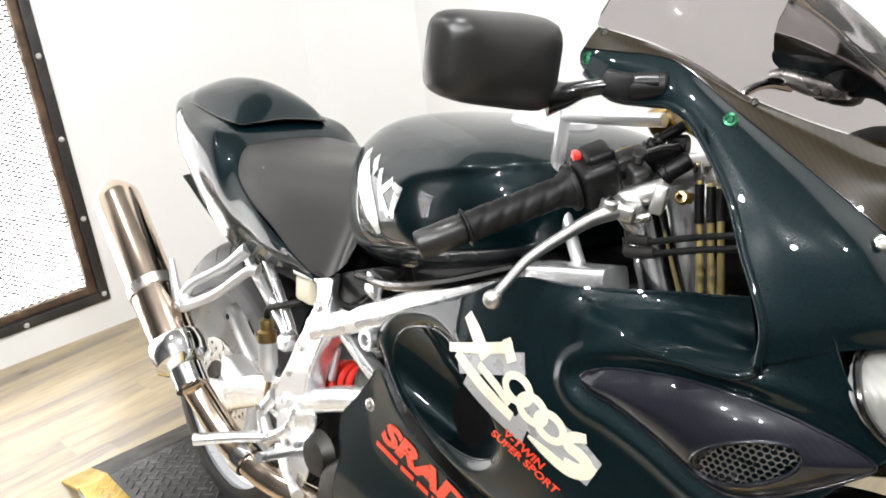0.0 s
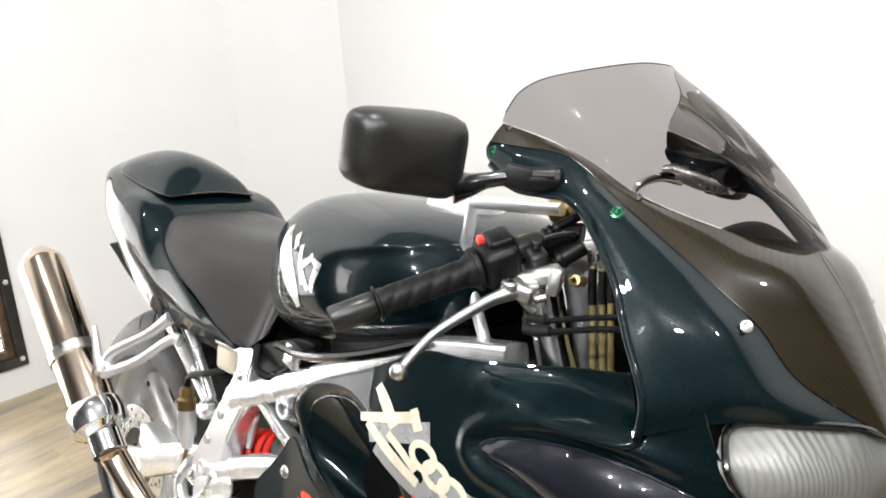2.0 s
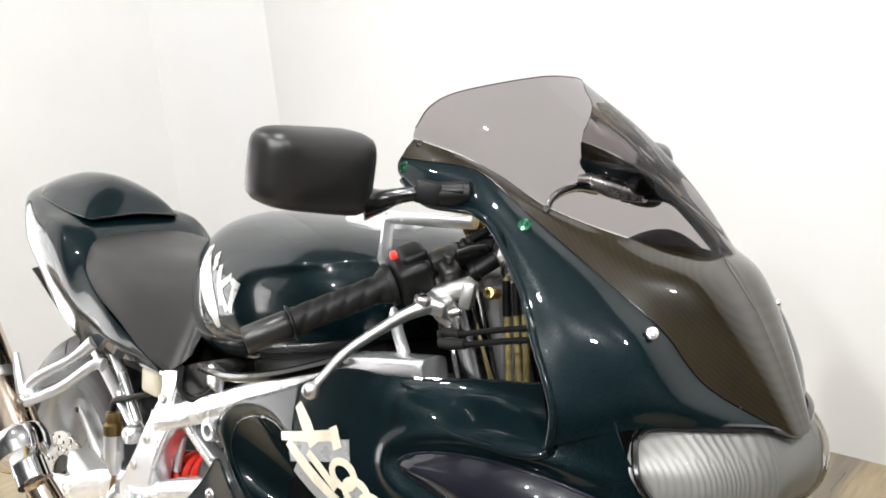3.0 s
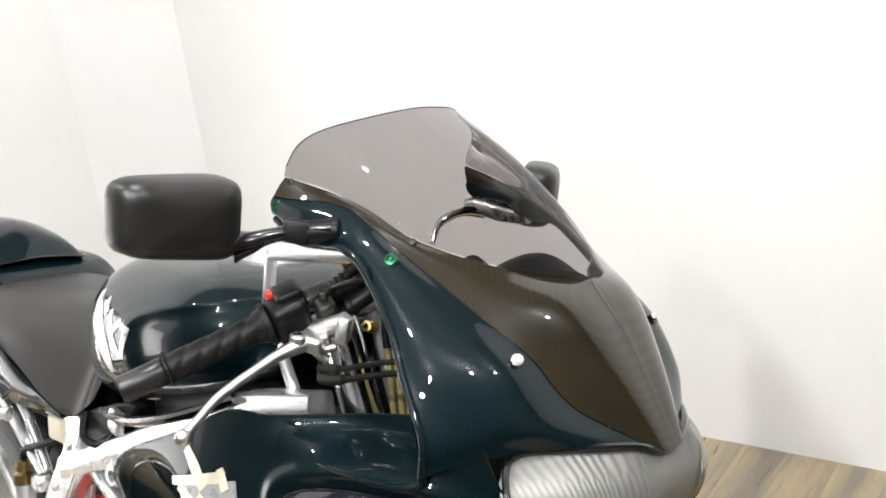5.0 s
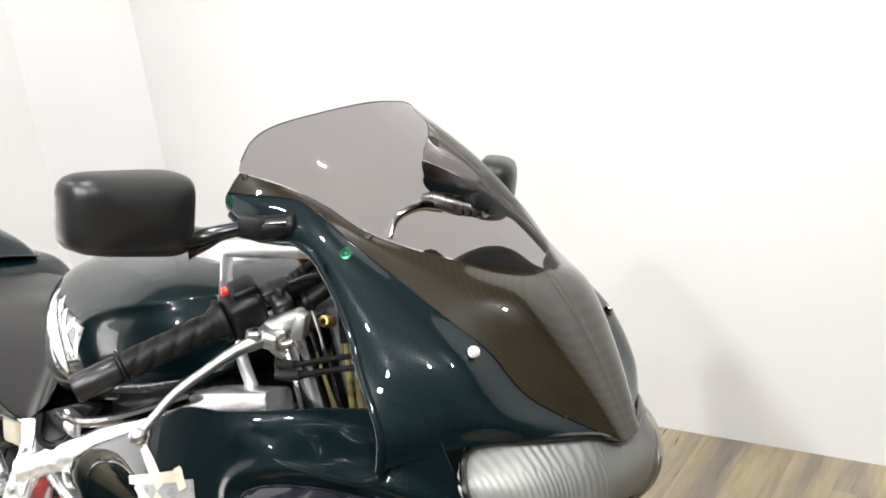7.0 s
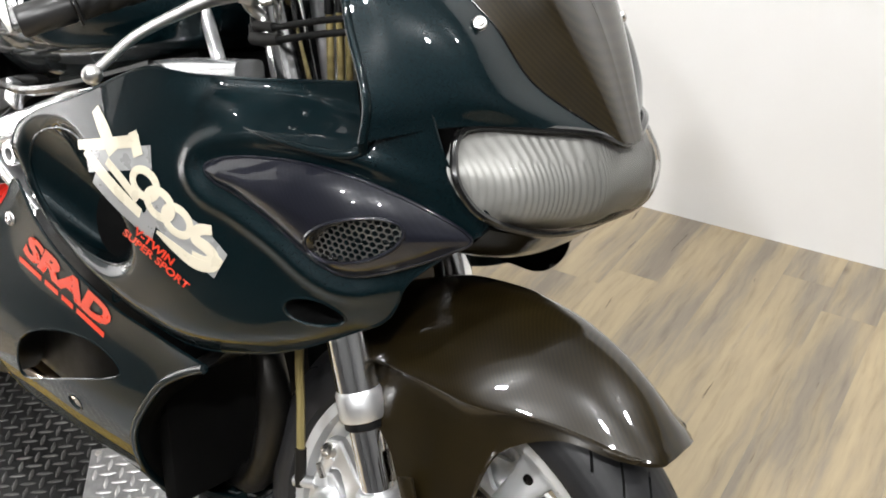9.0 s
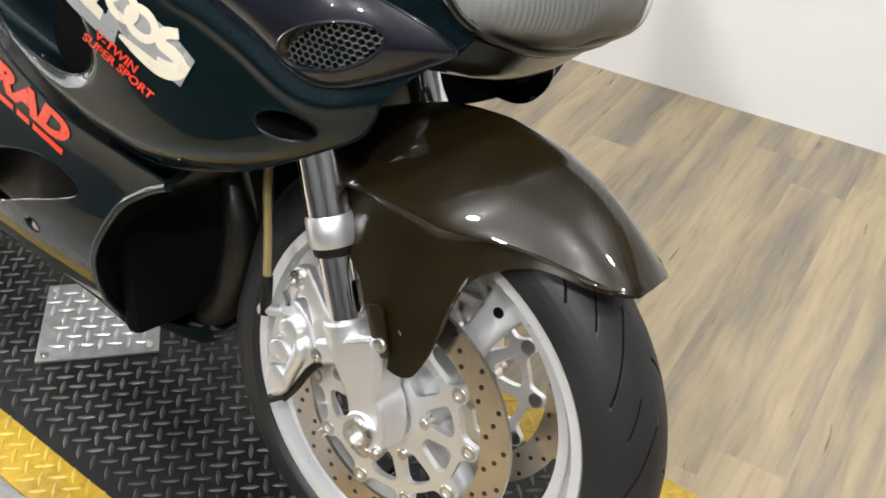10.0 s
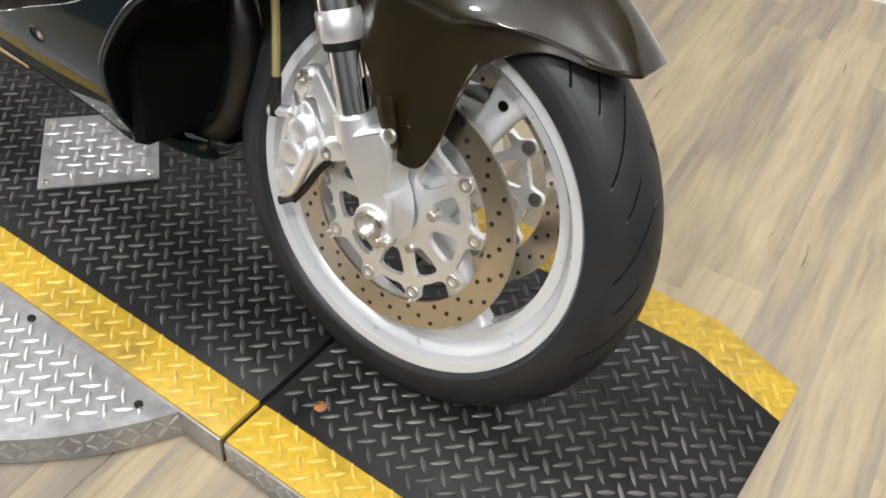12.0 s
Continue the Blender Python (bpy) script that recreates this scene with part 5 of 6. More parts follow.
net = [[V((x, y, z)) for x, y, z in reversed(q)] + [V((x, -y, z)) for x, y, z in q[1:]] for q in FENDER_REAR + FENDER_TIP]
part("front_fender", surf(net, 8, 8, thick=0.003), CARBON, bike, "glossy woven carbon fibre front fender", 60)

fork_x = lambda z: -0.094 - 0.405 * (z - 0.49)
fd = V((0.405, 0, -1)).normalized()
for s in (-1, 1):
    y = 0.1 * s
    leg = part("fork_leg", rod((fork_x(0.945), y, 0.945), (fork_x(0.51), y, 0.51), 0.0235, n=40), POLISH, bike, "polished upside-down fork leg")
    part("fork_collar", lathe([(0.0, 0), (0.024, 0), (0.0262, 0.004), (0.0265, 0.03), (0.0245, 0.034), (0.0, 0.034)], (fork_x(0.515), y, 0.515), fd, 28), CAST, leg)
    part("dust_seal", rod((fork_x(0.484), y, 0.484), (fork_x(0.474), y, 0.474), 0.0228, n=24), PLASTIC, leg)
    part("stanchion", rod((fork_x(0.50), y, 0.50), (fork_x(0.36), y, 0.36), 0.0195, n=28), CHROME, leg, "chrome fork tube")
    fa, fv = V((-0.052, y, 0.402)), V((0.060, 0, -0.105)).normalized()
    ya, yb2 = sorted((s * 0.078, s * 0.124))
    plate([(-0.060, 0.376), (-0.056, 0.390), (-0.048, 0.396), (-0.014, 0.415), (-0.005, 0.415), (0.006, 0.400), (0.010, 0.372), (0.012, 0.350), (0.020, 0.338), (0.027, 0.318), (0.030, 0.296), (0.028, 0.282), (0.018, 0.274), (-0.002, 0.273), (-0.013, 0.280), (-0.020, 0.302), (-0.027, 0.325), (-0.037, 0.341), (-0.050, 0.358)], ya, yb2, CAST, "fork_foot", "cast silver fork foot", (), leg, 0.006)
    part("foot_collar", lathe([(0.0, 0.0), (0.0235, 0.0), (0.026, 0.003), (0.026, 0.030), (0.0, 0.030)], (fork_x(0.408), y, 0.408), fd, 32), CAST, leg)
    part("caliper_lug", block((0.045, 0.02, 0.030), pose(-0.070, s * 0.098, 0.358, 0, -28), 0.006, 3), CAST, leg)
    part("axle_clamp", lathe([(0.0, 0.0), (0.023, 0.0), (0.024, 0.004), (0.024, 0.041), (0.022, 0.043), (0.0125, 0.043), (0.0125, 0.036), (0.0, 0.036)], (0, s * 0.084, 0.30), (0, s, 0), 32), CAST, leg, "", 40)
    part("axle_end", lathe([(0.0, -0.012), (0.0118, -0.012), (0.0122, 0.0), (0.0175, 0.0), (0.0185, -0.003), (0.0185, -0.02), (0, -0.02)], (0, s * 0.134, 0.30), (0, s, 0), 24), STEEL, leg)
    part("axle_bore", rod((0, s * 0.1215, 0.30), (0, s * 0.1235, 0.30), 0.0116, n=24), RECESS_SHADE, leg)
    for px in (0.011, 0.024):
        part("pinch_bolt", rod((px, s * 0.112, 0.284 + 0.3 * (px - 0.011)), (px + 0.002, s * 0.131, 0.282 + 0.3 * (px - 0.011)), 0.0068, n=14), STEEL, leg)
    screw((0.003, s * 0.122, 0.413), (0, s, 0), 0.0085, STEEL, "fender_bolt", leg)
    # caliper
    ya, yb2 = sorted((s * 0.062, s * 0.104))
    cal = plate([(-0.152, 0.386), (-0.130, 0.392), (-0.112, 0.378), (-0.098, 0.354), (-0.090, 0.338), (-0.104, 0.316), (-0.118, 0.288), (-0.135, 0.260), (-0.149, 0.251), (-0.158, 0.266), (-0.161, 0.31), (-0.159, 0.352)], ya, yb2, CAST, "brake_caliper", "silver six-piston brake caliper")
    for px, pz, pr in ((-0.127, 0.361, 0.0150), (-0.137, 0.328, 0.0160), (-0.138, 0.291, 0.0165)):
        part("piston_cap", lathe([(0.0, 0.013), (pr - 0.004, 0.013), (pr - 0.001, 0.0115), (pr, 0.008), (pr + 0.0015, -0.004), (0.0, -0.004)], (px, s * 0.104, pz), (0, s, 0), 28), CAST, cal)
    part("caliper_ridge", tube([(-0.118, s * 0.106, 0.352), (-0.111, s * 0.107, 0.338), (-0.121, s * 0.107, 0.308), (-0.131, s * 0.107, 0.278), (-0.144, s * 0.106, 0.262)], [0.006, 0.009, 0.009, 0.008, 0.006], 12, 5), CAST, cal)
    part("pad_slot", tube([(-0.086, s * 0.096, 0.336), (-0.101, s * 0.101, 0.312), (-0.115, s * 0.101, 0.284), (-0.132, s * 0.101, 0.257)], 0.0045, 8, 4), DARKM, cal)
    ya, yb2 = sorted((s * 0.086, s * 0.100))
    plate([(-0.147, 0.414), (-0.142, 0.431), (-0.124, 0.437), (-0.108, 0.421), (-0.084, 0.396), (-0.056, 0.392), (-0.056, 0.352), (-0.078, 0.340), (-0.096, 0.350), (-0.108, 0.376), (-0.120, 0.400), (-0.134, 0.396)], ya, yb2, CAST, "caliper_bracket", "", (), cal)
    part("caliper_neck", tube([(-0.134, s * 0.100, 0.414), (-0.140, s * 0.102, 0.396), (-0.140, s * 0.104, 0.376)], [0.008, 0.007, 0.010], 12, 4), CAST, cal)
    for px, pz in ((-0.135, 0.421), (-0.088, 0.345)):
        part("caliper_bolt", lathe([(0.0, 0.004), (0.0045, 0.004), (0.005, 0.009), (0.0085, 0.008), (0.0095, 0.0), (0.0, 0.0)], (px, s * 0.100, pz), (0, s, 0), 16), STEEL, cal)
    part("bridge_bolt", rod((-0.145, s * 0.107, 0.374), (-0.174, s * 0.113, 0.367), 0.0072, n=16), CAST, cal)
    part("bleed_nipple", rod((-0.135, s * 0.108, 0.388), (-0.142, s * 0.110, 0.404), 0.004, n=8), STEEL, cal)
    part("pad_pin", rod((-0.132, s * 0.10, 0.262), (-0.146, s * 0.113, 0.254), 0.0055, n=8), DARKM, cal)
    part("brake_hose", tube([(-0.166, s * 0.112, 0.375), (-0.170, s * 0.110, 0.40), (-0.184, s * 0.102, 0.46), (-0.196, s * 0.098, 0.52), (-0.20, s * 0.09, 0.57), (-0.21, s * 0.07, 0.63)], 0.0052, 8, 6), HOSE, bike, "braided gold brake hose")
    part("hose_fitting", tube([(-0.165, s * 0.113, 0.364), (-0.167, s * 0.112, 0.385), (-0.171, s * 0.110, 0.41)], 0.0068, 10), DARKM, cal)
    part("stanchion_guard", block((0.02, 0.006, 0.06), pose(-0.005, s * 0.117, 0.425, 0, -20), 0.003), CARBON, leg)
# clamps
for z, w in ((0.93, 0.045), (0.70, 0.05)):
    part("fork_clamp", block((w * 1.6, 0.26, 0.03), pose(fork_x(z) - 0.02, 0, z, 0, -21), 0.008, 3), CAST, bike, "silver fork clamp")
part("steering_stem", rod((fork_x(0.93) - 0.03, 0, 0.95), (fork_x(0.70) - 0.03, 0, 0.68), 0.022, n=20), CAST, bike)
part("fork_cap", rod((fork_x(0.945), -0.1, 0.945), (fork_x(0.965), -0.1, 0.965), 0.022, n=6), GOLD, bike)

# right handlebar with grip, switch, brake master cylinder and lever
G0, G1 = V((-0.351, -0.334, 0.871)), V((-0.280, -0.200, 0.930))
gd = (G1 - G0).normalized()
bar = part("handlebar", tube([G0, G1, (-0.235, -0.115, 0.965), (-0.228, -0.10, 0.968)], 0.011, 14), GLOSS, bike, "black handlebar")
prof = [(0.0, 0.0), (0.0135, 0.0), (0.015, 0.003), (0.0155, 0.048), (0.014, 0.050)]
part("bar_end", lathe(prof + [(0.0, 0.050)], G0, gd, 24), SHELL, bar, "black bar end weight")
gl = (G1 - G0).length
rows, n = [], 36
m = axis_matrix(G0, gd)
for k in range(61):
    t = k / 60
    h = 0.051 + t * (gl - 0.051)
    r0 = 0.0158 + (0.004 if t < 0.03 else 0) + (0.005 * max(0, (t - 0.9) / 0.1))
    ringp = []
    for j in range(n):
        a = 2 * math.pi * j / n
        gr = 0.0 if t < 0.05 or t > 0.92 else (-0.0011 if ((a * 3 / (2 * math.pi) + t * 5) % 1.0) < 0.3 else 0.0)
        ringp.append(m @ V(((r0 + gr) * math.cos(a), (r0 + gr) * math.sin(a), h)))
    rows.append(ringp)
part("grip", capped(grid_bm(rows, True)), GRIP, bar, "black ribbed rubber throttle grip", 25)
part("grip_flange", lathe([(0.0, 0), (0.024, 0), (0.025, 0.003), (0.024, 0.006), (0.0, 0.006)], G1, gd, 24), GRIP, bar)
sw = part("switch_housing", join(moved(block((0.052, 0.046, 0.042), None, 0.009, 3), axis_matrix(G1 + gd * 0.029, gd, 0.3)), moved(block((0.034, 0.03, 0.03), None, 0.006, 3), axis_matrix(G1 + gd * 0.03 + V((0.0, 0.0, 0.018)), gd, 0.3))), PLASTIC, bar, "black switch housing with red kill switch")
part("kill_switch", block((0.026, 0.017, 0.014), pose(-0.280, -0.181, 0.960, 0, 0, 60), 0.004, 3), RED, sw, "red kill switch")
part("start_button", rod((-0.238, -0.19, 0.925), (-0.228, -0.196, 0.925), 0.006, n=12), GLOSS, sw)
mc = part("brake_master_cylinder", join(rod((-0.243, -0.164, 0.922), (-0.203, -0.146, 0.938), 0.0115, n=20), block((0.030, 0.030, 0.018), pose(-0.227, -0.176, 0.917, 8, 12, 25), 0.005, 3), block((0.014, 0.024, 0.030), pose(-0.205, -0.150, 0.929, 0, 10, 30), 0.004, 2),
                                        tube([(-0.231, -0.172, 0.914), (-0.232, -0.164, 0.902), (-0.224, -0.156, 0.893)], [0.008, 0.0065, 0.006], 12, 4)), LEVER, bar, "silver brake master cylinder")
part("lever_pivot", lathe([(0, 0.007), (0.0075, 0.007), (0.0095, 0.005), (0.0100, -0.008), (0, -0.008)], (-0.231, -0.193, 0.921), (0.2, -0.1, 1), 28), LEVER, mc)
lv = part("brake_lever", tube([(-0.219, -0.164, 0.920), (-0.229, -0.190, 0.915), (-0.235, -0.215, 0.908), (-0.238, -0.245, 0.8965), (-0.2405, -0.275, 0.884), (-0.241, -0.295, 0.874), (-0.238, -0.318, 0.860), (-0.2355, -0.334, 0.850)], [0.0075, 0.0085, 0.0070, 0.0058, 0.0052, 0.0048, 0.0045, 0.0046], 14, 6), LEVER, mc, "silver brake lever with a ball end")
part("lever_ball", lathe([(0.0088 * math.sin(math.pi * k / 12), -0.0088 * math.cos(math.pi * k / 12)) for k in range(13)], (-0.235, -0.337, 0.848), (0, 0, 1), 20), LEVER, lv)
part("adjuster_screw", rod((-0.216, -0.168, 0.908), (-0.206, -0.160, 0.912), 0.0045, n=10), STEEL, mc)
clampM = axis_matrix((-0.239, -0.146, 0.945), gd, 0.5)
part("lever_bracket", join(moved(block((0.032, 0.036, 0.022), None, 0.006, 3), clampM), moved(block((0.020, 0.020, 0.034), None, 0.005, 2), clampM @ Matrix.Translation((0.014, 0.012, 0))), moved(block((0.022, 0.016, 0.016), None, 0.004, 2), clampM @ Matrix.Translation((-0.016, -0.014, 0.002))), rod((-0.256, -0.150, 0.952), (-0.246, -0.158, 0.966), 0.0055, n=12), rod((-0.232, -0.156, 0.962), (-0.228, -0.160, 0.971), 0.006, n=12)), SHELL, bar, "black lever clamp")
part("switch_barrel", join(rod((-0.238, -0.124, 0.937), (-0.210, -0.100, 0.964), 0.0095, n=18), rod((-0.231, -0.118, 0.944), (-0.226, -0.114, 0.949), 0.0115, n=18)), PLASTIC, bar, "black switch barrel")
part("reservoir_hose", tube([(-0.274, -0.116, 0.957), (-0.262, -0.108, 0.967), (-0.247, -0.098, 0.981), (-0.230, -0.088, 0.995)], 0.0058, 14, 4), PLASTIC, bar, "black reservoir hose")
for a in (0.15, 0.32, 0.5):
    q = V((-0.268, -0.112, 0.962)).lerp(V((-0.236, -0.0915, 0.990)), a)
    part("hose_clamp", rod(q, q + V((0.0035, 0.0022, 0.0030)), 0.0082, n=16), SHELL, bar)
part("cable_block", join(block((0.030, 0.030, 0.020), pose(-0.262, -0.108, 0.958, 20, 0, 40), 0.006, 2), rod((-0.246, -0.090, 0.972), (-0.228, -0.082, 0.972), 0.013, n=16)), PLASTIC, bar)
part("banjo_bolt", join(lathe([(0.0030, 0.0), (0.0030, 0.003), (0.0060, 0.003), (0.0070, 0.0), (0.0070, -0.010), (0.0030, -0.010)], (-0.2086, -0.112, 0.926), (0.4, -0.85, 0.25), 24, False), rod((-0.2086, -0.108, 0.926), (-0.206, -0.098, 0.924), 0.0065, n=6)), GOLD, bar, "gold banjo fitting")
part("fork_top_cap", join(lathe([(0.0, 0.0), (0.022, 0.0), (0.024, 0.003), (0.024, 0.014), (0.0, 0.014)], (-0.272, -0.098, 0.918), (-0.39, 0, 0.92), 28), rod((-0.277, -0.098, 0.931), (-0.281, -0.098, 0.941), 0.011, n=6)), GLOSS, bike, "black fork cap")
for k, dx in enumerate((0.0, 0.014, 0.026)):
    zz = 0.004 * k
    part("brake_line", tube([(-0.214 + dx, -0.083, 0.958), (-0.206 + dx, -0.086, 0.940), (-0.201 + dx, -0.087, 0.900), (-0.194 + dx, -0.085, 0.840), (-0.190 + dx, -0.080, 0.760)], 0.0040, 10, 5), HOSE, bike, "gold braided brake line")
    part("line_sleeve", tube([(-0.206 + dx, -0.0862, 0.938), (-0.2035 + dx, -0.087, 0.918), (-0.2008 + dx, -0.087, 0.898 + zz)], 0.0050, 10, 3), PLASTIC, bike)
    part("line_fitting", rod((-0.2135 + dx, -0.0832, 0.957), (-0.2065 + dx, -0.0860, 0.941), 0.0056, n=8), STEEL, bike)
for z, r in ((0.8925, 0.0034), (0.880, 0.0036)):
    part("control_cable", tube([(-0.236, -0.158, z + 0.004), (-0.228, -0.160, z - 0.009), (-0.205, -0.159, z - 0.006), (-0.15, -0.154, z + 0.010), (-0.10, -0.146, z + 0.022), (-0.07, -0.130, z + 0.030)], r, 10, 5), PLASTIC, bike, "black control cable")
part("cable_ferrule", tube([(-0.232, -0.160, 0.8715), (-0.215, -0.1595, 0.873), (-0.198, -0.158, 0.8765)], [0.0062, 0.0068, 0.0055], 12), SHELL, bike)
part("cable_ferrule", tube([(-0.229, -0.160, 0.8845), (-0.205, -0.159, 0.8865)], 0.0052, 12), SHELL, bike)
# left handlebar, mostly hidden
part("left_handlebar", tube([(-0.352, 0.345, 0.868), (-0.280, 0.200, 0.930), (-0.23, 0.10, 0.965)], 0.0165, 14), GRIP, bike)
# steering damper brace tubes seen over the tank
part("fairing_stay", join(tube([(-0.387, -0.10, 0.993), (-0.391, -0.10, 0.955), (-0.393, -0.10, 0.917), (-0.369, -0.10, 0.862), (-0.339, -0.10, 0.805), (-0.33, -0.10, 0.78)], 0.0078, 12, 4), tube([(-0.389, -0.10, 0.985), (-0.370, -0.10, 0.988), (-0.30, -0.095, 0.993), (-0.255, -0.09, 0.997)], 0.0078, 12, 3)), CAST, bike, "silver tube stay")
part("damper_mount", rod((-0.285, -0.07, 0.985), (-0.262, -0.062, 1.0), 0.018, n=16), GOLD, bike, "gold anodised mount")
part("yellow_cap", block((0.03, 0.03, 0.018), pose(-0.235, -0.062, 0.992, 0, 20, 20), 0.006, 3), YELLOW_PL, bike)


def mirror(s, yc):
    """A rear-view mirror in a rounded black shell on a jointed stalk."""
    rows = []
    c = V((-0.288, -0.300, 1.056)) if s < 0 else V((-0.287, 0.325, 1.046))
    turn_ = 0.06 if s < 0 else -0.62
    u, w = V((turn_, s * 1, 0.02)).normalized(), V((0.12, 0, 1)).normalized()
    nrm = V((1, -s * turn_, -0.12)).normalized()
    for d, k in ((-0.022, 0.93), (-0.02, 0.97), (-0.012, 1.0), (0.004, 1.0), (0.014, 0.96), (0.022, 0.86), (0.027, 0.66), (0.029, 0.35), (0.0295, 0.02)):
        rg = []
        for j in range(48):
            a = 2 * math.pi * j / 48
            ca, sa = math.cos(a), math.sin(a)
            n = 5.5
            ra = (abs(ca) ** n + abs(sa) ** n) ** (-1 / n)
            taper = 1 - 0.09 * (ra * ca)
            rg.append(c + nrm * d + u * (0.0735 * k * ra * ca) + w * (0.0425 * k * ra * sa * taper + 0.004 * k * (ra * ca)))
        rows.append(rg)
    shell = part("mirror", capped(grid_bm(rows, True)), SHELL, bike, "black plastic rear-view mirror housing", 60)
    glass = [c - nrm * 0.0225 + u * (0.066 * math.cos(a) * (abs(math.cos(a)) ** 5 + abs(math.sin(a)) ** 5) ** -0.2) + w * (0.0355 * math.sin(a) * (abs(math.cos(a)) ** 5 + abs(math.sin(a)) ** 5) ** -0.2) for a in (2 * math.pi * j / 40 for j in range(40))]
    part("mirror_glass", capped(grid_bm([glass, [p - nrm * 0.0012 for p in glass]], True)), CHROME, shell)
    q = lambda x, y, z: V((x, s * y + yc, z))
    part("stalk", tube([q(-0.286, 0.235, 1.022), q(-0.276, 0.222, 1.024), q(-0.262, 0.205, 1.031), q(-0.235, 0.178, 1.038), q(-0.212, 0.160, 1.040)], [0.020, 0.013, 0.0085, 0.0085, 0.010], 12, 5), GLOSS, shell)
    part("stalk_joint", join(block((0.03, 0.022, 0.026), pose(*q(-0.243, 0.183, 1.036), 0, 10, -40 * s), 0.005, 2), rod(q(-0.240, 0.176, 1.034), q(-0.208, 0.152, 1.038), 0.0135, n=20)), PLASTIC, shell)
    return shell


mirror(-1, 0)
mirror(1, 0.035)
# far-side chrome stem and silver perch seen through the screen
part("far_chrome_stem", tube([(-0.317, 0.12, 0.985), (-0.316, 0.135, 1.012), (-0.305, 0.165, 1.026), (-0.293, 0.2, 1.024)], [0.005, 0.006, 0.007, 0.009], 10, 5), CHROME, bike)
fp = part("far_lever_perch", join(tube([(-0.318, 0.19, 1.034), (-0.300, 0.198, 1.034), (-0.268, 0.20, 1.028), (-0.240, 0.20, 1.025), (-0.214, 0.20, 1.024)], [0.007, 0.011, 0.014, 0.012, 0.010], 14, 4)), STEEL, bike, "silver lever perch")
for k in range(3):
    part("perch_stud", rod((-0.248 + 0.013 * k, 0.187, 1.020), (-0.247 + 0.013 * k, 0.184, 1.021), 0.0045, n=12), DARKM, fp)
part("dash_hood", surf([[V(p) for p in r] for r in ([(-0.125, -0.05, 0.965), (-0.12, -0.02, 0.985), (-0.115, 0.022, 0.992), (-0.12, 0.064, 0.985), (-0.125, 0.094, 0.965)], [(-0.085, -0.055, 0.975), (-0.082, -0.02, 1.000), (-0.080, 0.022, 1.008), (-0.082, 0.064, 1.000), (-0.085, 0.099, 0.975)], [(-0.045, -0.045, 0.965), (-0.040, -0.015, 0.985), (-0.035, 0.022, 0.990), (-0.040, 0.059, 0.985), (-0.045, 0.089, 0.965)])], 5, 5, thick=0.003), PLASTIC, bike, "black dash hood behind the screen", 60)
# bracket under the headlight with its round eye
TAB = [(-0.10, 0.645), (-0.04, 0.632), (-0.012, 0.634), (0.006, 0.650), (0.014, 0.672), (0.008, 0.692), (-0.02, 0.70), (-0.09, 0.715)]
part("nose_bracket", sheet(TAB, lambda x, z: 0.09 + 0.2 * (x + 0.05), (oval(-0.021, 0.667, 0.013, 0.012),), 0.005, 0.004), GLOSS, bike, "black bracket below the headlight")
part("chin_panel", surf([[V(p) for p in r] for r in ([(0.05, -0.13, 0.755), (0.068, -0.05, 0.735), (0.07, YC, 0.73), (0.068, 0.08, 0.735), (0.05, 0.16, 0.755)], [(0.01, -0.12, 0.72), (0.02, -0.05, 0.70), (0.02, YC, 0.69), (0.02, 0.08, 0.70), (0.01, 0.15, 0.72)], [(-0.09, -0.10, 0.70), (-0.09, -0.05, 0.68), (-0.09, YC, 0.67), (-0.09, 0.08, 0.68), (-0.09, 0.13, 0.70)])], 4, 4, thick=0.003), GLOSS, bike, "black chin panel")


# ---- frame and rear end ----
def beam(pts, w, h, y, material, name, label="", parent=None):
    """A box-section beam along points (x, z) with rounded corners."""
    pts = [V((a, y, b)) for a, b in pts]
    fine = crom(pts, 5)
    rows = []
    for i, p in enumerate(fine):
        d = (fine[min(i + 1, len(fine) - 1)] - fine[max(i - 1, 0)]).normalized()
        up = V((-d.z, 0, d.x))
        r = []
        for k in range(20):
            a = 2 * math.pi * k / 20
            c, s = math.cos(a), math.sin(a)
            r.append(p + up * h * 0.5 * abs(s) ** 0.45 * (1 if s > 0 else -1) + V((0, w * 0.5 * abs(c) ** 0.45 * (1 if c > 0 else -1), 0)))
        rows.append(r)
    return part(name, capped(grid_bm(rows, True)), material, parent or bike, label, 50)


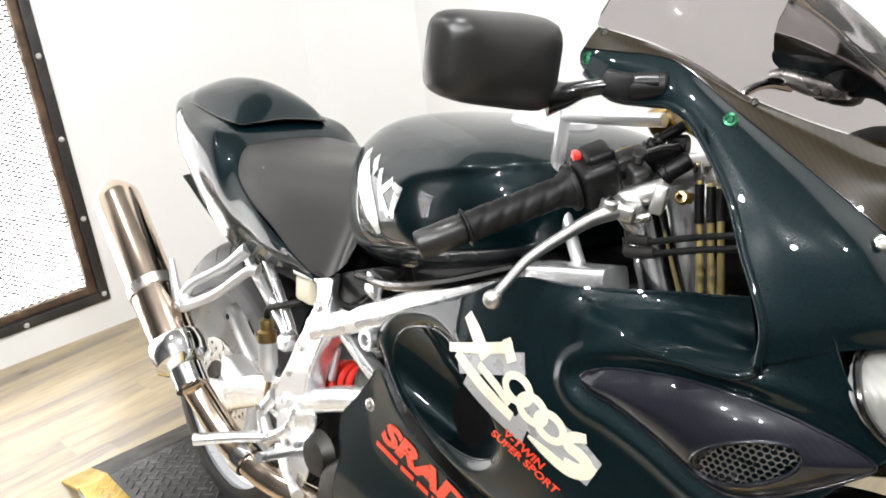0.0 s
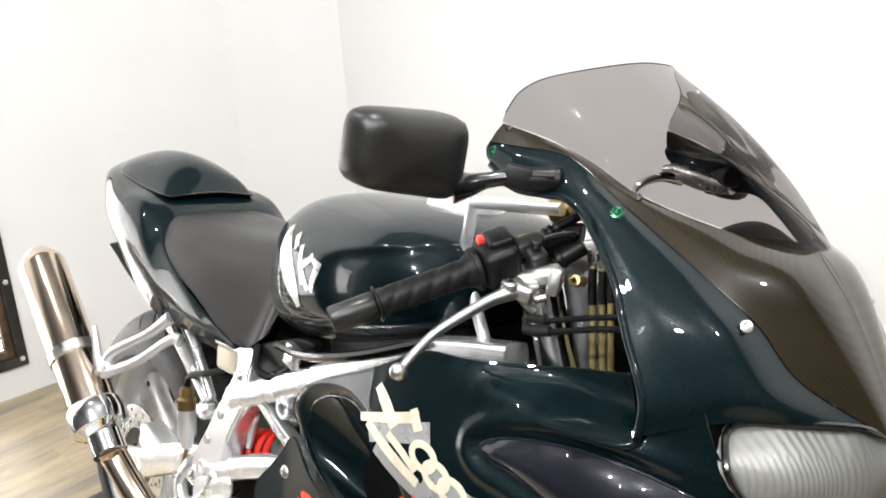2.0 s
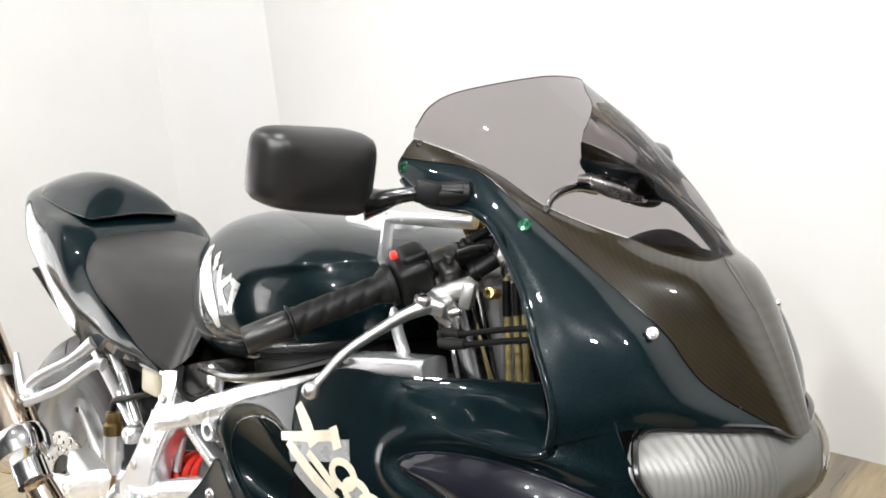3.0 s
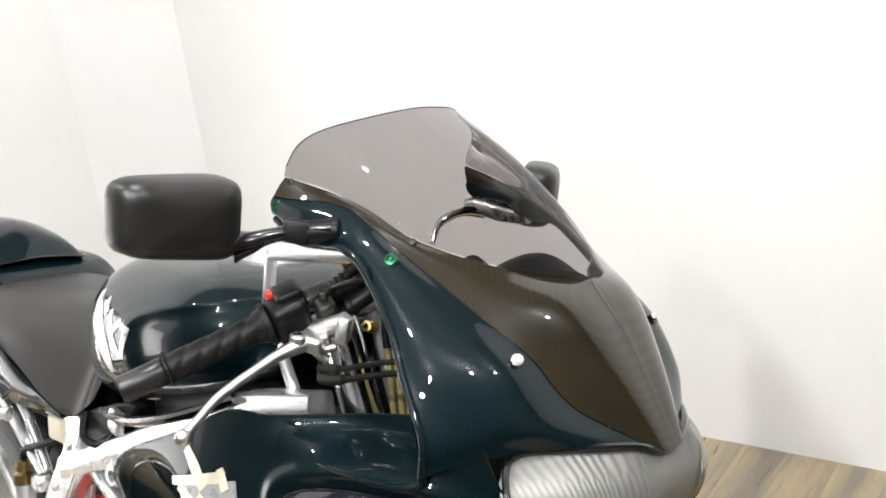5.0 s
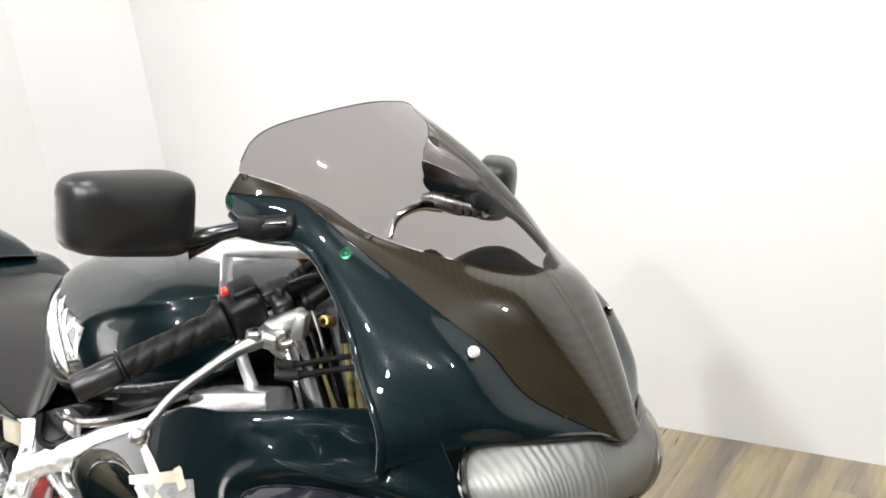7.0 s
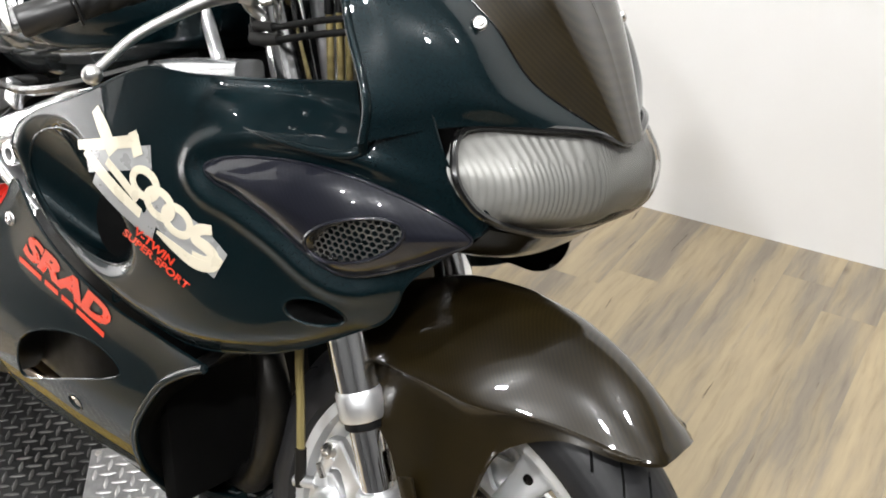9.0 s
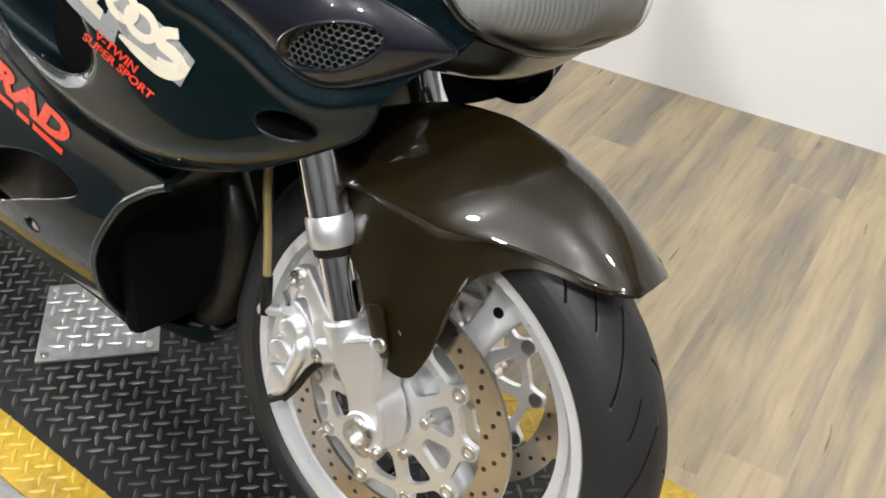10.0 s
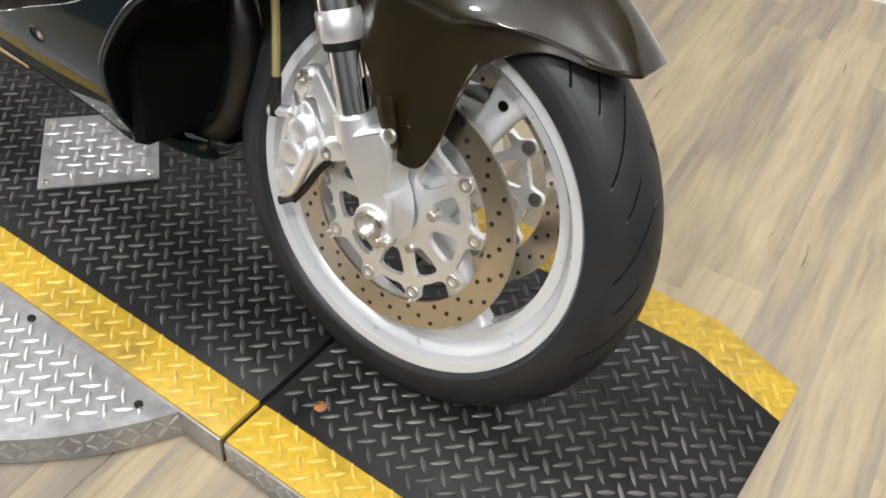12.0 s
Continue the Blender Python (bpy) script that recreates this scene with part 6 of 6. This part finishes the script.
for s in (-1, 1):
    y0, y1 = sorted((s * 0.108, s * 0.140))
    fr = beam([(-0.86, 0.598), (-0.80, 0.622), (-0.70, 0.665), (-0.60, 0.710), (-0.50, 0.755), (-0.40, 0.795), (-0.27, 0.82)], 0.042, 0.040, s * 0.125, ALU, "frame_beam", "polished aluminium frame beam")
    plate([(-0.839, 0.688), (-0.80, 0.694), (-0.803, 0.666), (-0.812, 0.638), (-0.800, 0.605), (-0.826, 0.573), (-0.850, 0.534), (-0.865, 0.49), (-0.885, 0.455), (-0.955, 0.43), (-0.975, 0.45), (-0.955, 0.485), (-0.929, 0.522), (-0.904, 0.563), (-0.868, 0.614), (-0.845, 0.652)], y0, y1, ALU, "pivot_plate", "polished aluminium swingarm pivot casting")
    part("frame_rib", tube([(-0.818, s * 0.140, 0.60), (-0.836, s * 0.141, 0.568), (-0.857, s * 0.141, 0.53), (-0.872, s * 0.140, 0.49)], 0.0055, 10, 4), ALU, fr)
    beam([(-0.965, 0.430), (-0.879, 0.464), (-0.815, 0.492), (-0.756, 0.513), (-0.65, 0.545)], 0.038, 0.040, s * 0.122, ALU, "lower_frame_rail", "polished aluminium frame rail")
    beam([(-0.79, 0.622), (-0.774, 0.610), (-0.734, 0.588), (-0.66, 0.553)], 0.026, 0.021, s * 0.124, ALU, "frame_strut", "")
    beam([(-0.62, 0.695), (-0.59, 0.63), (-0.56, 0.55)], 0.028, 0.030, s * 0.122, ALU, "frame_strut", "")
    part("frame_boss", lathe([(0.0085, 0.006), (0.009, 0.012), (0.016, 0.012), (0.0175, 0.008), (0.0175, -0.012), (0.0085, -0.012)], (-0.701, s * 0.136, 0.630), (0, s, 0), 24, False), ALU, bike)
    part("frame_boss", lathe([(0.0, 0.002), (0.007, 0.002), (0.0075, 0.006), (0.012, 0.006), (0.013, 0.0), (0.013, -0.01), (0.0, -0.01)], (-0.935, s * 0.140, 0.452), (0, s, 0), 24), ALU, bike)
    beam([(-0.96, 0.44), (-1.10, 0.40), (-1.25, 0.335), (-1.36, 0.306)], 0.034, 0.060, 0.025 + s * 0.118, ALU, "swingarm_side", "polished aluminium swingarm")
    part("subframe_tube", join(tube([(-1.235, s * 0.085, 0.70), (-1.16, s * 0.095, 0.655), (-0.955, s * 0.115, 0.545)], 0.0125, 12), tube([(-1.12, s * 0.10, 0.70), (-1.03, s * 0.11, 0.64), (-0.965, s * 0.112, 0.56)], 0.009, 10), tube([(-1.30, s * 0.08, 0.74), (-1.1, s * 0.10, 0.70), (-0.86, s * 0.115, 0.67)], 0.011, 10)), ALU if s < 0 else DARKM, bike, "silver rear subframe tubes")
    part("axle_block", block((0.09, 0.03, 0.055), pose(-1.35, 0.04 + s * 0.128, 0.306), 0.008, 2), CAST, bike)
    part("rear_axle_nut", rod((-1.345, 0.04 + s * 0.12, 0.306), (-1.345, 0.04 + s * 0.155, 0.306), 0.018, n=6), STEEL, bike)
part("subframe_bolt", lathe([(0, 0.012), (0.012, 0.012), (0.016, 0.006), (0.017, -0.01), (0, -0.01)], (-0.955, -0.128, 0.545), (0, -1, 0), 20), ALU, bike)
for x, z in ((-0.885, 0.562), (-0.925, 0.505), (-0.838, 0.64)):
    screw((x, -0.142, z), (0, -1, 0), 0.009, STEEL, "plate_bolt")

# rear brake disc with caliper
rd = V((-1.345, -0.053, 0.306))
disc = part("rear_disc", ring_grid([(0.110, -0.0025), (0.110, 0.0025), (0.062, 0.0025), (0.062, -0.0025)], 80, rd), STEEL, RW, "drilled rear brake disc", 30)
rh = None
for k in range(36):
    a = 2 * math.pi * k / 36
    r = (0.075, 0.087, 0.099)[k % 3]
    m = Matrix.Translation(rd + V((r * math.cos(a), -0.0026, r * math.sin(a))))
    if rh is None:
        rh = part("disc_hole", lathe([(0.004, 0.0), (0.0038, 0.0005), (0.0, 0.0005)], (0, 0, 0), (0, -1, 0), 10), GLOSS, disc)
        rh.matrix_basis = m
    else:
        again("disc_hole", rh, m, disc)
part("rear_disc_carrier", join(ring_grid([(0.066, -0.004), (0.066, 0.004), (0.03, 0.004), (0.03, -0.004)], 40, rd + V((0, 0.004, 0)))), DARKM, RW)
part("rear_caliper", join(block((0.11, 0.05, 0.05), pose(-1.225, -0.065, 0.375, 0, 15), 0.012, 3), block((0.06, 0.035, 0.03), pose(-1.165, -0.07, 0.36, 0, 15), 0.008, 2)), CAST, bike, "silver rear brake caliper")

# exhaust
MA, MB = V((-1.452, -0.222, 0.718)), V((-1.176, -0.214, 0.462))
md = (MB - MA).normalized()
ml = (MB - MA).length
sil = part("silencer", lathe([(0.022, 0.02), (0.022, -0.006), (0.026, -0.010), (0.034, 0.0), (0.042, 0.012), (0.0445, 0.022), (0.0445, ml - 0.03)], MA, md, 48, False), TITAN, bike, "polished steel silencer with heat-tinted sheen", 40)
part("silencer_cap", lathe([(0.0, 0.02), (0.022, 0.019)], MA, md, 32, False), GLOSS, sil)
part("silencer_cone", lathe([(0.0455, ml - 0.04), (0.051, ml - 0.034), (0.053, ml - 0.01), (0.050, ml + 0.008), (0.036, ml + 0.020), (0.031, ml + 0.022), (0.031, ml + 0.060), (0.0, ml + 0.060)], MA, md, 40, False), CHROME, sil, "chrome silencer inlet")
part("silencer_strap", lathe([(0.0448, 0.215), (0.0478, 0.216), (0.0478, 0.236), (0.0448, 0.237)], MA, md, 40, False), STEEL, sil, "steel silencer strap")
part("link_pipe", tube([MB + md * 0.045, (-1.143, -0.2, 0.410), (-1.074, -0.18, 0.344), (-0.999, -0.165, 0.311), (-0.928, -0.15, 0.300), (-0.84, -0.11, 0.28), (-0.70, -0.04, 0.21)], 0.0255, 20, 6), TITAN, bike, "heat-tinted exhaust link pipe")
part("pipe_clamp", lathe([(0.026, 0), (0.0295, 0.001), (0.0295, 0.025), (0.026, 0.026)], (-1.03, -0.172, 0.323), (0.9, 0.15, -0.35), 28, False), CHROME, bike)
part("left_silencer", lathe([(0.0, 0.0), (0.03, 0.0), (0.0445, 0.02), (0.0445, ml), (0.026, ml + 0.05), (0, ml + 0.05)], (MA.x, -MA.y, MA.z), (md.x, -md.y, md.z), 36), TITAN, bike, "polished steel silencer on the far side")
# silencer hanger
hg = part("silencer_hanger", join(tube([(-1.195, -0.200, 0.565), (-1.17, -0.195, 0.60), (-1.10, -0.165, 0.645), (-1.055, -0.145, 0.685)], [0.010, 0.009, 0.009, 0.012], 10, 4), tube([(-1.185, -0.203, 0.555), (-1.10, -0.180, 0.60), (-1.03, -0.160, 0.652), (-1.01, -0.15, 0.655)], [0.010, 0.009, 0.009, 0.012], 10, 4), block((0.03, 0.02, 0.035), pose(-1.19, -0.2, 0.565, 0, 30), 0.005, 2)), CAST, bike, "cast silver silencer hanger")
part("hanger_tab", tube([(-1.205, -0.205, 0.565), (-1.215, -0.207, 0.60), (-1.225, -0.208, 0.635)], [0.010, 0.009, 0.006], 8), CAST, hg)
screw((-1.19, -0.215, 0.56), (0, -1, 0), 0.010, STEEL, "hanger_bolt", hg)
# foot controls
rs = part("footrest_bracket", join(tube([(-0.985, -0.13, 0.44), (-1.01, -0.14, 0.40), (-0.985, -0.145, 0.36)], [0.014, 0.012, 0.014], 10, 4), tube([(-0.985, -0.145, 0.36), (-0.93, -0.14, 0.40), (-0.90, -0.135, 0.45)], [0.014, 0.010, 0.012], 10, 4)), ALU, bike, "polished footrest bracket")
part("footrest", tube([(-0.985, -0.14, 0.365), (-1.02, -0.185, 0.362), (-1.065, -0.245, 0.355)], [0.011, 0.010, 0.011], 12), ALU, rs, "silver knurled footrest")
part("footrest_ring", lathe([(0.010, 0.008), (0.011, 0.014), (0.020, 0.014), (0.022, 0.008), (0.022, -0.01), (0.010, -0.01)], (-0.890, -0.149, 0.393), (0, -1, 0), 28, False), ALU, rs)
plate([(-0.955, 0.42), (-0.90, 0.444), (-0.838, 0.462), (-0.845, 0.413), (-0.868, 0.327), (-0.928, 0.285), (-0.951, 0.34)], -0.145, -0.140, ALU, "heel_plate", "", (), rs)
part("toe_peg", tube([(-0.873, -0.145, 0.385), (-0.873, -0.17, 0.390), (-0.855, -0.235, 0.405)], [0.010, 0.008, 0.009], 12), ALU, rs)
part("brake_pedal", tube([(-0.945, -0.145, 0.365), (-0.90, -0.16, 0.345), (-0.86, -0.17, 0.335), (-0.82, -0.185, 0.34)], [0.010, 0.008, 0.008, 0.010], 10, 4), ALU, rs, "silver brake pedal")
part("shift_rod", tube([(-1.00, -0.135, 0.415), (-0.94, -0.135, 0.40)], 0.005, 8), STEEL, rs)
rmc = part("rear_master_cylinder", lathe([(0.0, 0.0), (0.0165, 0.0), (0.017, 0.045), (0.012, 0.052), (0.010, 0.07), (0, 0.07)], (-1.032, -0.12, 0.520), (0.08, 0, -1), 20), CAST, bike, "rear brake master cylinder with a gold cap")
part("cylinder_cap", lathe([(0.0, 0.0), (0.011, 0.0), (0.013, 0.012), (0.011, 0.018), (0.017, 0.022), (0.017, 0.040), (0.0, 0.040)], (-1.036, -0.12, 0.560), (0.08, 0, -1), 20), GOLD, rmc)
part("push_rod", rod((-1.027, -0.12, 0.452), (-1.047, -0.122, 0.375), 0.0045), GOLD, rmc)
part("shock_link", rod((-0.844, -0.10, 0.567), (-0.858, -0.10, 0.505), 0.0065), CAST, bike)
part("fluid_reservoir", block((0.05, 0.035, 0.045), pose(-0.915, -0.105, 0.645), 0.008, 3), FLUID, bike, "cream brake fluid reservoir")
part("reservoir_cap", block((0.055, 0.04, 0.012), pose(-0.915, -0.105, 0.672), 0.004, 2), CAST, bike)
part("rear_hose", tube([(-1.05, -0.11, 0.54), (-1.03, -0.12, 0.58), (-0.98, -0.12, 0.60), (-0.93, -0.11, 0.62)], 0.006, 8, 4), PLASTIC, bike)
# red suspension spring
sp = []
for k in range(7 * 16 + 1):
    a = 2 * math.pi * k / 16
    sp.append((-0.90 + 0.17 * k / 112, -0.062 + 0.034 * math.cos(a), 0.478 + 0.05 * k / 112 + 0.034 * math.sin(a)))
part("shock_spring", tube(sp, 0.0062, 8), RED, bike, "red coil spring")
part("damper_body", rod((-0.92, -0.062, 0.472), (-0.68, -0.062, 0.543), 0.022, n=20), DARKM, bike)
part("link_hose", tube([(-0.80, -0.085, 0.57), (-0.83, -0.095, 0.61), (-0.82, -0.095, 0.65), (-0.78, -0.09, 0.66)], 0.007, 8, 4), CAST, bike)
# underseat plastics and clutter
part("inner_rear_fender", surf([[V(p) for p in r] for r in ([(-0.98, -0.08, 0.62), (-1.00, 0, 0.64), (-0.98, 0.08, 0.62)], [(-1.08, -0.095, 0.67), (-1.10, 0, 0.69), (-1.08, 0.095, 0.67)], [(-1.25, -0.10, 0.68), (-1.27, 0, 0.70), (-1.25, 0.10, 0.68)], [(-1.45, -0.08, 0.74), (-1.46, 0, 0.75), (-1.45, 0.08, 0.74)])], 5, 5, thick=0.003), PLASTIC, bike, "black inner rear fender")
part("battery_box", block((0.24, 0.19, 0.12), pose(-0.95, 0, 0.69), 0.02, 2), PLASTIC, bike, "black battery box")
plate([(-0.84, 0.66), (-0.80, 0.70), (-0.76, 0.715), (-0.70, 0.735), (-0.66, 0.735), (-0.72, 0.69), (-0.79, 0.655)], -0.128, -0.11, PLASTIC, "side_cover", "black side cover")
part("fuel_hose", tube([(-0.80, -0.13, 0.70), (-0.78, -0.145, 0.67), (-0.74, -0.14, 0.665), (-0.71, -0.13, 0.69), (-0.72, -0.12, 0.72)], 0.006, 8, 5), PLASTIC, bike, "black fuel hose")
part("tank_bracket", block((0.03, 0.012, 0.035), pose(-0.685, -0.145, 0.715, 0, 15), 0.003), ALU, bike)
part("tank_trim", tube([(-0.74, -0.135, 0.716), (-0.62, -0.165, 0.735), (-0.50, -0.172, 0.77), (-0.40, -0.15, 0.81)], 0.007, 8, 4), GLOSS, bike)
part("clutch_cover", join(lathe([(0.0, 0.03), (0.05, 0.028), (0.062, 0.018), (0.066, 0.0), (0.066, -0.02), (0, -0.02)], (-0.73, -0.145, 0.36), (0, -1, 0), 32), lathe([(0.0, 0.02), (0.03, 0.018), (0.04, 0.0), (0, 0)], (-0.82, -0.14, 0.40), (0, -1, 0), 24)), DARKM, bike, "grey clutch cover")
part("side_stand", tube([(-0.78, 0.12, 0.26), (-0.80, 0.20, 0.16), (-0.82, 0.265, 0.072)], 0.011, 12), PLASTIC, bike, "black side stand")
part("stand_foot", block((0.05, 0.045, 0.008), LIFT @ pose(*(LEAN_M @ V((-0.82, 0.268, 0.066))).xy, 0.005), 0.002), PLASTIC, bike)
part("airbox", block((0.30, 0.20, 0.09), pose(-0.52, 0, 0.755, 0, -18), 0.02, 2), PLASTIC, bike)
part("cylinder_head_cover", join(block((0.10, 0.16, 0.06), pose(-0.335, -0.02, 0.755, 0, -25), 0.012, 3), rod((-0.30, -0.09, 0.77), (-0.30, -0.13, 0.77), 0.022, n=18)), DARKM, bike, "dark cast engine cover")
part("air_duct", block((0.27, 0.05, 0.20), pose(-0.215, 0.06, 0.80, 0, -8), 0.02, 3), PLASTIC, bike, "black ram air duct")
part("radiator", block((0.03, 0.30, 0.14), pose(-0.20, 0.0, 0.62, 0, -15), 0.006), DARKM, bike, "black radiator")


# ---- decals ----
def tank_y(x, z):
    hit = TANK_TREE.ray_cast(V((x, -1, z)), V((0, 1, 0)))[0]
    return hit.y if hit else -0.15


def stroke(pts, w, f, off=0.0012, smooth=6):
    """A painted band of width w along points (x, z) of a side surface."""
    fine = crom([(x, z, 0) for x, z in pts], smooth)
    rows = []
    ws = list(w) if isinstance(w, (list, tuple)) else [w] * len(pts)
    wf = [q.x for q in crom([(a, 0, 0) for a in ws], smooth)]
    for i, p in enumerate(fine):
        d = (fine[min(i + 1, len(fine) - 1)] - fine[max(i - 1, 0)]).normalized()
        n = V((-d.y, d.x, 0))
        row = []
        for k in (-1, -0.33, 0.33, 1):
            q = p + n * wf[i] * 0.5 * k
            row.append(V((q.x, f(q.x, q.y) - off, q.y)))
        rows.append(row)
    bm = grid_bm(rows)
    bmesh.ops.recalc_face_normals(bm, faces=bm.faces)
    if sum(fc.normal.y for fc in bm.faces) > 0:
        bmesh.ops.reverse_faces(bm, faces=bm.faces)
    return thicken(bm, 0.0004)


def loop_stroke(cx, cz, a, b, tilt, w, f, off=0.0012):
    pts = oval(cx, cz, a, b, tilt, 12)
    return stroke(pts + pts[:2], w, f, off)


def lettering(text, x0, z0, x1, z1, height, f, shear=0.3, off=0.0013, bold=0.012):
    """Words set in the built-in font along a line on a side surface."""
    cu = bpy.data.curves.new("words", "FONT")
    cu.body, cu.size, cu.shear, cu.extrude = text, 1.0, shear, 0.0
    cu.resolution_u, cu.offset = 3, bold
    tmp = new("words", cu)
    me = bpy.data.meshes.new_from_object(tmp.evaluated_get(bpy.context.evaluated_depsgraph_get()))
    bpy.data.objects.remove(tmp)
    bm = bmesh.new()
    bm.from_mesh(me)
    bpy.data.meshes.remove(me)
    bmesh.ops.remove_doubles(bm, verts=bm.verts, dist=1e-4)
    bmesh.ops.triangulate(bm, faces=bm.faces)
    bmesh.ops.subdivide_edges(bm, edges=bm.edges[:], cuts=1)
    us, vs = [v.co.x for v in bm.verts], [v.co.y for v in bm.verts]
    u0, u1, v0, v1 = min(us), max(us), min(vs), max(vs)
    d = V((x1 - x0, z1 - z0))
    n = V((-d.y, d.x)).normalized()
    for v in bm.verts:
        a, b = (v.co.x - u0) / (u1 - u0), (v.co.y - v0) / (v1 - v0)
        x, z = x0 + d.x * a + n.x * b * height, z0 + d.y * a + n.y * b * height
        v.co = (x, f(x, z) - off, z)
    bmesh.ops.recalc_face_normals(bm, faces=bm.faces)
    if sum(fc.normal.y for fc in bm.faces) > 0:
        bmesh.ops.reverse_faces(bm, faces=bm.faces)
    return bm


SHADE = (([(-0.396, 0.722), (-0.350, 0.736), (-0.300, 0.750)], 0.024), ([(-0.380, 0.712), (-0.335, 0.690), (-0.292, 0.672)], 0.024), ([(-0.296, 0.704), (-0.266, 0.688), (-0.236, 0.676), (-0.205, 0.660)], [0.032, 0.038, 0.042, 0.034]))
for pts, w in SHADE:
    part("badge_shadow", stroke([(x + 0.006, z - 0.006) for x, z in pts], w, side_y, 0.0008), GREY_DECAL, side, "grey shadow of the model badge", smooth=False)
badge = ((stroke([(-0.386, 0.773), (-0.366, 0.756), (-0.346, 0.736)], [0.012, 0.017, 0.015], side_y, 0.0013), "badge_bar"), (stroke([(-0.408, 0.729), (-0.362, 0.742), (-0.312, 0.757)], [0.010, 0.012, 0.013], side_y, 0.0018), "badge_bar"), (stroke([(-0.322, 0.764), (-0.309, 0.742)], [0.011, 0.013], side_y, 0.0022), "badge_bar"),
         (stroke([(-0.394, 0.727), (-0.346, 0.703), (-0.303, 0.682)], [0.012, 0.014, 0.012], side_y, 0.0013), "badge_bar"), (stroke([(-0.354, 0.726), (-0.328, 0.712), (-0.306, 0.696)], [0.009, 0.010, 0.009], side_y, 0.0018), "badge_bar"),
         (loop_stroke(-0.297, 0.716, 0.0172, 0.0128, -25, 0.0086, side_y, 0.0018), "badge_ring"), (loop_stroke(-0.276, 0.700, 0.0172, 0.0128, -25, 0.0086, side_y, 0.0022), "badge_ring"), (loop_stroke(-0.253, 0.688, 0.0172, 0.0128, -25, 0.0086, side_y, 0.0018), "badge_ring"),
         (stroke([(-0.210, 0.690), (-0.226, 0.686), (-0.230, 0.676), (-0.216, 0.670), (-0.206, 0.663), (-0.216, 0.655), (-0.234, 0.657)], [0.010, 0.012, 0.012, 0.013, 0.012, 0.011, 0.009], side_y, 0.0020), "badge_curve"), (stroke([(-0.280, 0.669), (-0.256, 0.658), (-0.230, 0.649), (-0.208, 0.652), (-0.198, 0.664)], [0.004, 0.011, 0.013, 0.012, 0.009], side_y, 0.0024), "badge_curve"))
for bm, nm in badge:
    part(nm, bm, CREAM, side, "cream badge shape", smooth=False)
def islands(bm):
    """Splits a mesh into its separate pieces."""
    left, out = set(bm.verts), []
    while left:
        todo = [left.pop()]
        grp = {todo[0]}
        while todo:
            for e in todo.pop().link_edges:
                for v in e.verts:
                    if v in left:
                        left.discard(v)
                        grp.add(v)
                        todo.append(v)
        b = bm.copy()
        idx = {v.index for v in grp}
        b.verts.ensure_lookup_table()
        bmesh.ops.delete(b, geom=[v for v in b.verts if v.index not in idx], context="VERTS")
        out.append(b)
    return out


def letters(bm, parent, label):
    bm.verts.index_update()
    for b in islands(bm):
        part("letter", b, RED_DECAL, parent, label, smooth=False)
    bm.free()


letters(lettering("SRAD", -0.578, 0.541, -0.412, 0.489, 0.041, side_y, 0.30, 0.0013, 0.055), low, "red letter of the word SRAD")
letters(lettering("V-TWIN", -0.315, 0.655, -0.262, 0.633, 0.012, side_y, 0.3, 0.0013, 0.03), side, "red letter of the word V-TWIN")
letters(lettering("SUPER SPORT", -0.337, 0.648, -0.243, 0.611, 0.0115, side_y, 0.3, 0.0013, 0.03), side, "red letter of the words SUPER SPORT")
x = -0.588
for wl in (0.045, 0.026, 0.022, 0.052):
    t0, t1 = (x + 0.588) / 0.17, (x + wl + 0.588) / 0.17
    part("small_print", stroke([(x, 0.530 - 0.047 * t0), (x + wl, 0.530 - 0.047 * t1)], 0.0075, side_y), RED_DECAL, low, "", smooth=False)
    x += wl + 0.007
# silver shapes on the tank
for pts, w in (([(-0.706, 0.905), (-0.690, 0.880), (-0.665, 0.855), (-0.640, 0.828), (-0.630, 0.806)], [0.014, 0.034, 0.040, 0.030, 0.012]), ([(-0.664, 0.902), (-0.648, 0.885)], 0.012), ([(-0.634, 0.892), (-0.612, 0.842)], 0.010), ([(-0.621, 0.864), (-0.592, 0.884)], 0.010), ([(-0.618, 0.862), (-0.596, 0.838)], 0.010), ([(-0.574, 0.880), (-0.588, 0.838)], 0.010), ([(-0.588, 0.880), (-0.572, 0.874)], 0.008)):
    part("tank_emblem_bar", stroke(pts, w, tank_y, 0.0012), SILVER_DECAL, tk, "silver emblem bar", smooth=False)
